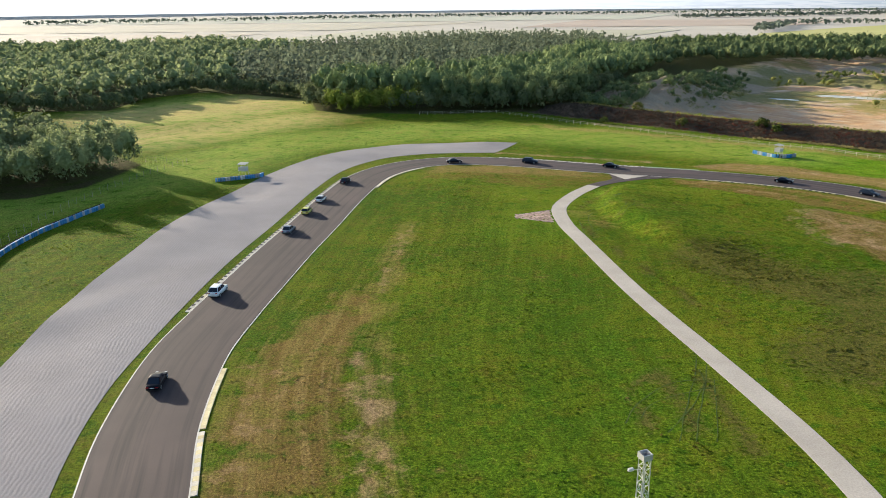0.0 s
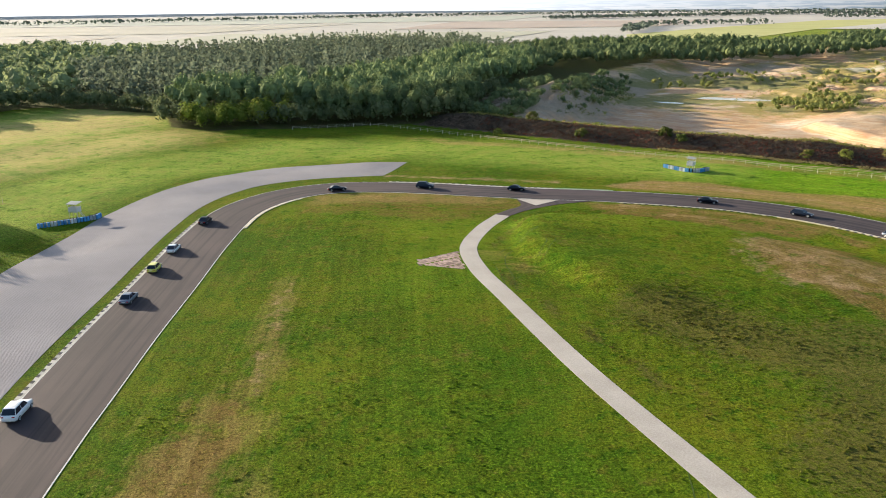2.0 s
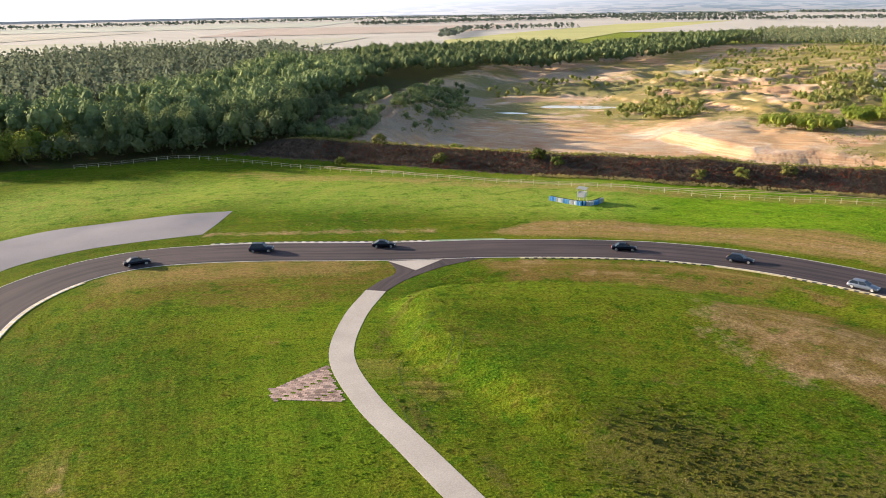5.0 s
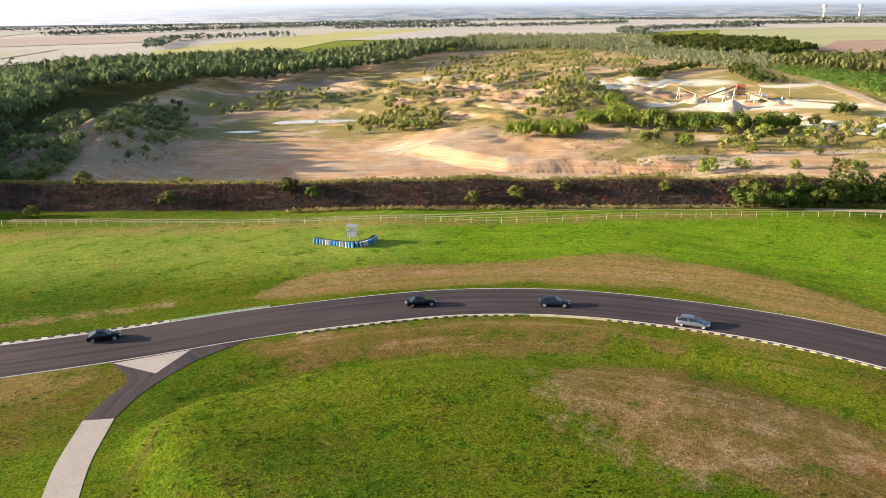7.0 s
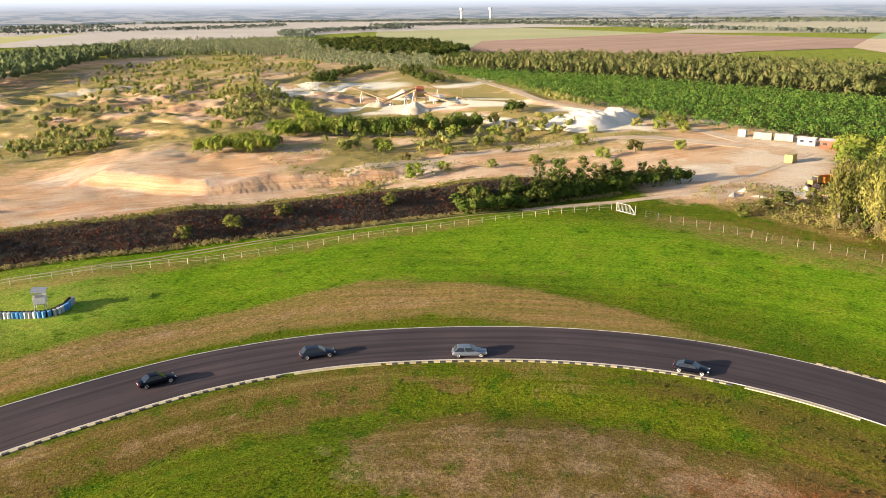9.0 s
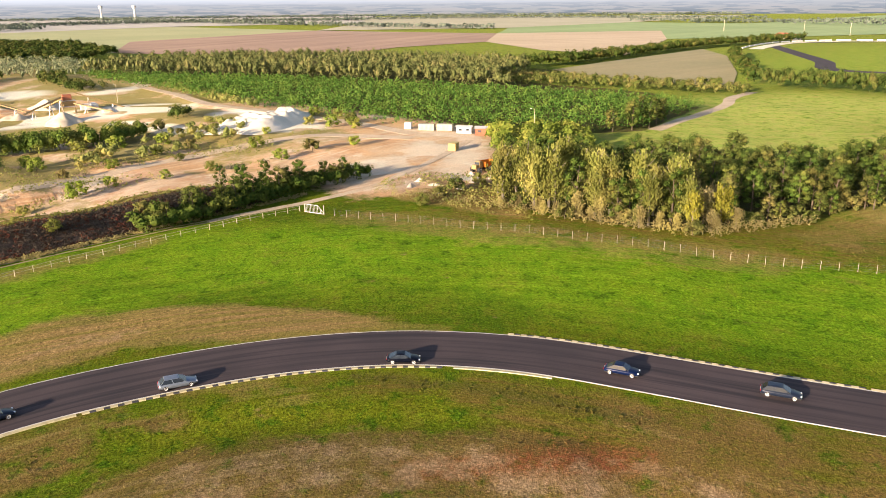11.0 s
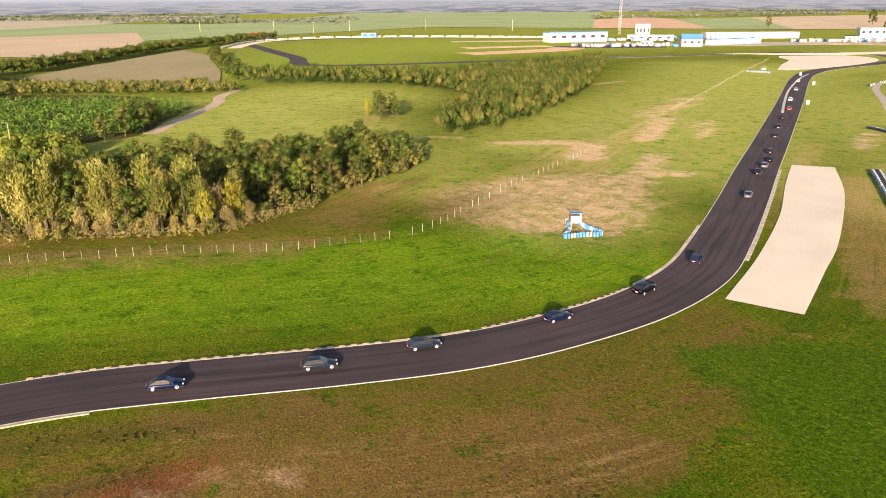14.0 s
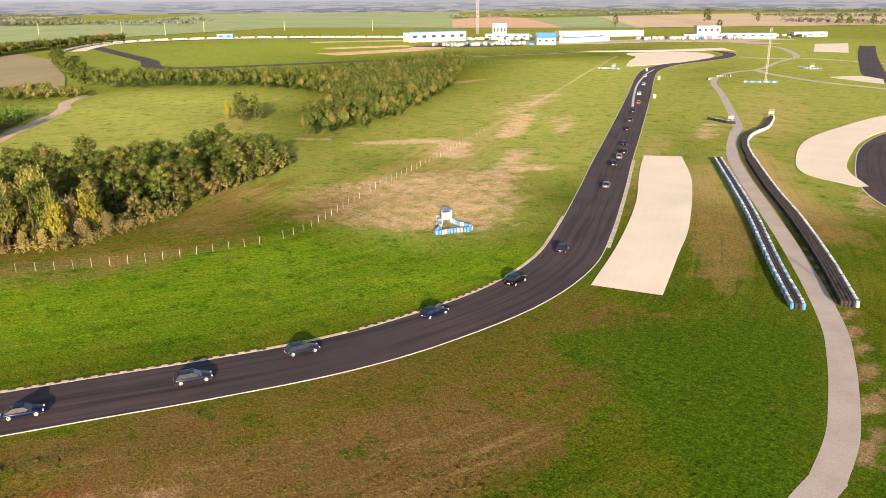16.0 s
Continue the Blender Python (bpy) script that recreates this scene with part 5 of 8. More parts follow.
woods("forest_pine", [(-44, 345), (60, 420), (110, 540), (155, 510), (165, 600), (150, 720), (40, 740), (-70, 640), (-110, 480), (-80, 372)], 6.8, "cone", 14.5, 2.6, 24, 1.85, LEAF_PINE, 23, "dense grey-green pine forest")
woods("forest_west", [(-165, 318), (-120, 312), (-118, 350), (-98, 372), (-80, 372), (-110, 480), (-70, 640), (-180, 720), (-420, 640), (-420, 380), (-260, 300)], 10.5, "round", 12.0, 4.8, 38, 1.7, LEAF_WEST_HAZED, 24, "broadleaf forest to the west with haze in its colour")
woods("forest_west_near", [(-165, 318), (-260, 300), (-260, 210), (-190, 250)], 7.0, "round", 12.0, 4.0, 60, 1.25, LEAF_WEST_HAZED, 25, "broadleaf forest to the west with haze in its colour")
woods("forest_rim", None, 0, "round", 7.5, 2.9, 110, 0.85, LEAF_WEST_HAZED, 43, "low broadleaf trees along the forest's rim", 0.03, np.vstack([along([(-38, 310), (-46, 340), (-80, 368), (-98, 372), (-117, 352), (-121, 314), (-165, 317)], 4.4, 9.0, 44), along([(-8, 298), (20, 297), (50, 293), (62, 302), (76, 332), (98, 374)], 4.6, 5.0, 45)]))
woods("quarry_wood", [(128, 424), (152, 510), (165, 600), (230, 640), (420, 620), (480, 660), (600, 680), (622, 652), (497, 576), (395, 513), (343, 504), (292, 485), (255, 486), (220, 481), (195, 466), (160, 468)], 7.4, "round", 12.0, 3.6, 44, 0.85, LEAF_FOREST, 26, "broadleaf wood behind the quarry", 0.25, None, 2)
woods("back_wood", [(600, 680), (780, 800), (880, 640), (800, 560), (700, 500), (640, 440), (600, 500), (620, 560), (540, 610)], 9.0, "column", 8.5, 2.6, 26, 1.45, LEAF_BIRCH, 37, "pale poplars and birches behind the sand hills")
woods("dark_wood", [(640, 440), (700, 500), (800, 560), (880, 560), (840, 440), (700, 345), (607, 344), (622, 388)], 8.5, "round", 9.0, 4.2, 48, 1.5, LEAF_OAK, 38, "dark round wood before the fields")
woods("back_scrub", [(607, 344), (622, 388), (640, 440), (600, 480), (540, 400), (500, 330), (520, 300), (560, 310)], 7.5, "column", 6.0, 2.4, 44, 1.0, LEAF_BIRCH, 39, "loose pale birches at the back of the quarry")
# dark trees at the corner of the plantation
for i, (x, y, size) in enumerate([(281, 33, 0.85), (286, 29, 0.8), (277, 40, 0.9), (292, 25, 0.7), (284, 38, 0.85), (275, 47, 0.8), (290, 33, 0.8)]):
    plant("oak", x, y, size, i * 67, i % 3, "trees at the corner of the plantation")
# woods round the quarry and the meadow
woods("plantation", [(296, 122), (282, 98), (272, 60), (276, 36), (300, 18), (326, -4), (350, 12), (384, 66), (424, 118), (458, 178), (488, 254), (496, 300), (430, 246), (370, 196), (333, 162), (310, 138)], 3.5, "round", 5.4, 1.55, 24, 0.72, LEAF_LOCUST, 27, "dense bright green young plantation", 0.05, None, 0)
woods("tall_belt", [(386, 66), (426, 118), (460, 178), (490, 254), (500, 304), (570, 300), (608, 215), (582, 120), (545, 68), (520, 34), (470, 46), (430, 66)], 6.0, "round", 11.5, 2.4, 48, 0.92, LEAF_BELT, 28, "tall olive green tree belt behind the plantation", 0.1)
woods("meadow_wood", [(407, -60), (388, -54), (345, -100), (305, -106), (262, -92), (240, -62), (221, -38), (200, -25), (197, -34), (213, -78), (246, -138), (280, -190), (345, -272), (372, -290), (345, -200), (345, -140), (412, -78)], 5.6, "round", 9.5, 2.4, 92, 0.54, LEAF_MIXED, 29, "olive green wood on the meadow", 0.12, None, 2)
woods("meadow_scrub", [(270, 88), (232, 92), (214, 88), (216, 74), (240, 60), (268, 60)], 4.6, "round", 6.0, 2.6, 90, 0.8, LEAF_FRESH, 30, "green thicket behind the poplars")
woods("shrub_belt", [(428, 66), (408, 28), (378, -14), (368, -40), (386, -50), (412, -28), (442, 8), (476, 44), (470, 62)], 5.2, "round", 4.6, 2.2, 44, 0.8, LEAF_OLIVE, 46, "pale olive shrubs between the plantation and the fields", 0.03)
hedge_rows = np.vstack([along([(548, 12), (665, -88), (735, -158), (845, -300)], 6.0, 24.0, 1), along([(625, -138), (540, -106), (475, -83), (410, -58)], 6.0, 10.0, 2), along([(538, 40), (548, 12)], 6.0, 14.0, 3)])
woods("hedgerow", None, 0, "round", 8.0, 3.4, 60, 1.15, LEAF_OAK, 31, "hedgerow trees between the fields", 0.1, hedge_rows)
def clumped(poly, spacing, seed, size, share):
    """Places in a polygon that stand together in clumps."""
    found, _ = scatter(poly, spacing, seed)
    return found[rolling(found[:, 0], found[:, 1], size, seed) + 0.5 * rolling(found[:, 0], found[:, 1], size * 0.35, seed + 1) > share]


fresh = np.vstack([clumped([(262, 246), (250, 262), (262, 274), (282, 262), (280, 246)], 2.6, 72, 8.0, -0.7), clumped([(216, 270), (214, 258), (224, 246), (236, 250), (236, 264)], 2.6, 73, 7.0, -0.4), along([(285, 268), (300, 282), (318, 290)], 3.4, 9.0, 8)])
woods("fresh_thicket", None, 0, "round", 5.2, 2.1, 130, 0.5, LEAF_FRESH, 32, "fresh green thicket on the quarry mounds", 0.03, fresh)
sage = np.vstack([clumped([(262, 284), (283, 316), (345, 356), (362, 340), (336, 302), (300, 288)], 4.0, 74, 8.0, -0.35), clumped([(197, 330), (226, 356), (250, 364), (240, 318), (217, 302)], 3.6, 75, 6.0, -0.15), clumped([(270, 170), (230, 215), (240, 240), (280, 200), (310, 190), (300, 165)], 4.2, 76, 9.0, 0.1),
                  clumped([(250, 372), (300, 420), (470, 540), (620, 560), (560, 420), (430, 350), (330, 330)], 6.0, 77, 12.0, 0.28), clumped([(186, 400), (200, 440), (260, 440), (270, 400)], 4.5, 78, 8.0, 0.35), along([(345, 175), (380, 200), (430, 232)], 4.0, 9.0, 12)])
woods("sage_thicket", None, 0, "round", 3.9, 1.9, 46, 0.6, LEAF_SAGE, 36, "yellow-green willow scrub on the quarry sand", 0.03, sage)
weeds = np.vstack([clumped([(96, 302), (112, 340), (150, 410), (178, 424), (170, 390), (132, 330), (112, 306)], 2.4, 85, 7.0, -0.1), clumped([(166, 92), (176, 104), (190, 116), (206, 122), (212, 104), (208, 94), (180, 92)], 2.0, 86, 5.0, -0.25), clumped([(245, 150), (200, 215), (212, 252), (300, 205), (310, 160), (270, 130)], 3.0, 79, 12.0, 0.1), clumped([(200, 300), (190, 345), (260, 430), (420, 520), (560, 440), (430, 330), (330, 300), (262, 270)], 4.4, 80, 14.0, 0.15)])
woods("quarry_weeds", None, 0, "round", 1.1, 0.9, 12, 0.45, LEAF_POPLAR, 35, "low yellow weeds on the quarry ground", 0.0, weeds)
dark_row = along([(290, 204), (274, 216), (270, 230), (266, 246)], 3.0, 12.0, 9)
woods("dark_thicket", None, 0, "round", 7.0, 2.6, 220, 0.6, LEAF_ASH, 33, "dark green row of trees before the gravel works", 0.03, dark_row)
woods("mixed_row", None, 0, "round", 4.6, 2.2, 80, 0.7, LEAF_MIXED, 40, "green trees between the works and the plantation", 0.03, np.vstack([along([(420, 270), (450, 290), (480, 310), (505, 320)], 4.5, 16.0, 13), along([(402, 330), (440, 345), (500, 350)], 4.5, 14.0, 14), along([(318, 200), (328, 196)], 3.2, 8.0, 15)]))
# far belts between the fields
belts = [([(2571, 1158), (1650, 346), (1290, -30)], 14, 30), ([(1704, -375), (1295, -671)], 12, 26), ([(393, 905), (530, 1103), (708, 1110)], 10, 22), ([(1000, 1378), (1393, 1162), (1690, 1158)], 14, 30),
         ([(1490, -833), (1520, -525), (1500, -426)], 12, 26), ([(1194, -1250), (1109, -1477), (977, -1913)], 14, 30), ([(2262, -1900), (1500, -2200), (623, -2400), (-200, -2400)], 15, 45), ([(500, -1300), (300, -1240)], 20, 20),
         ([(1900, 1750), (2400, 900), (2550, 100), (2400, -900)], 20, 40), ([(-700, 1500), (600, 1900), (1800, 1700)], 13, 26), ([(1000, 700), (1200, 820), (1500, 760)], 13, 40), ([(1650, 900), (1950, 620), (2000, 200)], 16, 50), ([(1800, -700), (2100, -200), (2050, 300)], 22, 34), ([(1500, 1500), (1100, 1600), (500, 1500)], 18, 36), ([(700, -1700), (300, -1750), (-100, -1700)], 16, 34)]
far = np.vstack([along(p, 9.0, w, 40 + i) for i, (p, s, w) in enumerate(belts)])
woods("far_belts", None, 0, "round", 8.0, 4.6, 8, 4.6, LEAF_FAR_HAZED, 34, "distant belts of haze-paled trees between the fields", 0.02, far, 0)

# grass tufts
def grass_tufts(count, seed, low, high):
    """Short tufts of uneven grass standing in the mown ground, thinning out away from the infield."""
    rng = np.random.default_rng(seed)
    r, turn = 190.0 * rng.uniform(0, 1, count) ** 0.62, rng.uniform(0, 2 * math.pi, count)
    x, y = (52 * PLAN + r * np.cos(turn)), (118 * PLAN + r * np.sin(turn))
    d, a = bank_place(x, y)
    clear = np.where(d > -3, -1.0, 1e9)
    for line, half in ((TRACK[:420], HALF + 1.6), (SERVICE_PATH, 2.4), (SOUTH_PATH[:80], 2.4)):
        for c in line[::2]:
            clear = np.minimum(clear, np.hypot(x - c[0], y - c[1]) - half)
    for poly in (np.vstack([BED_OUT, BED_IN[::-1]]), np.array([(47, 185), (40, 174), (43, 169), (63, 178)]) * PLAN, np.array([(19, 149), (19, 145), (27, 141), (28, 152)]) * PLAN, np.array([(79, 23), (86, 0), (98, -26), (120, -74), (110, -80), (80, -18), (68, 18)]) * PLAN):
        clear = np.where(inside(poly, x, y), -1.0, clear)
    x, y = x[clear > 0], y[clear > 0]
    n = len(x)
    masks = ground_masks(x, y)
    z = relief(x, y)
    h = (low + (high - low) * rng.uniform(0, 1, n) ** 2) * (1 - 0.7 * np.clip(masks["bare"], 0, 1)) * (1 + 0.6 * np.clip(masks["weed"], 0, 1)) * (0.85 + 0.3 * rolling(x, y, 6.0, 20))
    a = rng.uniform(0, math.pi, n)
    w = h * rng.uniform(0.8, 1.6, n)
    lean = rng.normal(scale=0.8, size=(n, 2)) * h[:, None]
    dx, dy = np.cos(a) * w, np.sin(a) * w
    verts = np.stack([np.column_stack([x - dx * 0.6, y - dy * 0.6, z - 0.02]), np.column_stack([x + dx * 0.6, y + dy * 0.6, z - 0.02]),
                      np.column_stack([x + dx + lean[:, 0], y + dy + lean[:, 1], z + h]), np.column_stack([x - dx + lean[:, 0], y - dy + lean[:, 1], z + h * 0.85])], axis=1)
    me = quad_mesh("grass_tufts", verts.reshape(-1, 3), np.arange(n * 4).reshape(-1, 4), GRASS_BLADES)
    for key, values in masks.items():
        me.attributes.new(key, "FLOAT", "POINT").data.foreach_set("value", np.repeat(values, 4).astype(np.float32))
    return tagged(new("grass_tufts", me), "uneven tufts of green and straw grass", "grass", kind="stuff")


grass_tufts(135000, 101, 0.055, 0.165)

# scrub on the bank
def scrub(name, leaf, seed, count, low, high, size, label, d_range, a_range):
    rng = np.random.default_rng(seed)
    d, a = rng.uniform(*d_range, count), rng.uniform(*a_range, count)
    s, t = d / 0.7071 + 331.0, a / 0.7071 - 156.0
    found = np.column_stack([(s + t) / 2, (s - t) / 2]) * PLAN
    return woods(name, None, 0, "round", (low + high) / 2, (low + high) / 2 * 0.85, 14, size, leaf, seed, label, 0.0, found)


scrub("bank_scrub", LEAF_DARK, 51, 4200, 0.35, 0.75, 0.26, "dark withered scrub covering the bank", (0.3, 9.3), (-62, 142))
scrub("bank_scrub_rust", LEAF_RUST, 52, 1900, 0.35, 0.75, 0.26, "rusty brown and dark red scrub on the bank", (0.5, 9.0), (-40, 140))
scrub("bank_scrub_straw", LEAF_GREY, 53, 900, 0.3, 0.7, 0.28, "pale straw weeds along the foot of the bank", (-1.6, 0.6), (20, 150))
scrub("bank_crest", LEAF_POPLAR, 54, 700, 0.25, 0.6, 0.28, "yellow-green weeds along the crest of the bank", (9.6, 14.0), (-50, 140))
BUSHES = [("scrub", 105.6, 233.5, 1.3), ("scrub", 108, 229, 1.0), ("scrub", 86, 249, 1.1), ("scrub", 130, 204.5, 1.0), ("yellow_bush", 137, 199, 1.0), ("scrub", 145, 193, 1.0), ("scrub", 172, 166, 1.1), ("yellow_bush", 160, 178, 0.9),
          ("bush", 97, 262, 1.3), ("scrub", 77, 268, 1.3), ("yellow_bush", 120, 243, 1.2), ("scrub", 143, 217, 1.0), ("scrub", 64, 262, 1.0), ("yellow_bush", 200, 98, 1.1), ("scrub", 194, 104, 1.2), ("scrub", 188, 108, 1.0), ("yellow_bush", 181, 112, 1.0)]
for i, (kind, x, y, s) in enumerate(BUSHES):
    plant(kind, x, y, s, i * 77, i % 3, "bushes on the bank")
BANK_TREES = [("olive", 174, 157, 0.66), ("olive", 181, 150, 0.62), ("ash", 188, 150, 0.6), ("olive", 193, 143, 0.62), ("ash", 198, 139, 0.5), ("olive", 203, 134, 0.5), ("oak", 206, 130, 0.4), ("ash", 200, 147, 0.5), ("oak", 178, 152, 0.42), ("oak", 184, 147, 0.45), ("ash", 190, 146, 0.42), ("oak", 196, 142, 0.45), ("olive", 170, 161, 0.45), ("oak", 202, 140, 0.42), ("ash", 209, 127, 0.35), ("oak", 186, 154, 0.4)]
end_growth = along([(166, 165), (174, 156), (184, 149), (194, 142), (203, 135), (212, 126)], 2.2, 8.0, 91)
woods("bank_end_growth", None, 0, "round", 3.6, 1.7, 120, 0.45, LEAF_ASH, 92, "dense green bushes at the end of the bank", 0.0, end_growth)
for i, (kind, x, y, s) in enumerate(BANK_TREES):
    plant(kind, x, y, s * 1.25, i * 53, i % 3, "trees at the end of the bank")
QUARRY_BUSHES = [(212.8, 317.9), (224.8, 310.4), (262, 295), (235.3, 267.6), (240, 262), (246, 258), (240.8, 195.8), (233.7, 226.8), (240, 216.2), (331, 201.6), (306.8, 183.8), (316, 155), (320, 148.3), (318, 139), (295, 140), (250, 180), (222, 190), (256, 205), (262, 160), (300, 200), (228, 178), (236, 168), (244, 150), (252, 142), (215, 196), (206, 205), (262, 190), (270, 182), (276, 192), (285, 178), (282, 160), (230, 205), (247, 222), (266, 214), (272, 205), (290, 190), (258, 130), (300, 148), (291, 132), (304, 134)]
for i, (x, y) in enumerate(QUARRY_BUSHES):
    plant(("bush", "yellow_bush", "bush", "scrub")[i % 4], x, y, 0.9 + 0.17 * (i % 5), i * 61, i % 3, "bushes in the quarry")
spoil_growth = np.vstack([clumped([(92, 300), (100, 318), (112, 344), (130, 372), (150, 420), (172, 440), (182, 424), (166, 392), (140, 352), (118, 322), (104, 304)], 3.0, 81, 6.0, 0.3), clumped([(54, 284), (84, 294), (92, 310), (112, 350), (134, 420), (104, 376), (78, 326), (62, 300)], 3.4, 83, 9.0, -0.1)])
woods("spoil_growth", None, 0, "round", 4.2, 2.0, 90, 0.55, LEAF_FOREST, 41, "bushes growing over the spoil slope", 0.03, spoil_growth)
plant("ash", 257, -43, 1.05, 10, 1, "trees on the meadow")
plant("yellow_poplar", 262, -41, 0.8, 80, 2, "trees on the meadow")
plant("oak", 251, -39, 0.75, 30, 0, "trees on the meadow")
plant("olive", 264, -47, 0.9, 200, 1, "trees on the meadow")
plant("ash", 259, -50, 0.8, 120, 0, "trees on the meadow")
plant("oak", 254, -48, 0.6, 250, 2, "trees on the meadow")


# ---- kerbs ----
LEFT_OF, LENGTHS = side_of(TRACK)


def nearest_on_track(x, y):
    return int(np.argmin((TRACK[:, 0] - x * PLAN) ** 2 + (TRACK[:, 1] - y * PLAN) ** 2))


def place_on_track(s, offset):
    """The place and the heading at a length along the track, an offset to its left."""
    i = int(np.clip(np.searchsorted(LENGTHS, s), 1, len(TRACK) - 1))
    f = (s - LENGTHS[i - 1]) / (LENGTHS[i] - LENGTHS[i - 1])
    p = TRACK[i - 1] * (1 - f) + TRACK[i] * f
    n = LEFT_OF[i - 1] * (1 - f) + LEFT_OF[i] * f
    return p + n * offset, math.degrees(math.atan2(-n[0], n[1]))


def kerb_block(material, length, width, high):
    vs = [(-length / 2, -width / 2, -0.05), (length / 2, -width / 2, -0.05), (length / 2, width / 2, -0.05), (-length / 2, width / 2, -0.05),
          (-length / 2, -width / 2 + 0.03, 0.03), (length / 2, -width / 2 + 0.03, 0.03), (length / 2, width / 2 - 0.05, high), (-length / 2, width / 2 - 0.05, high)]
    return mesh_of("kerb_block", vs, [(4, 5, 6, 7), (0, 1, 5, 4), (1, 2, 6, 5), (2, 3, 7, 6), (3, 0, 4, 7)], material)


def two_tone_block(inner, outer, length, width, high):
    """A kerb block whose outer part is a sunken block of another colour."""
    l2, w2, cut = length / 2, width / 2, -width * 0.16
    vs, fs = [], []
    for y0, y1, x in ((-w2, cut, l2), (cut, w2, l2 * 0.86)):
        k = len(vs)
        h0, h1 = (0.03 + (high - 0.03) * (y + w2) / width for y in (y0, y1))
        vs += [(-x, y0, -0.05), (x, y0, -0.05), (x, y1, -0.05), (-x, y1, -0.05), (-x, y0, h0), (x, y0, h0), (x, y1, h1), (-x, y1, h1)]
        fs += [tuple(k + i for i in f) for f in ((4, 5, 6, 7), (0, 1, 5, 4), (1, 2, 6, 5), (2, 3, 7, 6), (3, 0, 4, 7))]
    me = mesh_of("kerb_block", vs, fs, inner)
    me.materials.append(outer)
    for f in me.polygons:
        f.material_index = 1 if f.index >= 5 else 0
    return me


KERB_MESHES = {(m.name, h): kerb_block(m, 0.83, 0.74, h) for m in (KERB_YELLOW, KERB_DARK, KERB_PALE, KERB_GREEN) for h in (0.09, 0.05)}
KERBS = [((-31.8, 101), (-18.5, 185), 1, "pale", "dark"), ((-20.3, 58.5), (-22.3, 70), -1, "pale", "yellow"), ((-22.4, 70.5), (-23.6, 84), -1, "yellow", "yellow"),
         ((-10, 174), (3, 194.5), -1, "pale", "yellow"), ((24, 207), (58, 192), 1, "pale", "dark"), ((58.7, 191.5), (70, 186), 1, "green", "green"),
         ((67, 175.5), (91, 159.5), -1, "yellow", "dark"), ((91.6, 158.8), (96.8, 149.5), -1, "yellow", "yellow"), ((97.2, 149), (105.3, 111), -1, "yellow", "dark"), ((105.2, 110), (102, 99), -1, "yellow", "yellow"),
         ((114, 103), (96, 66), 1, "yellow", "dark"), ((95.8, 65.2), (92.9, 55), 1, "yellow", "yellow"), ((92.7, 54.4), (90.8, 27), 1, "yellow", "dark"), ((90.9, 26), (102, -10), 1, "pale", "yellow"), ((87, 4), (119, -66), -1, "pale", "yellow")]
TWO_TONE = {(a.name, b.name): two_tone_block(a, b, 0.83, 0.74, 0.09) for a in (KERB_PALE, KERB_YELLOW) for b in (KERB_DARK,)}
TONES = {"pale": KERB_PALE, "dark": KERB_DARK, "yellow": KERB_YELLOW, "green": KERB_GREEN}
for start, end, side, tone_a, tone_b in KERBS:
    s0, s1 = LENGTHS[nearest_on_track(*start)], LENGTHS[nearest_on_track(*end)]
    plain, narrow = tone_a == tone_b, side > 0 and start[0] > 80
    kerb = thing("kerb", "plain %s concrete kerb along the track edge" % tone_a if plain else "striped %s and %s concrete kerb along the track edge" % (tone_a, tone_b), "kerb", "kerbs of the track")
    first, _ = place_on_track(s0, side * HALF)
    kerb.location = (first[0], first[1], 0)
    count = int((s1 - s0) / 0.85)
    for i in range(count):
        p, heading = place_on_track(s0 + i * 0.85, side * (HALF + (0.34 if narrow else 0.46)))
        tone = TONES[tone_a if i % 2 == 0 else tone_b]
        pair = (TONES[tone_a].name, tone.name)
        block = new("kerb_block", TWO_TONE[pair] if pair in TWO_TONE else KERB_MESHES[(tone.name, 0.09 if tone_b != "pale" else 0.05)])
        block.parent = kerb
        block.location = (p[0] - first[0], p[1] - first[1], 0.02)
        block.scale = (1.0, 0.66 if narrow else 1.0, 1.0)
        block.rotation_euler = (0, 0, radians(heading + (0 if side > 0 else 180)))

# ---- worn paver triangle beside the path ----
paver_patch = thing("paver_patch", "worn pinkish concrete slabs with grassy joints beside the path", "paving", kind="structure")
paver_patch.location = (22 * PLAN, 147 * PLAN, 0.0)
slab = mesh_of("slab", [(-0.29, -0.19, -0.05), (0.29, -0.19, -0.05), (0.29, 0.19, -0.05), (-0.29, 0.19, -0.05), (-0.275, -0.175, 0.04), (0.275, -0.175, 0.04), (0.275, 0.175, 0.04), (-0.275, 0.175, 0.04)],
               [(4, 5, 6, 7), (0, 1, 5, 4), (1, 2, 6, 5), (2, 3, 7, 6), (3, 0, 4, 7)], PAVER)
for i in range(-22, 23):
    for j in range(-30, 31):
        u, v = i * 0.535 + (0.27 if j % 2 else 0), j * 0.36
        x, y = 22.5 + u * 0.87 + v * 0.5, 147 - u * 0.5 + v * 0.87
        if inside([(19.6, 148.6), (19.3, 145.9), (26.2, 142.2), (26.4, 147), (27.0, 151.4)], np.array([x]), np.array([y]))[0] and (i * 31 + j * 17) % 13:
            piece = new("slab", slab)
            piece.parent = paver_patch
            piece.location = ((x - 22) * PLAN, (y - 147) * PLAN, height_at(x * PLAN, y * PLAN) + 0.005 * ((i * 7 + j * 3) % 4))
            piece.rotation_euler = (0, 0, radians(-30 + ((i * 5 + j) % 3) - 1))

# ---- fences ----
POST_MESH = {}
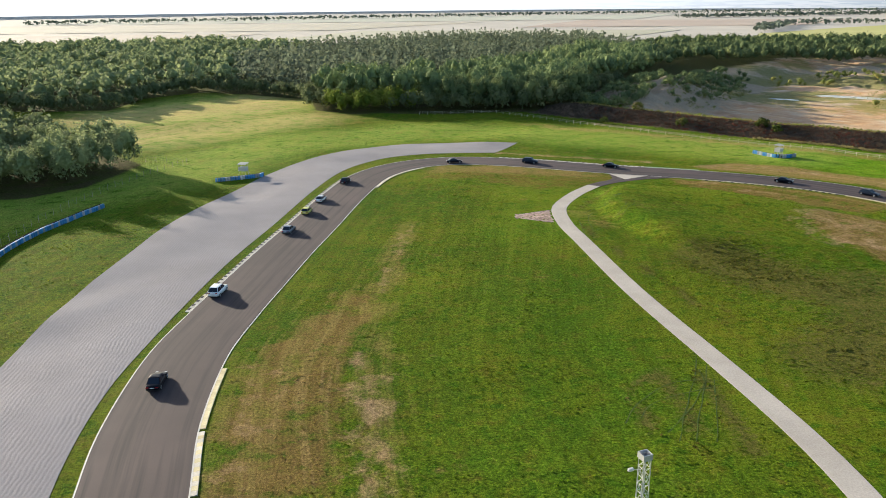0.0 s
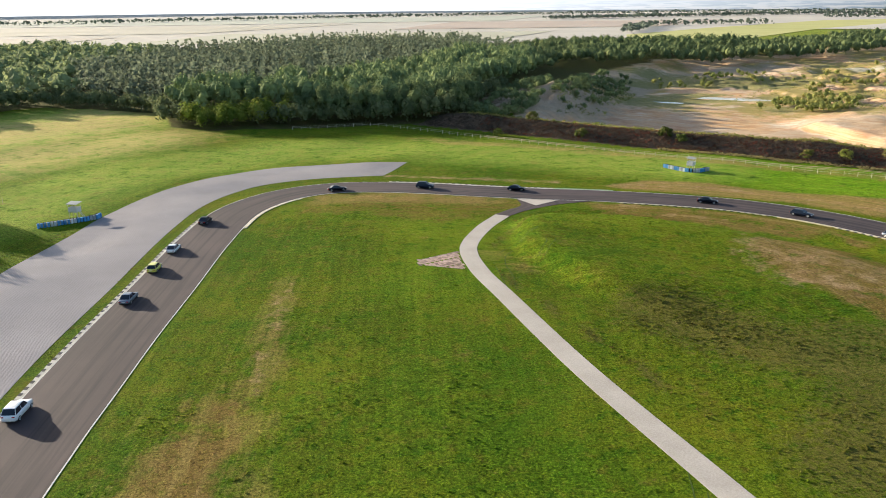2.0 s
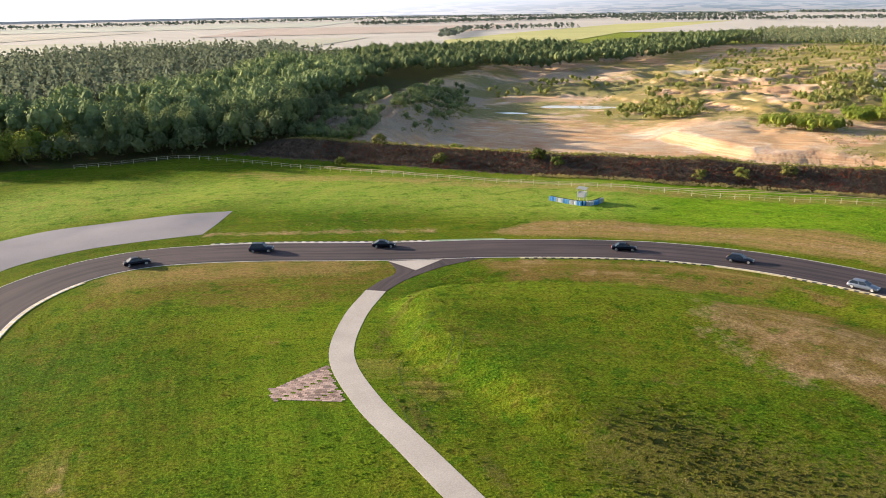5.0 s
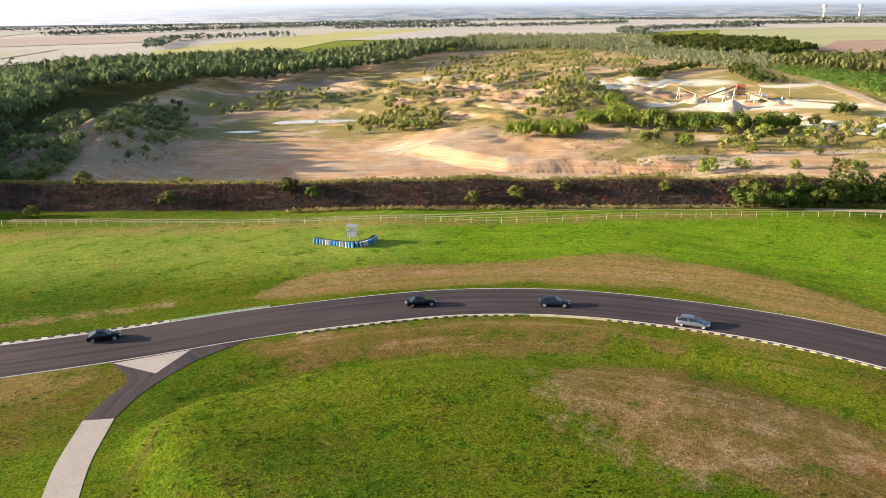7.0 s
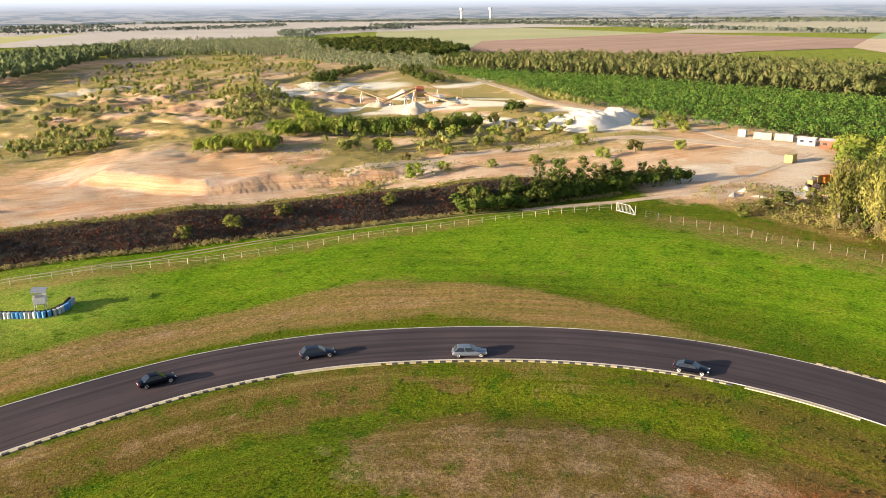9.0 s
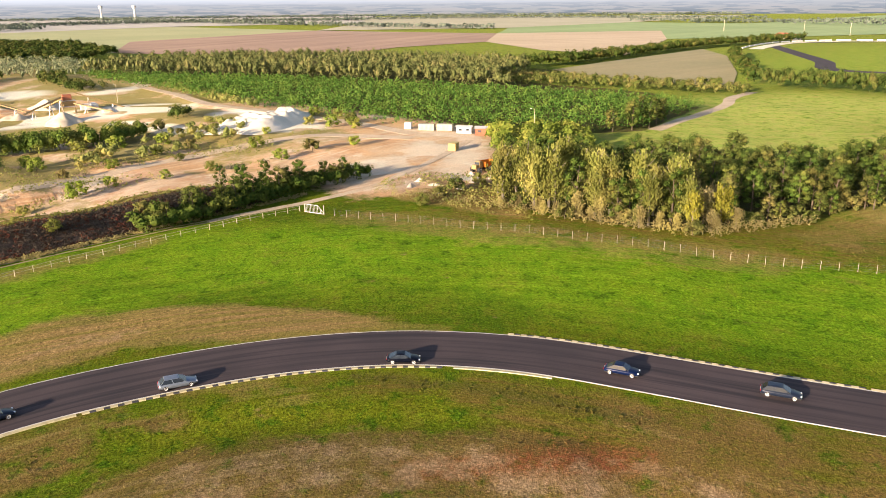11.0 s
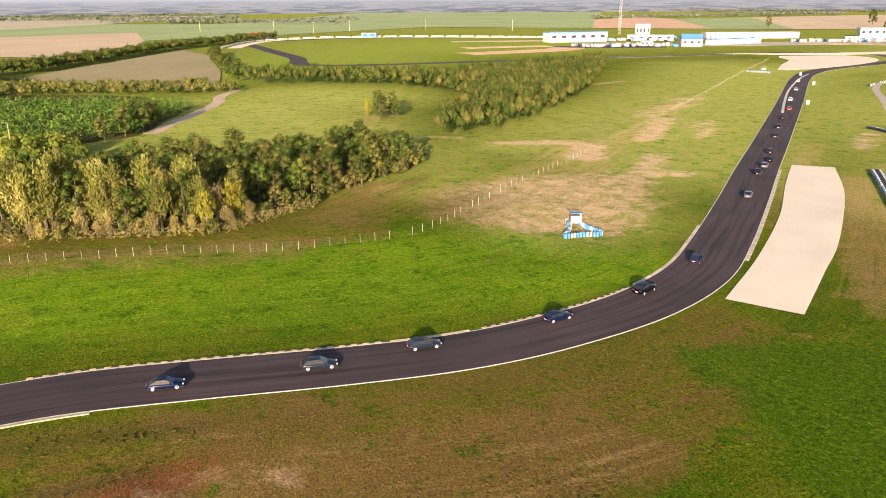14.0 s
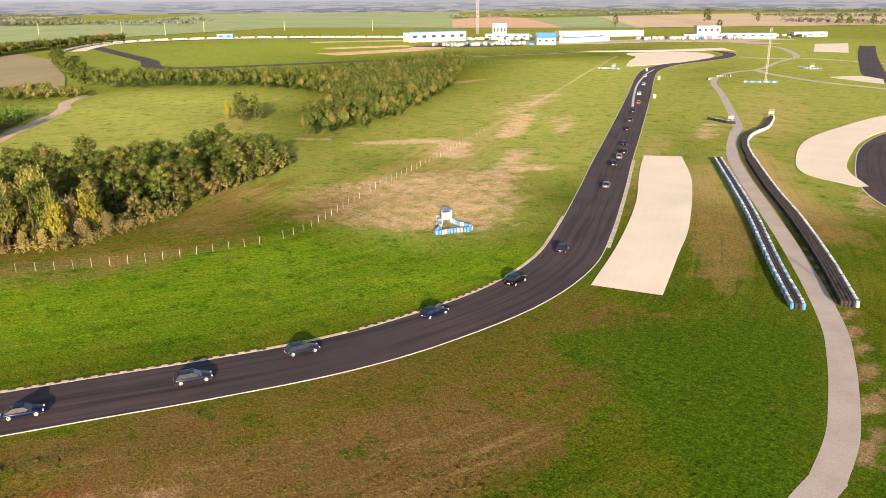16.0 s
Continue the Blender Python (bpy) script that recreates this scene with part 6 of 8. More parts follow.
for high in (1.7, 1.25):
    bm = bmesh.new()
    wide = 0.085 if high > 1.5 else 0.13
    box(bm, 0, 0, -0.3, wide, wide, high + 0.3, bevel=0.015, taper=0.85)
    POST_MESH[high] = bpy.data.meshes.new("post")
    bm.to_mesh(POST_MESH[high])
    bm.free()
    POST_MESH[high].materials.append(POST if high > 1.5 else PALE_RAIL)


def fence(points, spacing, high, wires, label, rail=False):
    line = curve_through(points, spacing)
    z = relief(line[:, 0], line[:, 1])
    ob = thing("fence", label, "fence")
    o = Vector((line[0][0], line[0][1], z[0]))
    ob.location = o
    for (x, y), h in zip(line, z):
        post = new("post", POST_MESH[high])
        post.parent = ob
        post.location = Vector((x, y, h)) - o
        post.rotation_euler = (radians(random.uniform(-2, 2)), radians(random.uniform(-2, 2)), random.random())
    for k in range(wires):
        f = high * (0.95 - (0.45 if rail else 0.8) * k / max(1, wires - 1))
        bm = bmesh.new()
        r = 0.028 if rail else 0.006
        for a, b, ha, hb in zip(line[:-1], line[1:], z[:-1], z[1:]):
            rod(bm, Vector((*a, ha + f)) - o, Vector((*b, hb + f)) - o, r, 3)
        part("rail" if rail else "wire", bm, PALE_RAIL if rail else WIRE, ob)
    return ob


fence([(2, 290), (28, 289.5), (46, 272), (70, 246), (92, 224.5), (112.5, 205.8), (126.8, 188.5), (143.9, 174.2), (159.8, 158.6), (179, 137)], 3.3, 1.25, 2, "pale concrete post and rail fence along the quarry bank", True)
fence([(174.6, 129.6), (164.3, 106.8), (155.4, 88), (145.8, 70.8), (136.9, 54.6), (132.0, 41)], 3.1, 1.7, 4, "concrete post and wire fence before the wood")
fence([(131.3, 36.5), (134.4, 26.4), (146, 0.7), (158, -32), (175, -73), (198, -132), (225, -197), (258, -274), (307, -393)], 3.3, 1.7, 4, "concrete post and wire fence running to the paddock")
fence([(385, -215), (354.8, -277.8), (331.4, -331.6), (309, -398)], 4.4, 1.7, 3, "thin wire fence on the far meadow")
fence([(-73, 128), (-73, 155), (-69.5, 177), (-64, 199), (-60, 206), (-72, 209)], 3.5, 1.7, 4, "grey wire fence in front of the wood")


def trackside_cabinet(x, y):
    """A white cabinet on a short plinth beside the far straight."""
    x, y = x * PLAN, y * PLAN
    ob = thing("cabinet", "small white steel cabinet on the grass beside the track", "cabinet", "cabinets of the straight", pose(x, y, height_at(x, y), 0, 0, 28))
    bm = bmesh.new()
    box(bm, 0, 0, -0.2, 1.5, 1.1, 0.4, bevel=0.03)
    part("plinth", bm, CONCRETE, ob)
    bm = bmesh.new()
    box(bm, 0, 0, 0.2, 1.3, 0.9, 1.6, bevel=0.04)
    part("body", bm, WHITE_WALL, ob)
    bm = bmesh.new()
    box(bm, 0, 0, 1.8, 1.5, 1.1, 0.1, bevel=0.03)
    part("lid", bm, GREY_ROOF, ob)


for x, y in ((175.8, -191.3), (210.1, -264.1), (238.5, -306)):
    trackside_cabinet(x, y)


def gate():
    ob = thing("metal_gate", "white-painted tubular steel gate standing in the fence line", "gate", m=pose(178.3 * PLAN, 135.8 * PLAN, height_at(178 * PLAN, 135 * PLAN), 0, 0, -121))
    bm = bmesh.new()
    for a, b in (((0, 0, 0.15), (5.2, 0, 0.15)), ((0, 0, 2.0), (3.6, 0, 2.0)), ((3.6, 0, 2.0), (5.2, 0, 0.5)), ((0, 0, 0.15), (0, 0, 2.0)), ((5.2, 0, 0.15), (5.2, 0, 0.5))):
        rod(bm, a, b, 0.06, 6)
    part("gate_frame", bm, WHITE_WALL, ob)
    for i in range(1, 13):
        x = i * 0.4
        top = 2.0 if x < 3.6 else 2.0 - (x - 3.6) * 0.94
        bm = bmesh.new()
        rod(bm, (x, 0, 0.15), (x, 0, top), 0.035, 4)
        part("bar", bm, WHITE_WALL, ob)
    for x in (-0.12, 5.35):
        bm = bmesh.new()
        box(bm, x, 0, -0.3, 0.16, 0.16, 2.5, bevel=0.02)
        part("post", bm, POST, ob)


gate()

# ---- tyre walls ----
profile = []
for k in range(4):
    profile += [(0.27, 0.25 * k), (0.335, 0.25 * k + 0.12)]
profile += [(0.27, 1.0), (0.13, 0.93)]
TYRE_STACK = mesh_of("tyre_stack", *lathe(profile, 6), TYRE)
drum_profile = [(0.28, 0.0), (0.30, 0.06), (0.30, 0.46), (0.315, 0.5), (0.30, 0.54), (0.30, 0.98), (0.26, 1.03)]
DRUMS = {m.name: mesh_of("drum", *lathe(drum_profile, 7), m) for m in (DRUM_BLUE, DRUM_WHITE)}


def tyre_wall(points, rows, label, pattern, spacing=0.72, pitch=0.62):
    """A wall of plastic drums in front of stacked tyres. rows: d for drums, t for tyres, side by side."""
    line = curve_through(points, spacing)
    n, _ = side_of(line)
    z = relief(line[:, 0], line[:, 1])
    ob = thing("tyre_wall", label, "tyre wall", "tyre walls of the circuit")
    o = Vector((line[0][0], line[0][1], z[0]))
    ob.location = o
    for r, kind in enumerate(rows):
        shift = (r - (len(rows) - 1) / 2) * pitch
        for i in range(len(line)):
            q = line[i] + n[i] * (shift + random.uniform(-0.05, 0.05))
            if kind == "t" or pattern[i % len(pattern)] == "k":
                unit = new("tyre_stack", TYRE_STACK)
            else:
                unit = new("drum", DRUMS[(DRUM_BLUE if pattern[i % len(pattern)] == "b" else DRUM_WHITE).name])
            unit.parent = ob
            unit.location = Vector((q[0], q[1], z[i])) - o
            unit.rotation_euler = (0, 0, random.uniform(0, 6))
    return ob


tyre_wall([(101.9, -79.9), (88, -55), (74.6, -30.5), (61.4, -4.7), (52.6, 11.6)], "dttd", "long tyre wall with white and blue drums beside the path", "wwbwwwbbwwbb", 0.74, 0.58)
tyre_wall([(95.4, -85.2), (88.2, -71.3), (78.9, -53.8), (67.4, -33.4), (56, -11.4), (47.6, 6.2)], "ttttd", "long tyre wall with white drums beside the path", "wwwbwwww", 0.76, 0.58)
tyre_wall([(117.5, -163), (113.4, -149), (111, -138), (110.4, -126.3), (108, -114.9), (103, -101.2), (96.2, -87)], "tttd", "curving tyre wall with white drums beside the path", "wwwwwb", 0.76, 0.58)
tyre_wall([(-68, 105), (-70.4, 128), (-70.2, 138), (-68.9, 147), (-65.0, 159.5)], "dt", "tyre wall with blue and white drums before the wood", "bbwbbbw", 0.75)

# ---- marshal posts ----
def marshal_post(x, y, turn, label, roof_material=BLUE_ROOF, scale=1.0):
    x, y = x * PLAN, y * PLAN
    ob = thing("marshal_post", label, "marshal post", "marshal posts", pose(x, y, height_at(x, y), 0, 0, turn) @ Matrix.Diagonal((scale, scale, scale, 1)))
    for sx in (-0.9, 0.9):
        for sy in (-0.7, 0.7):
            bm = bmesh.new()
            rod(bm, (sx * 1.25, sy * 1.25, -0.2), (sx, sy, 1.3), 0.06, 5)
            part("leg", bm, STEEL, ob)
    bm = bmesh.new()
    box(bm, 0, 0, 1.3, 2.2, 1.8, 0.12, bevel=0.02)
    part("platform", bm, STEEL, ob)
    bm = bmesh.new()
    for a, b, c, d in ((0, -0.87, 2.1, 0.05), (0, 0.87, 2.1, 0.05), (-1.05, 0, 0.05, 1.7), (1.05, 0, 0.05, 1.7)):
        box(bm, a, b, 1.42, c, d, 0.95)
    part("parapet", bm, WHITE_WALL, ob)
    for sx in (-1.0, 1.0):
        for sy in (-0.82, 0.82):
            bm = bmesh.new()
            rod(bm, (sx, sy, 1.42), (sx, sy, 3.3), 0.035, 5)
            part("roof_post", bm, STEEL, ob)
    bm = bmesh.new()
    box(bm, 0, 0, 0, 2.7, 2.2, 0.09, m=pose(0, 0, 3.3, 6, 0, 0), bevel=0.02)
    part("roof", bm, roof_material, ob)
    bm = bmesh.new()
    for sx in (-0.28, 0.28):
        rod(bm, (1.1 + 1.3, sx, 0), (1.1, sx, 1.4), 0.035, 4)
    for k in range(5):
        f = (k + 0.5) / 5
        rod(bm, (1.1 + 1.3 * (1 - f), -0.28, 1.4 * f), (1.1 + 1.3 * (1 - f), 0.28, 1.4 * f), 0.025, 4)
    part("ladder", bm, STEEL, ob)
    return ob


marshal_post(96.4, 201.6, 40, "small marshal tower with a pale roof behind tyres", GREY_ROOF)
tyre_wall([(91.9, 206.2), (93.2, 202.5), (94.6, 198.6), (97.2, 198.4), (99.8, 199.6)], "dt", "angled tyre wall with blue and white drums", "bbbwww", 0.68)
marshal_post(-42.2, 190.5, -20, "small marshal tower with a pale roof behind tyres", GREY_ROOF)
tyre_wall([(-47.3, 183.8), (-44.5, 184.8), (-41.2, 186.2), (-38.2, 188.0), (-37.6, 189.5)], "dt", "angled tyre wall with blue and white drums", "bbbbww", 0.68)
marshal_post(117.0, 9.5, 50, "small white marshal tower with a blue roof")
tyre_wall([(120.3, 8.3), (115.5, 13.0), (113.6, 16.2), (112.0, 13.0), (110.2, 10.2), (114.5, 8.8), (118.8, 7.2)], "d", "three-sided tyre wall with blue and white drums", "wwbbbwwbbb", 0.68)
marshal_post(126, -148, 30, "small white marshal hut beside the path", GREY_ROOF, 0.8)
tyre_wall([(133.2, -147), (129.2, -145), (125, -142.5), (122.5, -143)], "td", "short tyre wall with white and blue drums", "wwbbb", 0.68)
marshal_post(119.5, -168, 10, "small white marshal hut at the end of the tyre wall", WHITE_WALL, 0.85)
marshal_post(263, -311, 60, "far white marshal hut beside the bend", GREY_ROOF)
tyre_wall([(269, -304), (262, -307), (256, -306)], "dd", "short far tyre wall with white and blue drums", "wwb", 0.8)
marshal_post(170, -378, 20, "far white marshal hut on the grass", GREY_ROOF)
tyre_wall([(178, -380), (171, -374), (165, -378)], "dd", "short far tyre wall with white and blue drums", "wwb", 0.8)
tyre_wall([(189.4, -277), (190.6, -280.4), (190.8, -284)], "dt", "short tyre wall where the paths meet", "wk", 0.8)
tyre_wall([(193, -296), (191.3, -300), (188.6, -303)], "dt", "short tyre wall where the paths meet", "wk", 0.8)
tyre_wall([(171, -277), (165, -281), (158, -286)], "dd", "tyre wall with white and blue drums below the mast", "wwbbb", 0.8)


def lattice_mast(x, y, high, wide, label, head=True):
    x, y = x * PLAN, y * PLAN
    ob = thing("lattice_mast", label, "mast", m=pose(x, y, height_at(x, y), 0, 0, 20))
    h = wide / 2
    corners = [(h, h), (-h, h), (-h, -h), (h, -h)]
    for cx, cy in corners:
        bm = bmesh.new()
        rod(bm, (cx, cy, -0.5), (cx, cy, high), 0.06 * wide, 5)
        part("leg", bm, STEEL, ob)
    bays = int(high / (wide * 1.1))
    for k, (a, b) in enumerate(zip(corners, corners[1:] + corners[:1])):
        bm = bmesh.new()
        for i in range(bays):
            z0, z1 = high * i / bays, high * (i + 1) / bays
            p, q = (a, b) if i % 2 else (b, a)
            rod(bm, (*p, z0), (*q, z1), 0.035 * wide, 4)
            rod(bm, (*a, z1), (*b, z1), 0.03 * wide, 4)
        part("bracing", bm, STEEL, ob)
    if head:
        bm = bmesh.new()
        for sx, sy, lx, ly in ((0, h, wide * 1.25, 0.05), (0, -h, wide * 1.25, 0.05), (h, 0, 0.05, wide * 1.25), (-h, 0, 0.05, wide * 1.25)):
            box(bm, sx * 1.2, sy * 1.2, high, lx, ly, wide * 0.75)
        box(bm, 0, 0, high, wide * 1.2, wide * 1.2, 0.05)
        part("head_box", bm, STEEL, ob, "open grey steel box at the mast's head")
        bm = bmesh.new()
        rod(bm, (-h, 0, high - 0.8), (-h - 0.6, 0.1, high - 0.7), 0.04, 5)
        part("bracket", bm, STEEL, ob)
        bm = bmesh.new()
        box(bm, -h - 0.75, 0.1, high - 0.78, 0.42, 0.22, 0.22, bevel=0.04)
        part("camera_housing", bm, WHITE_WALL, ob, "small white camera housing on a bracket")
    return ob


lattice_mast(13.25, 39.8, 17.0, 0.58, "slim galvanised lattice mast standing in the infield grass")
lattice_mast(162.5, -282, 30.0, 0.9, "tall slim lattice mast beside the service path", False)
lattice_mast(640, -650, 52.0, 2.6, "tall red and white lattice tower behind the paddock", False)

# ---- cars ----
def loft(rings, material, name):
    n = len(rings[0])
    vs = [p for ring in rings for p in ring]
    fs = [(i * n + k, i * n + (k + 1) % n, (i + 1) * n + (k + 1) % n, (i + 1) * n + k) for i in range(len(rings) - 1) for k in range(n)]
    fs += [tuple(range(n))[::-1], tuple(range((len(rings) - 1) * n, len(rings) * n))]
    return mesh_of(name, vs, fs, material, True)


# style: length, width, height, belt, bonnet height, cabin base from and to, roof from and to
STYLES = {"sedan": (4.75, 1.82, 1.42, 0.88, 0.80, -1.75, 1.05, -1.0, 0.22), "coupe": (4.6, 1.85, 1.37, 0.86, 0.78, -1.95, 1.0, -0.95, 0.15),
          "wagon": (4.8, 1.83, 1.42, 0.89, 0.78, -2.2, 1.05, -1.65, 0.1), "suv": (4.7, 1.92, 1.68, 1.05, 0.98, -2.15, 1.0, -1.7, 0.3), "hatchback": (4.2, 1.78, 1.47, 0.92, 0.84, -1.95, 0.95, -1.45, 0.25)}
TYRE_WHEEL = mesh_of("wheel", *lathe([(0.2, -0.11), (0.30, -0.115), (0.325, -0.09), (0.33, 0.0), (0.325, 0.09), (0.30, 0.115), (0.2, 0.11)], 14), TYRE, True)
RIM_MESH = mesh_of("rim", *lathe([(0.21, 0.06), (0.215, 0.115), (0.19, 0.118), (0.12, 0.10), (0.05, 0.112)], 12), RIM)
PLATE = surface("number_plate", (0.7, 0.7, 0.68), (0.78, 0.78, 0.76), 1.0, 5.0, 0.4, grain=0.05)


def car(style, body_paint, label, x, y, heading):
    x, y = x * PLAN, y * PLAN
    length, width, high, belt, bonnet, c0, c1, r0, r1 = STYLES[style]
    ob = thing("car", label, "car", "cars driving in a line", pose(x, y, 0.055, 0, 0, heading))
    half, w = length / 2, width / 2
    tail = belt if style in ("wagon", "suv", "hatchback") else belt - 0.03

    def ring(x, low, top, k):
        a = w * k
        return [(x, -a * 0.86, low), (x, -a * 0.98, low + 0.16), (x, -a, low + (top - low) * 0.55), (x, -a * 0.93, top - 0.05), (x, -a * 0.8, top), (x, a * 0.8, top), (x, a * 0.93, top - 0.05), (x, a, low + (top - low) * 0.55), (x, a * 0.98, low + 0.16), (x, a * 0.86, low)]
    rings = [ring(-half, 0.42, tail - 0.22, 0.80), ring(-half + 0.08, 0.32, tail - 0.06, 0.90), ring(-half + 0.4, 0.26, tail, 0.98), ring(-0.6, 0.22, belt, 1.0), ring(c1 - 0.1, 0.22, belt - 0.01, 1.0),
             ring(c1 + 0.5, 0.24, bonnet + 0.02, 0.98), ring(half - 0.35, 0.26, bonnet - 0.10, 0.93), ring(half - 0.08, 0.30, bonnet - 0.20, 0.84), ring(half, 0.38, bonnet - 0.32, 0.72)]
    part("body", loft(rings, body_paint, "body"), None, ob)
    wb, wr = w * 0.92, w * 0.74
    b4 = [(c0, wb, belt - 0.03), (c1, wb * 0.96, belt - 0.03), (c1, -wb * 0.96, belt - 0.03), (c0, -wb, belt - 0.03)]
    m4 = [(r0 + 0.03, wr, high - 0.03), (r1 + 0.03, wr, high - 0.03), (r1 + 0.03, -wr, high - 0.03), (r0 + 0.03, -wr, high - 0.03)]
    t4 = [(r0 + 0.06, wr * 0.90, high + 0.005), (r1 - 0.08, wr * 0.90, high + 0.005), (r1 - 0.08, -wr * 0.90, high + 0.005), (r0 + 0.06, -wr * 0.90, high + 0.005)]
    u4 = [(r0 * 0.7 + r1 * 0.3, wr * 0.5, high + 0.035), (r0 * 0.3 + r1 * 0.7, wr * 0.5, high + 0.035), (r0 * 0.3 + r1 * 0.7, -wr * 0.5, high + 0.035), (r0 * 0.7 + r1 * 0.3, -wr * 0.5, high + 0.035)]
    fs = [(i + 4 * k, (i + 1) % 4 + 4 * k, (i + 1) % 4 + 4 * k + 4, i + 4 * k + 4) for k in range(3) for i in range(4)] + [(12, 13, 14, 15)]
    t4 = t4 + u4
    part("cabin", mesh_of("cabin", b4 + m4 + t4, [f[::-1] for f in fs], body_paint), None, ob)

    def pane(name, a, b, c, d, out):
        q = [Vector(p) for p in (a, b, c, d)]
        mid = sum(q, Vector()) / 4
        q = [mid + (p - mid) * 0.93 + Vector(out) * 0.012 for p in q]
        f = (0, 1, 2, 3)
        if (q[1] - q[0]).cross(q[2] - q[0]).dot(Vector(out)) < 0:
            f = f[::-1]
        part(name, mesh_of(name, q, [f], CAR_GLASS), None, ob)
    up = 0.5
    pane("windscreen", b4[1], b4[2], m4[2], m4[1], (0.8, 0, up))
    pane("rear_window", b4[0], b4[3], m4[3], m4[0], (-0.9, 0, up))
    for s in (0, 1):
        bs = (b4[0], b4[1], m4[1], m4[0]) if s == 0 else (b4[3], b4[2], m4[2], m4[3])
        bs = [Vector(p) for p in bs]
        out = (0, 1 if s == 0 else -1, 0.3)
        f = 0.5
        lo, hi = bs[0].lerp(bs[1], f), bs[3].lerp(bs[2], f)
        pane("side_window", bs[0], lo, hi, bs[3], out)
        pane("side_window", lo, bs[1], bs[2], hi, out)
    for sx in (-half + 0.85, half - 0.88):
        for sy in (-1, 1):
            wheel = part("wheel", TYRE_WHEEL, None, ob)
            wheel.location, wheel.rotation_euler = (sx, sy * (w - 0.1), 0.33), (radians(-90 * sy), 0, 0)
            part("rim", RIM_MESH, None, wheel)
    for sy in (-1, 1):
        bm = bmesh.new()
        box(bm, half - 0.17, sy * w * 0.62, bonnet - 0.27, 0.22, 0.36, 0.13, bevel=0.03)
        part("headlight", bm, LAMP_CLEAR, ob)
        bm = bmesh.new()
        box(bm, -half + 0.06, sy * w * 0.66, tail - 0.26, 0.14, 0.34, 0.15, bevel=0.03)
        part("tail_light", bm, LAMP_RED, ob)
        bm = bmesh.new()
        box(bm, c1 - 0.35, sy * (w + 0.08), belt + 0.02, 0.14, 0.2, 0.13, bevel=0.03)
        part("wing_mirror", bm, body_paint, ob)
    bm = bmesh.new()
    box(bm, -half - 0.002, 0, 0.56, 0.03, 0.5, 0.11)
    part("number_plate", bm, PLATE, ob)
    bm = bmesh.new()
    box(bm, 0, 0, 0.2, length * 0.94, width * 0.86, 0.16)
    part("underbody", bm, BLACK_TRIM, ob)
    return ob


BLACK_PAINT = paint("black_car_paint", (0.002, 0.003, 0.008), 0.28, 0.0, 0.12, 0.10)
NAVY_PAINT = paint("navy_car_paint", (0.003, 0.009, 0.040), 0.28, 0.0, 0.12, 0.10)
SILVER_PAINT = paint("silver_car_paint", (0.16, 0.19, 0.24), 0.32, 0.4, 0.3, 0.3)
GREY_PAINT = paint("grey_car_paint", (0.012, 0.018, 0.034), 0.28, 0.1, 0.18, 0.15)
WHITE_PAINT = paint("white_car_paint", (0.74, 0.75, 0.76), 0.3, 0.0, 0.5)
YELLOW_PAINT = paint("yellow_car_paint", (0.62, 0.58, 0.08), 0.3, 0.0, 0.5)
RED_PAINT = paint("red_car_paint", (0.42, 0.03, 0.02), 0.3, 0.0, 0.5)
CARS = [("sedan", BLACK_PAINT, "black", -29.4, 80), ("suv", WHITE_PAINT, "white", -29.2, 108.2), ("sedan", SILVER_PAINT, "silver", -23.6, 139.6), ("hatchback", YELLOW_PAINT, "pale yellow", -21.9, 152.6), ("coupe", WHITE_PAINT, "white", -20.2, 162.5),
        ("sedan", BLACK_PAINT, "black", -16.4, 179.5), ("sedan", BLACK_PAINT, "black", 10.2, 200.2), ("suv", GREY_PAINT, "grey", 29.7, 198.2), ("coupe", BLACK_PAINT, "black", 49, 191.2),
        ("sedan", BLACK_PAINT, "black", 84, 171.4), ("wagon", GREY_PAINT, "grey", 96.4, 158.2), ("wagon", SILVER_PAINT, "silver grey", 102.8, 141.3),
        ("coupe", BLACK_PAINT, "black", 107.2, 116.3), ("coupe", NAVY_PAINT, "dark blue", 102.4, 91.6), ("wagon", GREY_PAINT, "grey", 96, 76.2), ("wagon", GREY_PAINT, "dark grey", 92.6, 63.7),
        ("wagon", NAVY_PAINT, "dark blue", 88.3, 45), ("suv", BLACK_PAINT, "black", 87.4, 28), ("hatchback", NAVY_PAINT, "dark blue", 90.6, 10.5), ("sedan", SILVER_PAINT, "silver", 108.6, -35), ("sedan", BLACK_PAINT, "black", 119.5, -57.5), ("hatchback", SILVER_PAINT, "silver", 122.6, -66),
        ("sedan", BLACK_PAINT, "black", 125.2, -73.5), ("hatchback", BLACK_PAINT, "black", 131.4, -84.5), ("sedan", BLACK_PAINT, "black", 143.6, -109), ("sedan", BLACK_PAINT, "black", 152, -126), ("sedan", BLACK_PAINT, "black", 162, -147), ("hatchback", RED_PAINT, "red", 172, -170),
        ("suv", WHITE_PAINT, "white", 186, -197), ("sedan", WHITE_PAINT, "white", 203.6, -235), ("sedan", WHITE_PAINT, "white", 222, -272)]
for style, coat, tone, x, y in CARS:
    i = nearest_on_track(x, y)
    d = TRACK[min(i + 1, len(TRACK) - 1)] - TRACK[max(i - 1, 0)]
    car(style, coat, "%s %s driving on the dark asphalt track" % (tone, "estate car" if style == "wagon" else "off-road car" if style == "suv" else "hatchback car" if style == "hatchback" else "coupe" if style == "coupe" else "saloon car"), x, y, math.degrees(math.atan2(d[1], d[0])))


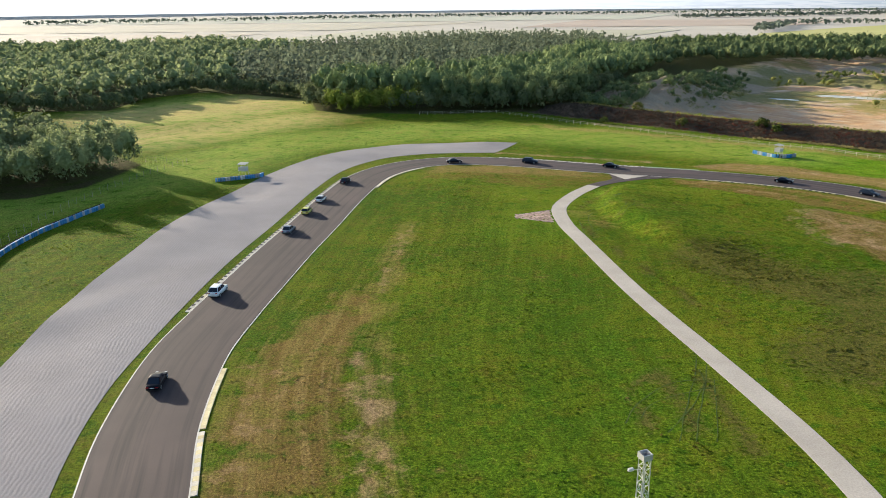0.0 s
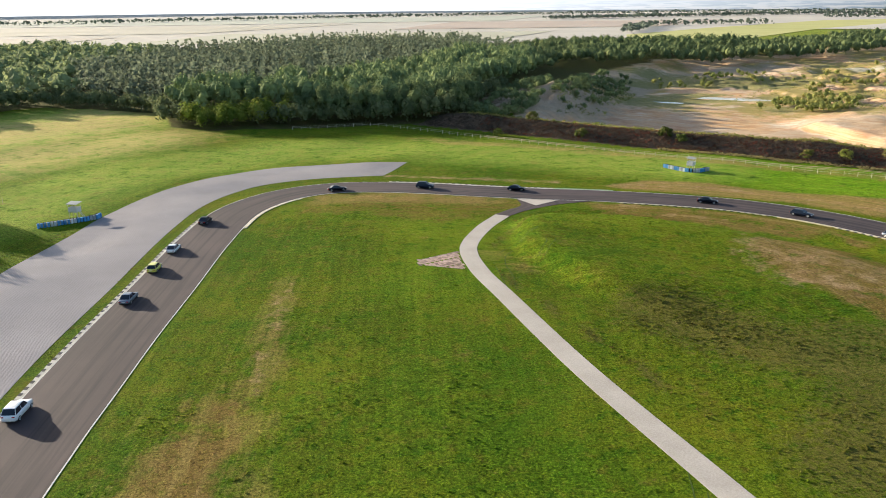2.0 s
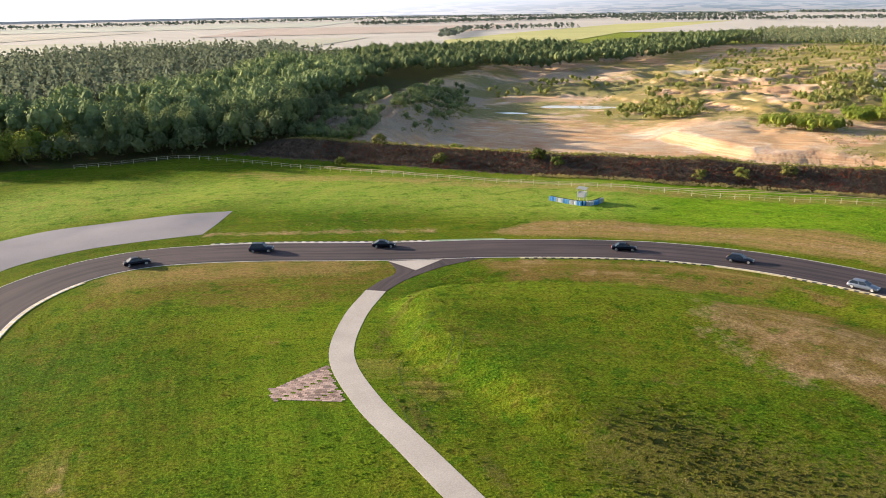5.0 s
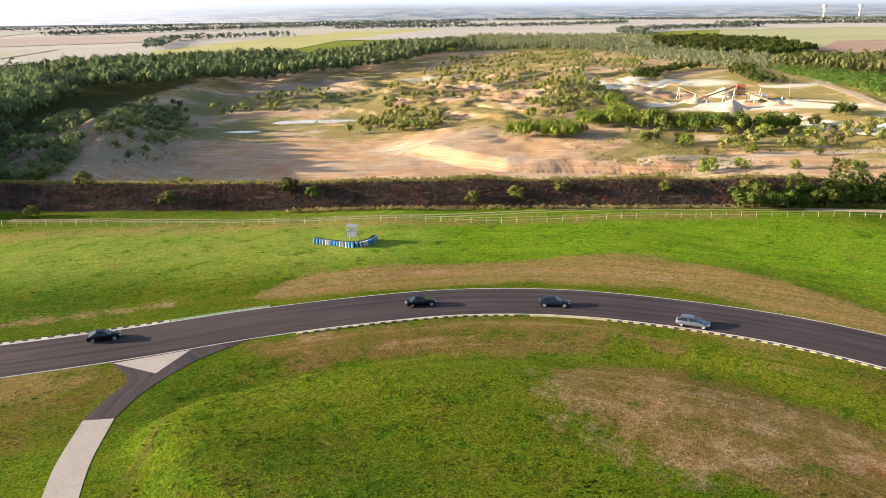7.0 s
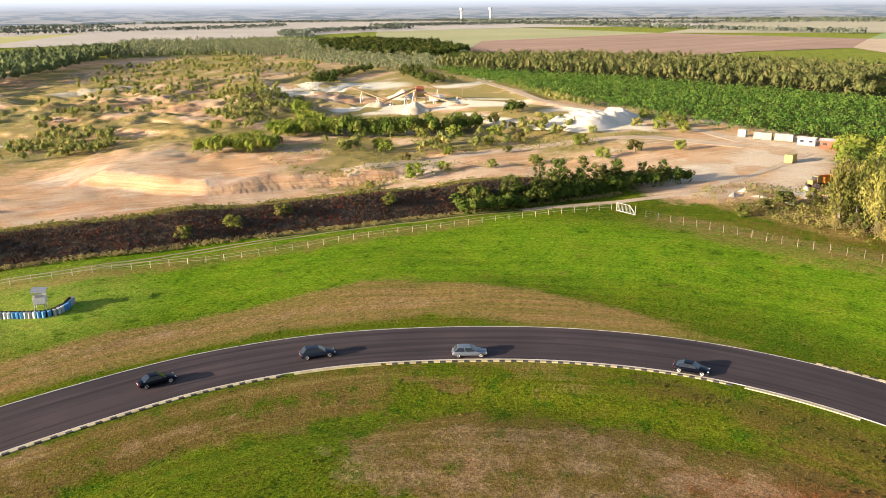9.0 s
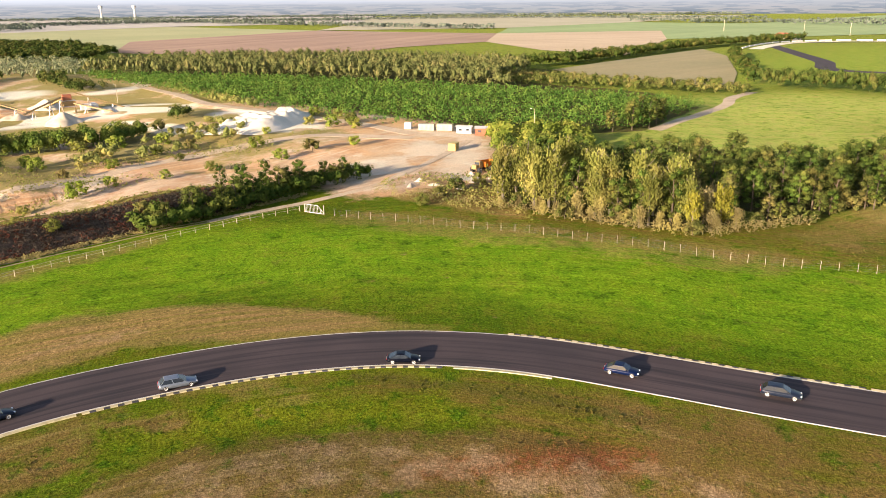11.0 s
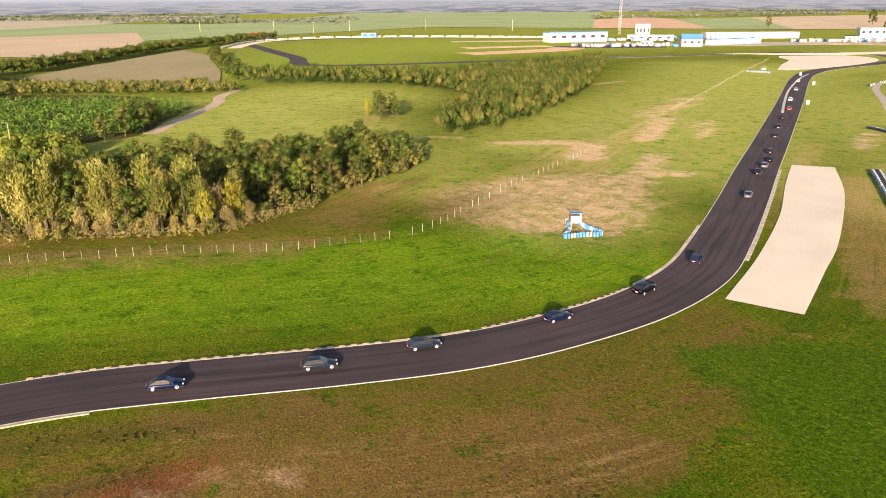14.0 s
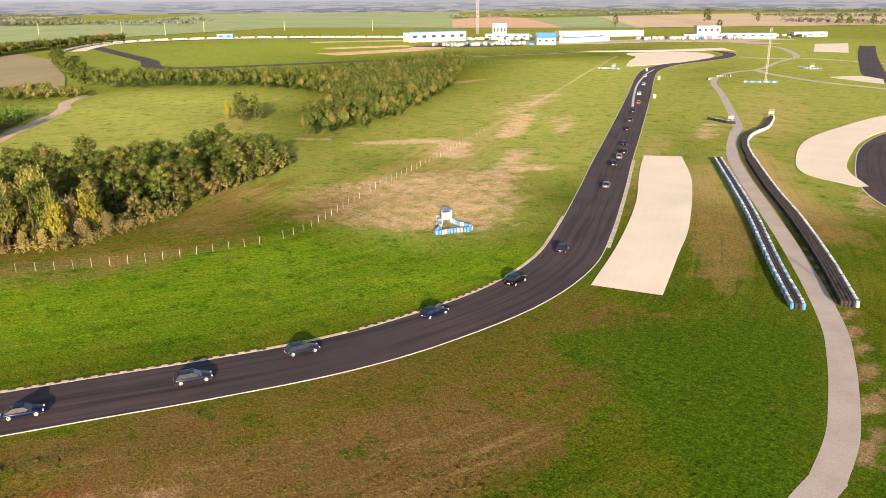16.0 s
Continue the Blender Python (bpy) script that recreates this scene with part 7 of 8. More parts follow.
# ---- quarry ----
def heap(name, x, y, rx, ry, turn, high, material, label, category, seed, rows=0.0):
    """A heap of loose material: steep flanks and an uneven, hummocky crown."""
    x, y, rx, ry, high = x * PLAN, y * PLAN, rx * PLAN, ry * PLAN, high * PLAN
    rings, sides = (30, 90) if rows else (16, 44)
    vs, fs = [], []
    base = height_at(x, y)
    f, a = np.meshgrid(np.linspace(1, 0, rings), np.linspace(0, 2 * math.pi, sides, endpoint=False), indexing="ij")
    ex = f * (1 + 0.14 * np.sin(3 * a + seed) + 0.09 * np.sin(5 * a + 2 * seed))
    px, py = ex * np.cos(a) * rx, ex * np.sin(a) * ry
    c, s = math.cos(radians(turn)), math.sin(radians(turn))
    gx, gy = x + px * c - py * s, y + px * s + py * c
    rise = np.minimum(1.0, (1 - f) * 2.1) if max(rx, ry) > 14 else np.minimum(1.0, (1 - f) * 1.12) ** 0.9
    z = base - 0.5 + (high + 0.5) * rise * (1 + 0.16 * rolling(gx, gy, 0.5 * min(rx, ry), seed)) + 0.9 * rise * rolling(gx, gy, 3.4, seed + 1) + 0.4 * rise * rolling(gx, gy, 1.5, seed + 2)
    z = z + rows * rise * smoothstep(0.1, 0.5, 1 - f) * np.abs(np.sin(px * 0.75 + 0.8 * rolling(gx, gy, 6.0, seed + 3))) * smoothstep(-0.3, 0.3, rolling(gx, gy, 14.0, seed + 4))
    vs = np.column_stack([gx.ravel(), gy.ravel(), z.ravel()])
    for i in range(rings - 1):
        for k in range(sides):
            j = (k + 1) % sides
            fs.append((i * sides + k, i * sides + j, (i + 1) * sides + j, (i + 1) * sides + k))
    return tagged(new(name, mesh_of(name, vs, fs, material, True)), label, category)


heap("gravel_mound", 304, 164, 27, 13, 150, 2.9, PILE, "large pale cream gravel pile in the quarry", "gravel pile", 61, 0.9)
heap("gravel_mound", 330, 244, 10, 8, 20, 3.2, PILE_TAN, "cone of pale washed gravel at the works", "gravel pile", 62)
heap("gravel_mound", 368, 266, 9, 7, 60, 2.8, PILE_TAN, "cone of pale washed gravel at the works", "gravel pile", 63)
heap("gravel_mound", 346, 270, 7, 6, 0, 2.4, PILE_TAN, "cone of pale washed gravel at the works", "gravel pile", 64)
for i, (x, y, r, h) in enumerate([(206, 104, 2.6, 0.8), (210, 99, 2.0, 0.7), (200, 108, 2.4, 0.7), (203, 99, 2.0, 0.9), (199, 114, 1.8, 0.6), (196, 103, 1.7, 0.6), (192, 108, 1.5, 0.5), (204, 112, 1.6, 0.6), (207, 94, 1.8, 0.8)]):
    heap("rubble", x, y, r, r * 0.7, i * 40, h, ROCK, "heap of pale broken rubble at the yard's edge", "rubble heap", 80 + i)
for i, (x, y, rx, ry) in enumerate(PONDS):
    ring = [(x + 0.8 * rx * c * 1.05 + 0.6 * ry * q * 1.05, y - 0.6 * rx * c * 1.05 + 0.8 * ry * q * 1.05) for c, q in ((math.cos(a) * (1 + 0.12 * math.sin(3 * a + i)), math.sin(a) * (1 + 0.1 * math.cos(2 * a + i))) for a in np.linspace(0, 2 * math.pi, 40, endpoint=False))]
    vs = [(p * PLAN, q * PLAN, POND_LEVEL * PLAN) for p, q in ring]
    tagged(new("water", mesh_of("water", vs, [tuple(range(len(vs)))], WATER)), "shallow pond on the quarry floor, sky glare in its colour", "pond", kind="structure")


def gable_house(name, x, y, turn, sx, sy, high, roof, wall_material, roof_material, label, windows=4, flat=False):
    x, y = x * PLAN, y * PLAN
    ob = thing(name, label, "building", m=pose(x, y, height_at(x, y), 0, 0, turn))
    bm = bmesh.new()
    box(bm, 0, 0, -1.0, sx, sy, high + 1.0)
    part("wall", bm, wall_material, ob)
    bm = bmesh.new()
    if flat:
        box(bm, 0, 0, high, sx + 0.8, sy + 0.8, roof, bevel=0.08)
    else:
        h = sy / 2 + 0.4
        vs = [(-sx / 2 - 0.4, -h, high), (sx / 2 + 0.4, -h, high), (sx / 2 + 0.4, h, high), (-sx / 2 - 0.4, h, high), (-sx / 2 - 0.4, 0, high + roof), (sx / 2 + 0.4, 0, high + roof)]
        made = [bm.verts.new(v) for v in vs]
        for f in ((0, 1, 5, 4), (2, 3, 4, 5), (0, 4, 3), (1, 2, 5), (3, 2, 1, 0)):
            bm.faces.new([made[i] for i in f])
    part("roof", bm, roof_material, ob)
    for side in (-1, 1):
        for i in range(windows):
            bm = bmesh.new()
            box(bm, (i + 0.5) / windows * sx - sx / 2, side * (sy / 2 + 0.02), high * 0.45, sx / windows * 0.45, 0.06, high * 0.3)
            part("window", bm, DARK_GLASS, ob)
    for end in (-1, 1):
        bm = bmesh.new()
        box(bm, end * (sx / 2 + 0.02), 0, 0, 0.06, min(2.2, sy * 0.4), min(2.4, high * 0.75))
        part("door", bm, GREY_ROOF, ob)
    return ob


def container(x, y, turn, material, label, sx=6.0):
    x, y = x * PLAN, y * PLAN
    ob = thing("container", label, "container", "containers in the yard", pose(x, y, height_at(x, y), 0, 0, turn))
    # corrugated side walls in one closed shell
    n = int(sx / 0.25) * 2
    side = [(-sx / 2 + sx * k / n, 1.2 - (0.05 if k % 4 in (1, 2) else 0.0)) for k in range(n + 1)]
    ring = side + [(x, -y) for x, y in reversed(side)]
    bm = bmesh.new()
    rows = [[bm.verts.new((x, y, z)) for x, y in ring] for z in (0.1, 2.5)]
    for k in range(len(ring)):
        q = (k + 1) % len(ring)
        bm.faces.new((rows[0][q], rows[0][k], rows[1][k], rows[1][q]))
    bm.faces.new(rows[1][::-1])
    bm.faces.new(rows[0])
    part("body", bm, material, ob)
    for s in (-0.58, 0.58):
        bm = bmesh.new()
        box(bm, sx / 2 + 0.03, s, 0.22, 0.06, 1.1, 2.15, bevel=0.02)
        part("door", bm, material, ob)
    return ob


BEIGE_STEEL = surface("beige_steel", (0.34, 0.30, 0.23), (0.44, 0.39, 0.31), 0.4, 3.0, 0.6, grain=0.15)
OCHRE_STEEL = surface("ochre_steel", (0.36, 0.28, 0.09), (0.46, 0.36, 0.13), 0.4, 3.0, 0.6, grain=0.2)
container(281, 107.5, 75, BEIGE_STEEL, "beige steel container at the edge of the yard")
container(280.3, 101.5, 75, BEIGE_STEEL, "beige steel container beside another one")
container(287, 113.5, 75, WHITE_WALL, "small white site cabin at the trees", 2.6)
container(246, 101, -20, OCHRE_STEEL, "ochre steel skip box on the bare yard", 4.2)
gable_house("site_hut", 272, 89.5, 80, 6.0, 4.0, 2.6, 0.7, RED_WALL, GREY_ROOF, "rusty red site hut at the edge of the yard", 2)
gable_house("site_cabin", 276, 95.5, 80, 5.5, 3.5, 2.4, 0.4, WHITE_WALL, WHITE_WALL, "white rounded site cabin beside the red hut", 2)


def dump_truck(x, y, turn):
    x, y = x * PLAN, y * PLAN
    ob = thing("dump_truck", "orange articulated dump truck parked on the yard", "dump truck", m=pose(x, y, height_at(x, y), 0, 0, turn))
    bm = bmesh.new()
    vs = [(-3.9, -1.4, 1.4), (0.6, -1.4, 1.2), (0.6, 1.4, 1.2), (-3.9, 1.4, 1.4), (-4.6, -1.6, 2.6), (0.9, -1.6, 2.9), (0.9, 1.6, 2.9), (-4.6, 1.6, 2.6)]
    made = [bm.verts.new(v) for v in vs]
    for f in ((3, 2, 1, 0), (0, 1, 5, 4), (1, 2, 6, 5), (2, 3, 7, 6), (3, 0, 4, 7)):
        bm.faces.new([made[i] for i in f])
    bmesh.ops.solidify(bm, geom=bm.faces[:], thickness=0.12)
    part("tipper_body", bm, ORANGE_STEEL, ob)
    bm = bmesh.new()
    box(bm, 2.1, 0, 1.3, 1.6, 2.0, 1.9, bevel=0.12, taper=0.85)
    part("cab", bm, YELLOW_STEEL, ob)
    bm = bmesh.new()
    box(bm, 2.95, 0, 2.2, 0.06, 1.5, 0.75)
    part("windscreen", bm, DARK_GLASS, ob)
    bm = bmesh.new()
    box(bm, 3.7, 0, 1.1, 1.8, 1.9, 1.2, bevel=0.15, taper=0.85)
    part("bonnet", bm, YELLOW_STEEL, ob)
    bm = bmesh.new()
    box(bm, 0, 0, 0.8, 8.2, 0.9, 0.5, bevel=0.05)
    part("chassis", bm, BLACK_TRIM, ob)
    for wx in (-3.2, -1.5, 3.3):
        for s in (-1, 1):
            wheel = part("wheel", TYRE_WHEEL, None, ob)
            wheel.location, wheel.rotation_euler, wheel.scale = (wx, s * 1.25, 0.8), (radians(-90 * s), 0, 0), (2.45, 2.45, 4.2)
            part("rim", RIM_MESH, None, wheel)


dump_truck(216, 95.5, 135)


def gravel_plant():
    """A screening tower on legs, fed and emptied by belt conveyors on trestles."""
    ob = thing("gravel_works", "yellow gravel screening works with conveyors", "gravel works", m=pose(350 * PLAN, 250 * PLAN, height_at(350 * PLAN, 250 * PLAN), 0, 0, 120))
    belts = (((-26, 2, 0.8), (-3, 0, 9.5)), ((3, 2, 8), (20, 8, 2.0)), ((0, -3, 7.5), (8, -20, 1.2)), ((-2, 3, 5), (-16, 16, 1.5)), ((16, -6, 1.0), (34, -16, 7.5)))
    for a, b in belts:
        a, b = Vector(a), Vector(b)
        run = b - a
        tilt = Matrix.Translation((a + b) / 2) @ run.to_track_quat("X", "Z").to_matrix().to_4x4()
        bm = bmesh.new()
        for sy in (-0.55, 0.55):
            box(bm, 0, sy, -0.25, run.length, 0.12, 0.5, m=tilt)
        for k in range(int(run.length / 1.6)):
            box(bm, -run.length / 2 + 0.8 + k * 1.6, 0, -0.2, 0.12, 1.0, 0.12, m=tilt)
        conveyor = part("conveyor", bm, YELLOW_STEEL, ob)
        bm = bmesh.new()
        box(bm, 0, 0, 0.12, run.length, 0.95, 0.06, m=tilt)
        part("belt", bm, BLACK_TRIM, conveyor)
        bm = bmesh.new()
        for f in (0.3, 0.75):
            m = a.lerp(b, f)
            for sx in (-0.9, 0.9):
                rod(bm, (m.x + sx, m.y, -0.6), (m.x, m.y, m.z), 0.12, 4)
        part("trestle", bm, STEEL, conveyor)
    for z, w in ((3.4, 7.0), (6.0, 6.4)):
        bm = bmesh.new()
        box(bm, 0, 0, z, w, w * 0.75, 0.25, bevel=0.05)
        part("deck", bm, STEEL, ob)
        bm = bmesh.new()
        for sy in (-1, 1):
            for h in (0.6, 1.1):
                rod(bm, (-w / 2, sy * w * 0.37, z + h), (w / 2, sy * w * 0.37, z + h), 0.06, 4)
        part("railing", bm, YELLOW_STEEL, ob)
    bm = bmesh.new()
    box(bm, 0, 0, 3.7, 4.6, 3.2, 2.2, bevel=0.1, taper=1.2)
    part("hopper", bm, YELLOW_STEEL, ob)
    bm = bmesh.new()
    box(bm, 0.4, 0, 6.3, 4.2, 3.0, 2.6, bevel=0.12, taper=0.9)
    part("screen_box", bm, RED_WALL, ob, "rusty screen box on the upper deck")
    for sx in (-2.8, 2.8):
        for sy in (-2.0, 2.0):
            bm = bmesh.new()
            rod(bm, (sx, sy, -0.8), (sx, sy, 6.1), 0.2, 5)
            part("leg", bm, YELLOW_STEEL, ob)
    for x, y, z in ((-6.5, 3, 1.6), (-9, -6, -0.3)):
        bm = bmesh.new()
        box(bm, x, y, z, 4.2, 2.8, 2.8, bevel=0.05)
        part("control_cabin", bm, WHITE_WALL, ob, "white control cabin")
    return ob


gravel_plant()
container(358, 243, 30, WHITE_WALL, "white steel container at the gravel works", 9.0)


def lamp_post(x, y, high, label):
    x, y = x * PLAN, y * PLAN
    ob = thing("street_lamp", label, "lamp post", m=pose(x, y, height_at(x, y), 0, 0, 60))
    bm = bmesh.new()
    rod(bm, (0, 0, -0.4), (0, 0, high), 0.16, 7, 0.09)
    part("pole", bm, POST, ob)
    bm = bmesh.new()
    rod(bm, (0, 0, high), (1.2, 0, high + 0.25), 0.05, 5)
    part("arm", bm, POST, ob)
    bm = bmesh.new()
    box(bm, 1.4, 0, high + 0.18, 0.7, 0.28, 0.14, bevel=0.04)
    part("lamp_head", bm, WHITE_WALL, ob)


lamp_post(262, 75, 10.5, "pale concrete lamp post beside the yard")
lamp_post(372, 238, 9.0, "pale concrete lamp post at the gravel works")

# ---- paddock ----
gable_house("pit_building", 566, -490, 68, 72, 18, 10.0, 1.0, WHITE_WALL, BLUE_ROOF, "long white pit building with a blue roof", 6, True)
gable_house("control_tower", 553, -580, 36, 17, 14, 17, 0.8, WHITE_WALL, GREY_ROOF, "white race control tower with glazed storeys", 4, True)
gable_house("paddock_hall", 528, -560, 36, 52, 12, 6.0, 0.6, WHITE_WALL, GREY_ROOF, "flat white paddock hall", 5, True)
gable_house("pavilion", 443, -505, 40, 20, 19, 7.0, 5.0, WHITE_WALL, BLUE_ROOF, "white pavilion under a bright blue roof", 3)
gable_house("garage_row", 436, -562, 80, 74, 9, 5.0, 0.6, WHITE_WALL, BLUE_ROOF, "long low white garage row with a blue roof edge", 0, True)
gable_house("long_hall", 486, -674, 51, 112, 18, 6.5, 0.6, WHITE_WALL, WHITE_WALL, "long flat white hall in the paddock", 0, True)
gable_house("boxes", 338, -718, 34, 62, 12, 5.5, 0.6, WHITE_WALL, BLUE_ROOF, "white race boxes with a blue roof", 6, True)
gable_house("office", 404, -771, 40, 30, 14, 11, 0.6, WHITE_WALL, GREY_ROOF, "white office block behind the paddock", 4, True)
gable_house("workshop", 300, -790, 40, 40, 14, 5, 0.6, WHITE_WALL, WHITE_WALL, "low white workshop behind the paddock", 3, True)
gable_house("paddock_shed", 372, -690, 30, 46, 10, 4.5, 0.5, GREY_ROOF, WHITE_WALL, "low grey paddock shed with a white roof", 4, True)
gable_house("kiosk", 470, -478, 34, 12, 8, 5, 0.4, GREY_ROOF, GREY_ROOF, "small dark kiosk beside the pavilion", 3, True)
gable_house("gate_house", 864, -305, 20, 15, 8, 4.0, 2.0, WHITE_WALL, RED_WALL, "small white house with a red roof by the hedge", 3)
gable_house("blue_hall", 800, -402, 40, 20, 8, 5.0, 0.5, BLUE_ROOF, WHITE_WALL, "small pale blue hall behind the far bend", 2, True)
gable_house("farm_house", 880, -300, 20, 16, 9, 4.5, 3.0, WHITE_WALL, RED_WALL, "far white farmhouse by the hedgerow", 4)
for i, (x, y, size) in enumerate([(620, -948, 1.5), (574, -1164, 2.1), (460, -940, 1.2), (528, -1262, 1.3), (377, -1178, 1.5), (366, -1190, 1.3), (330, -1176, 1.5)]):
    plant("oak", x, y, size, i * 50, i % 3, "trees behind the paddock")
rng = np.random.default_rng(5)
van_mesh = {}
for m in (WHITE_WALL, GREY_ROOF, BLUE_ROOF, DARK_GLASS):
    bm = bmesh.new()
    box(bm, 0, 0, 0.4, 5.5, 2.1, 2.1, bevel=0.25, taper=0.9)
    box(bm, 0.4, 0, 1.4, 4.0, 2.12, 0.5)
    for wx in (-1.7, 1.7):
        for wy in (-0.95, 0.95):
            rod(bm, (wx, wy - 0.12, 0.35), (wx, wy + 0.12, 0.35), 0.36, 8)
    van_mesh[m.name] = bpy.data.meshes.new("parked_van")
    bm.to_mesh(van_mesh[m.name])
    bm.free()
    van_mesh[m.name].materials.append(m)
LOTS = [((500, -425), (455, -485), 14, 46), ((560, -520), (500, -560), 12, 26), ((540, -610), (470, -640), 10, 26), ((420, -630), (330, -700), 12, 50), ((360, -740), (300, -770), 12, 22)]
for (ax, ay), (bx, by), wide, count in LOTS:
    for i in range(count):
        f = rng.uniform(0, 1)
        x, y = ax + (bx - ax) * f + rng.normal(0, wide * 0.5), ay + (by - ay) * f + rng.normal(0, wide * 0.5)
        tone = str(rng.choice(["white_wall", "white_wall", "white_wall", "grey_roof", "blue_roof", "dark_glazing"]))
        ob = new("parked_van", van_mesh[tone])
        size = rng.uniform(0.75, 1.5)
        ob.matrix_world = pose(x * PLAN, y * PLAN, 0.26, 0, 0, -40 + rng.normal(0, 25)) @ Matrix.Diagonal((size, min(size, 1.15), min(size, 1.3), 1))
        tagged(ob, "%s van parked in the far paddock" % {"white_wall": "white", "grey_roof": "grey", "blue_roof": "blue", "dark_glazing": "dark"}[tone], "van", "vans parked in the paddock")
OCHRE_EARTH = surface("ochre_earth", (0.56, 0.33, 0.17), (0.70, 0.52, 0.34), 0.05, 1.0, grain=0.2)
apron = [([(535, -455), (500, -490), (440, -545), (400, -610), (310, -730)], 30, CONCRETE, "pale concrete paddock apron"), ([(512, -404), (488, -440), (455, -480)], 20, ASPHALT, "grey asphalt car park before the paddock"),
         ([(500, -290), (492, -335), (487, -380), (500, -410)], 17, OCHRE_EARTH, "bare ochre ground beside the paddock"), ([(560, -340), (545, -380), (530, -415)], 12, OCHRE_EARTH, "bare ochre ground beside the paddock"), ([(650, -400), (625, -440), (600, -482)], 12, DIRT, "bare sandy ground beside the paddock"),
         ([(420, -640), (360, -640), (310, -640), (280, -620)], 16, DIRT, "pale bare ground before the boxes")]
for rank, (pts, w, m, label) in enumerate(apron):
    tagged(ribbon("pavement", curve_through(pts, 8.0), w, -w, 0.14 + 0.02 * rank, m, 4), label, "paddock", kind="structure")
outer = curve_through([(700, -190), (733, -212), (790, -262), (814, -310), (816, -356), (771, -430), (704, -489), (640, -532)], 4.0)
tagged(ribbon("gravel_strip", outer, 7, -7, 0.16, PALE_SAND, 2), "pale gravel strip round the far bend", "gravel bed", kind="structure")
n, _ = side_of(outer)
wall_line = outer + n * 13.0
for a, b in zip(wall_line[::5], wall_line[5::5]):
    d = b - a
    bm = bmesh.new()
    box(bm, 0, 0, -0.2, 17.0, 1.2, 1.5, bevel=0.1)
    ob = part("barrier", bm, WHITE_WALL, None)
    ob.matrix_world = pose(*((a + b) / 2), 0.2, 0, 0, math.degrees(math.atan2(d[1], d[0])))
    tagged(ob, "white concrete barrier behind the far bend", "barrier", "barriers of the far bend")


def field_pole(x, y, high):
    x, y = x * PLAN, y * PLAN
    ob = thing("utility_pole", "slim pale pole in the green field", "pole", "poles in the field", pose(x, y, 0.6))
    bm = bmesh.new()
    rod(bm, (0, 0, -0.8), (0, 0, high), 0.42, 6, 0.26)
    part("shaft", bm, PALE_RAIL, ob)
    bm = bmesh.new()
    box(bm, 0, 0, high - 0.9, 2.6, 0.3, 0.3)
    part("crossarm", bm, PALE_RAIL, ob)


for x, y in ((1110, -328), (936, -407), (1054, -412), (978, -488), (936, -589), (823, -650)):
    field_pole(x, y, 16.0)

# ---- fields ----
def field(corners, dark, light, lines, label, level):
    m, n, l, b = node_mat("field", 0.95, 0.0, 0.1)
    p = n.new("ShaderNodeNewGeometry").outputs["Position"]
    sep = n.new("ShaderNodeSeparateXYZ")
    l.new(p, sep.inputs[0])
    c, s = math.cos(lines), math.sin(lines)
    across = maths(n, l, "ADD", maths(n, l, "MULTIPLY", sep.outputs[0], c), maths(n, l, "MULTIPLY", sep.outputs[1], s))
    cmb = n.new("ShaderNodeCombineXYZ")
    l.new(across, cmb.inputs[0])
    band = noise_at(n, l, cmb.outputs[0], 0.03, 3.0)
    wide = noise_at(n, l, p, 0.006, 4.0)
    col = mixed(n, l, mapped(n, l, maths(n, l, "ADD", band, wide), 0.75, 1.25), dark, light)
    l.new(scaled(n, l, col, mapped(n, l, noise_at(n, l, p, 0.3, 4.0), 0.2, 0.8, 0.88, 1.12)), b.inputs["Base Color"])
    b.inputs["Sheen Weight"].default_value, b.inputs["Sheen Roughness"].default_value = 0.03, 0.5
    vs = [(x * PLAN, y * PLAN, level) for x, y in corners]
    f = tuple(range(len(vs)))
    area = sum(a[0] * q[1] - q[0] * a[1] for a, q in zip(corners, corners[1:] + corners[:1]))
    tagged(new("field", mesh_of("field", vs, [f if area > 0 else f[::-1]], m)), label, "field", kind="structure")


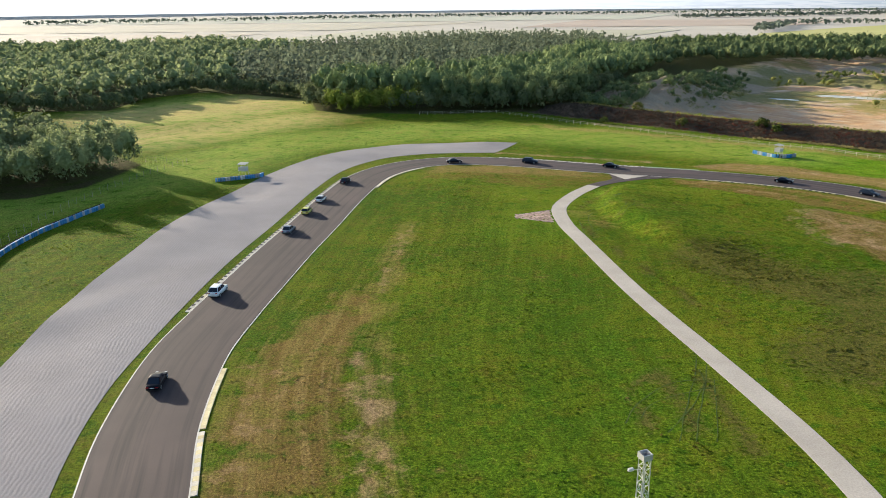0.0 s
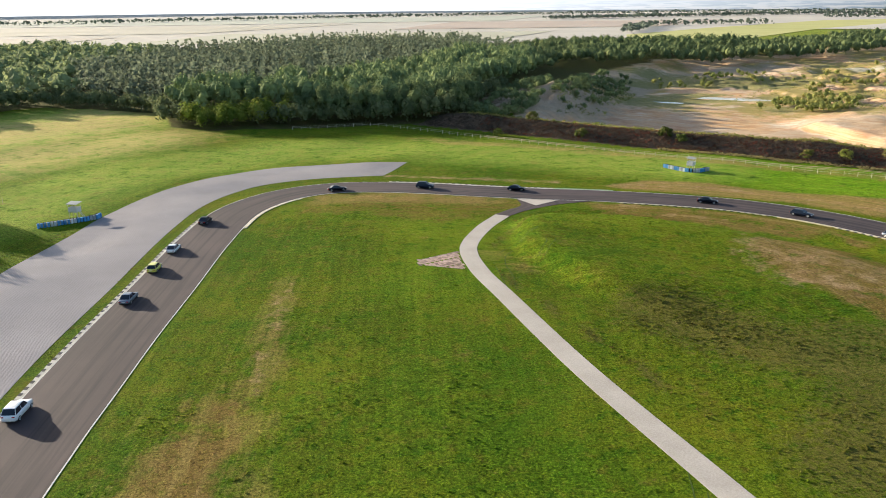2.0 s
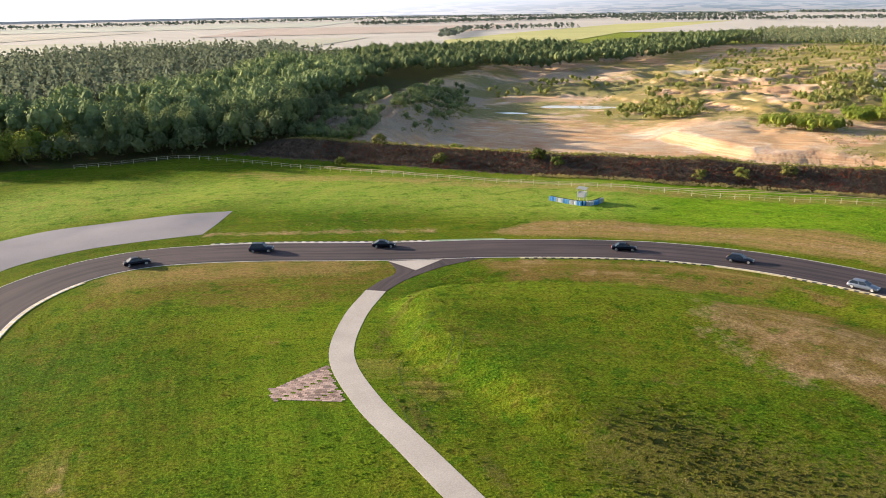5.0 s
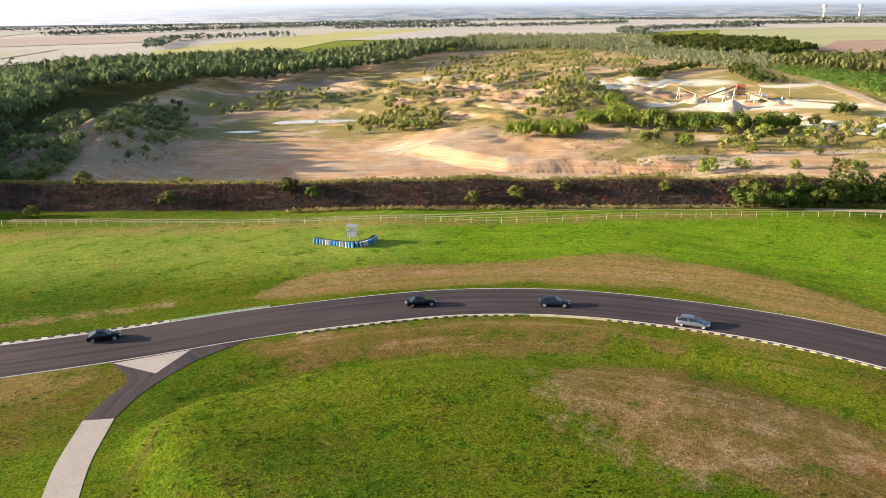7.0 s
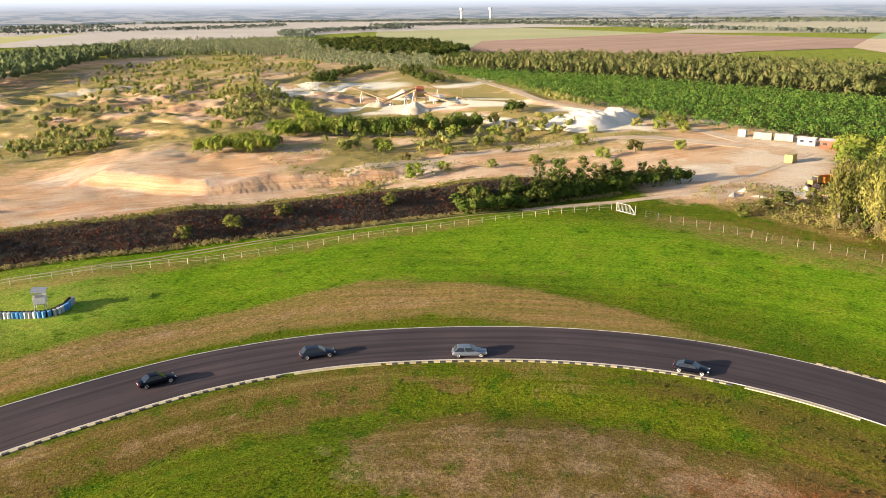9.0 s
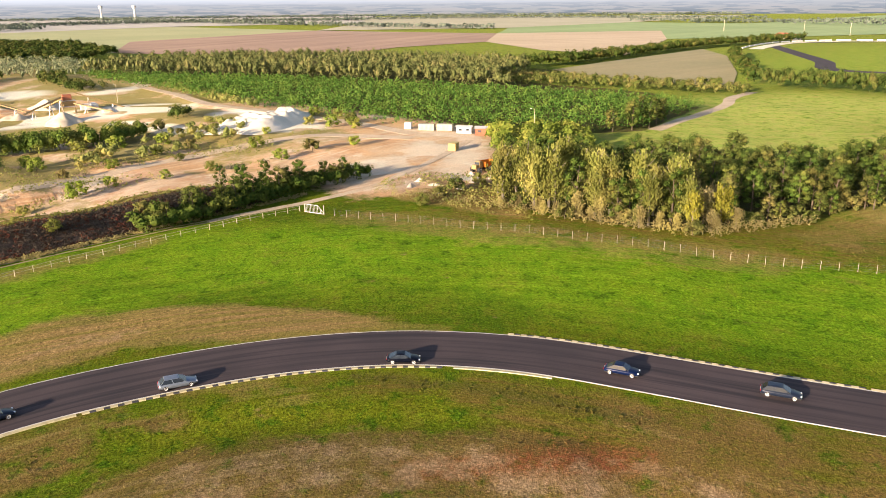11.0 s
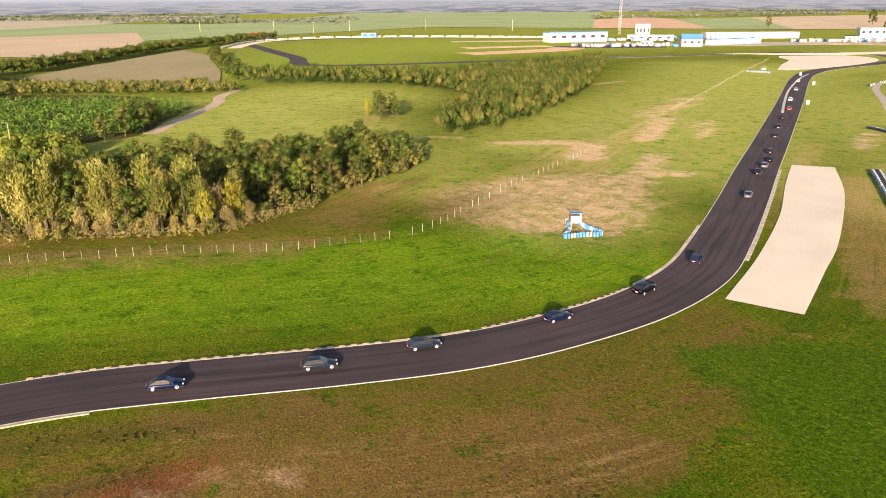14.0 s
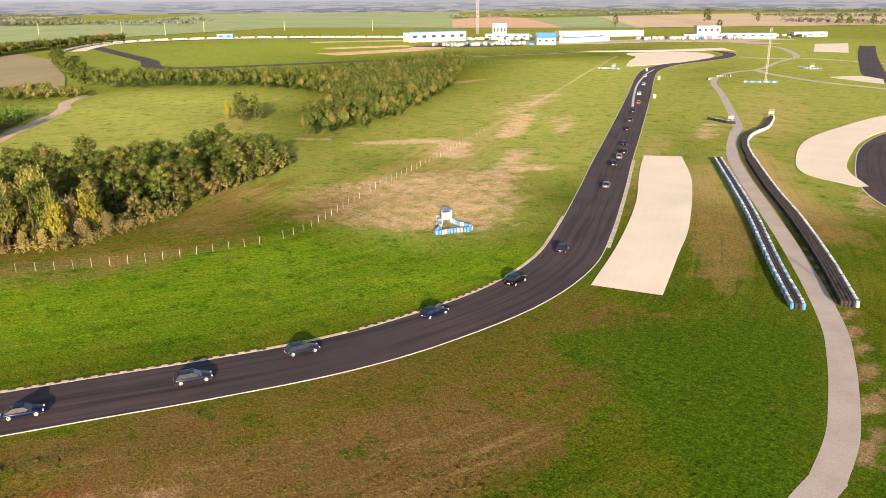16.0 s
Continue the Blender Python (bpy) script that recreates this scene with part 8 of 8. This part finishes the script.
# the first, near-grey tone has the distance's haze mixed in
HAZE_PALE, STUBBLE, PLOUGH, GREEN, YELLOW = ((0.36, 0.34, 0.29), (0.45, 0.42, 0.36)), ((0.40, 0.30, 0.18), (0.50, 0.38, 0.24)), ((0.22, 0.125, 0.085), (0.33, 0.205, 0.135)), ((0.15, 0.25, 0.07), (0.22, 0.32, 0.10)), ((0.32, 0.33, 0.09), (0.42, 0.40, 0.13))
FIELDS = [([(-2000, 760), (330, 762), (648, 917), (1304, 728), (1603, 554), (1727, 193), (2700, 193), (2700, 2700), (-2000, 2700)], HAZE_PALE, 0.7, "hazy pale fields reaching to the horizon"),
          ([(-1500, 760), (120, 770), (330, 762), (376, 868), (560, 1011), (880, 1221), (900, 2300), (-1500, 2300)], HAZE_PALE, 0.4, "hazy pale stubble field beyond the forest"),
          ([(376, 868), (560, 1011), (880, 1221), (1180, 1254), (648, 917), (440, 740), (332, 762)], YELLOW, 0.9, "yellow-green field behind the woods"),
          ([(811, 495), (1304, 728), (1603, 554), (1291, 243), (963, 423), (744, 367)], ((0.26, 0.29, 0.11), (0.34, 0.34, 0.15)), 0.5, "pale green field beyond the plantation"),
          ([(963, 423), (1291, 243), (1105, -16), (875, 24), (785, 119), (650, 180), (744, 367)], PLOUGH, 1.1, "brown ploughed field beyond the tree belt"),
          ([(398, -44), (440, 6), (512, 22), (566, -22), (706, -146), (617, -131), (475, -79)], ((0.185, 0.170, 0.060), (0.26, 0.215, 0.090)), 0.7, "dull brown fallow field between the hedges"),
          ([(1105, -16), (1147, -253), (896, -178), (760, -120), (640, -60), (715, -8), (875, 24)], STUBBLE, 0.3, "tan stubble field beyond the hedgerow"),
          ([(1338, -63), (1615, -349), (1295, -671), (1022, -652), (920, -340), (896, -178), (1147, -253), (1105, -16)], GREEN, 0.8, "wide green field beyond the circuit"),
          ([(1296, -350), (2315, -1380), (1800, -2000), (1128, -1172), (798, -787), (1022, -652), (1290, -660)], GREEN, 1.4, "wide green field behind the paddock"),
          ([(798, -787), (1128, -1172), (1208, -1431), (1047, -1322), (658, -872)], ((0.46, 0.27, 0.15), (0.54, 0.34, 0.20)), 0.2, "orange bare field behind the paddock"),
          ([(1047, -1322), (658, -872), (570, -925), (990, -1531)], GREEN, 0.2, "green strip of a field behind the paddock"),
          ([(885, -1950), (600, -2200), (250, -1500), (322, -1213), (570, -925), (990, -1531)], STUBBLE, 0.6, "tan stubble field far behind the paddock"),
          ([(1180, 1254), (1900, 1300), (2060, 263), (1727, 193), (1603, 554), (1304, 728), (820, 800), (648, 917)], HAZE_PALE, 1.3, "stubble field in the far distance, paled as by haze"),
          ([(1727, 193), (2500, 200), (2300, -900), (1615, -349), (1338, -63), (1291, 243)], ((0.30, 0.30, 0.18), (0.40, 0.36, 0.24)), 0.9, "pale green field in the far distance"),
          ([(-1500, 600), (-430, 640), (-200, 730), (120, 770), (-1500, 760)], HAZE_PALE, 0.1, "hazy pale field beyond the western forest")]
# field colours drawn towards grey, haze included
FIELDS += [([(-900, 800), (-260, 800), (-180, 1010), (-900, 1040)], ((0.37, 0.33, 0.26), (0.44, 0.39, 0.32)), 0.2, "tan stubble field beyond the forest"), ([(-160, 830), (200, 800), (330, 980), (-60, 1060)], ((0.33, 0.33, 0.24), (0.40, 0.39, 0.29)), 0.6, "pale green field beyond the forest"),
           ([(-900, 1080), (-100, 1090), (120, 1380), (-900, 1400)], ((0.36, 0.34, 0.26), (0.43, 0.40, 0.32)), 1.0, "dull yellow field far beyond the forest"), ([(150, 1120), (520, 1080), (760, 1330), (300, 1420)], ((0.33, 0.27, 0.22), (0.40, 0.33, 0.27)), 1.3, "hazy brown field far beyond the forest"), ([(-700, 1450), (400, 1460), (600, 1800), (-700, 1850)], ((0.34, 0.36, 0.29), (0.41, 0.42, 0.34)), 0.7, "hazy green field near the horizon")]
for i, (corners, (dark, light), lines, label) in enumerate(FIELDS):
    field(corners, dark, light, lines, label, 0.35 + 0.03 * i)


def white_tower(x, y, high, label):
    x, y = x * PLAN, y * PLAN
    ob = thing("tower", label, "tower", m=pose(x, y, 0))
    bm = bmesh.new()
    rod(bm, (0, 0, -1), (0, 0, high), 4.0, 10, 2.6)
    part("shaft", bm, WHITE_WALL, ob)
    bm = bmesh.new()
    rod(bm, (0, 0, high), (0, 0, high + 9), 7.0, 12, 7.5)
    part("tank", bm, WHITE_WALL, ob)


white_tower(2300, -1900, 42, "far white water tower on the plain")
white_tower(2450, 980, 36, "far white water tower on the plain")
white_tower(2500, 900, 36, "far white silo on the plain")


# ---- the far distance ----
def backdrop():
    m, n, l, b = node_mat("distance", 1.0)
    p = n.new("ShaderNodeNewGeometry").outputs["Position"]
    sep = n.new("ShaderNodeSeparateXYZ")
    l.new(p, sep.inputs[0])
    stretch = n.new("ShaderNodeVectorMath")
    stretch.operation = "MULTIPLY"
    stretch.inputs[1].default_value = (0.0034, 0.0034, 0.060)
    l.new(p, stretch.inputs[0])
    band = noise_at(n, l, stretch.outputs[0], 3.0, 4.0, 0.55)
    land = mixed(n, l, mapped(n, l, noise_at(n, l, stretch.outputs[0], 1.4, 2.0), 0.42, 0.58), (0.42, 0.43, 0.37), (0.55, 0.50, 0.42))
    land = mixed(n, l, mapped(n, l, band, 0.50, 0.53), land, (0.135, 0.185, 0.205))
    # haze put into the colour: paler upward, whiter toward the low sun
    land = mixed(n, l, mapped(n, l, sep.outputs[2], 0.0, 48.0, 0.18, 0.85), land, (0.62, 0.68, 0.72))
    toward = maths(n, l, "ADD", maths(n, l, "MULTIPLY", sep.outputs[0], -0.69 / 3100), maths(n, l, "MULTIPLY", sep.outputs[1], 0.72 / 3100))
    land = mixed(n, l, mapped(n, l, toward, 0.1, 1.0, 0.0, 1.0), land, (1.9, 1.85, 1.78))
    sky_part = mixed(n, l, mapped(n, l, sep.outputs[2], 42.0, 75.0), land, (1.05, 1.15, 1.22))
    # the ring glows of itself in place of sunlit distance
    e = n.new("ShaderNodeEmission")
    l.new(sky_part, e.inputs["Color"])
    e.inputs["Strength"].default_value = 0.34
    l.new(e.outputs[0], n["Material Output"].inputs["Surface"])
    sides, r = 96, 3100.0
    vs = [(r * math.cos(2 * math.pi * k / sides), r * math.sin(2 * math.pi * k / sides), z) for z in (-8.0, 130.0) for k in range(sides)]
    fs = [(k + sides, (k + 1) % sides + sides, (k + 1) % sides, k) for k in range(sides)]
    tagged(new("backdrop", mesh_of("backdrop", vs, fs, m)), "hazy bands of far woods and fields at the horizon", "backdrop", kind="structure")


backdrop()
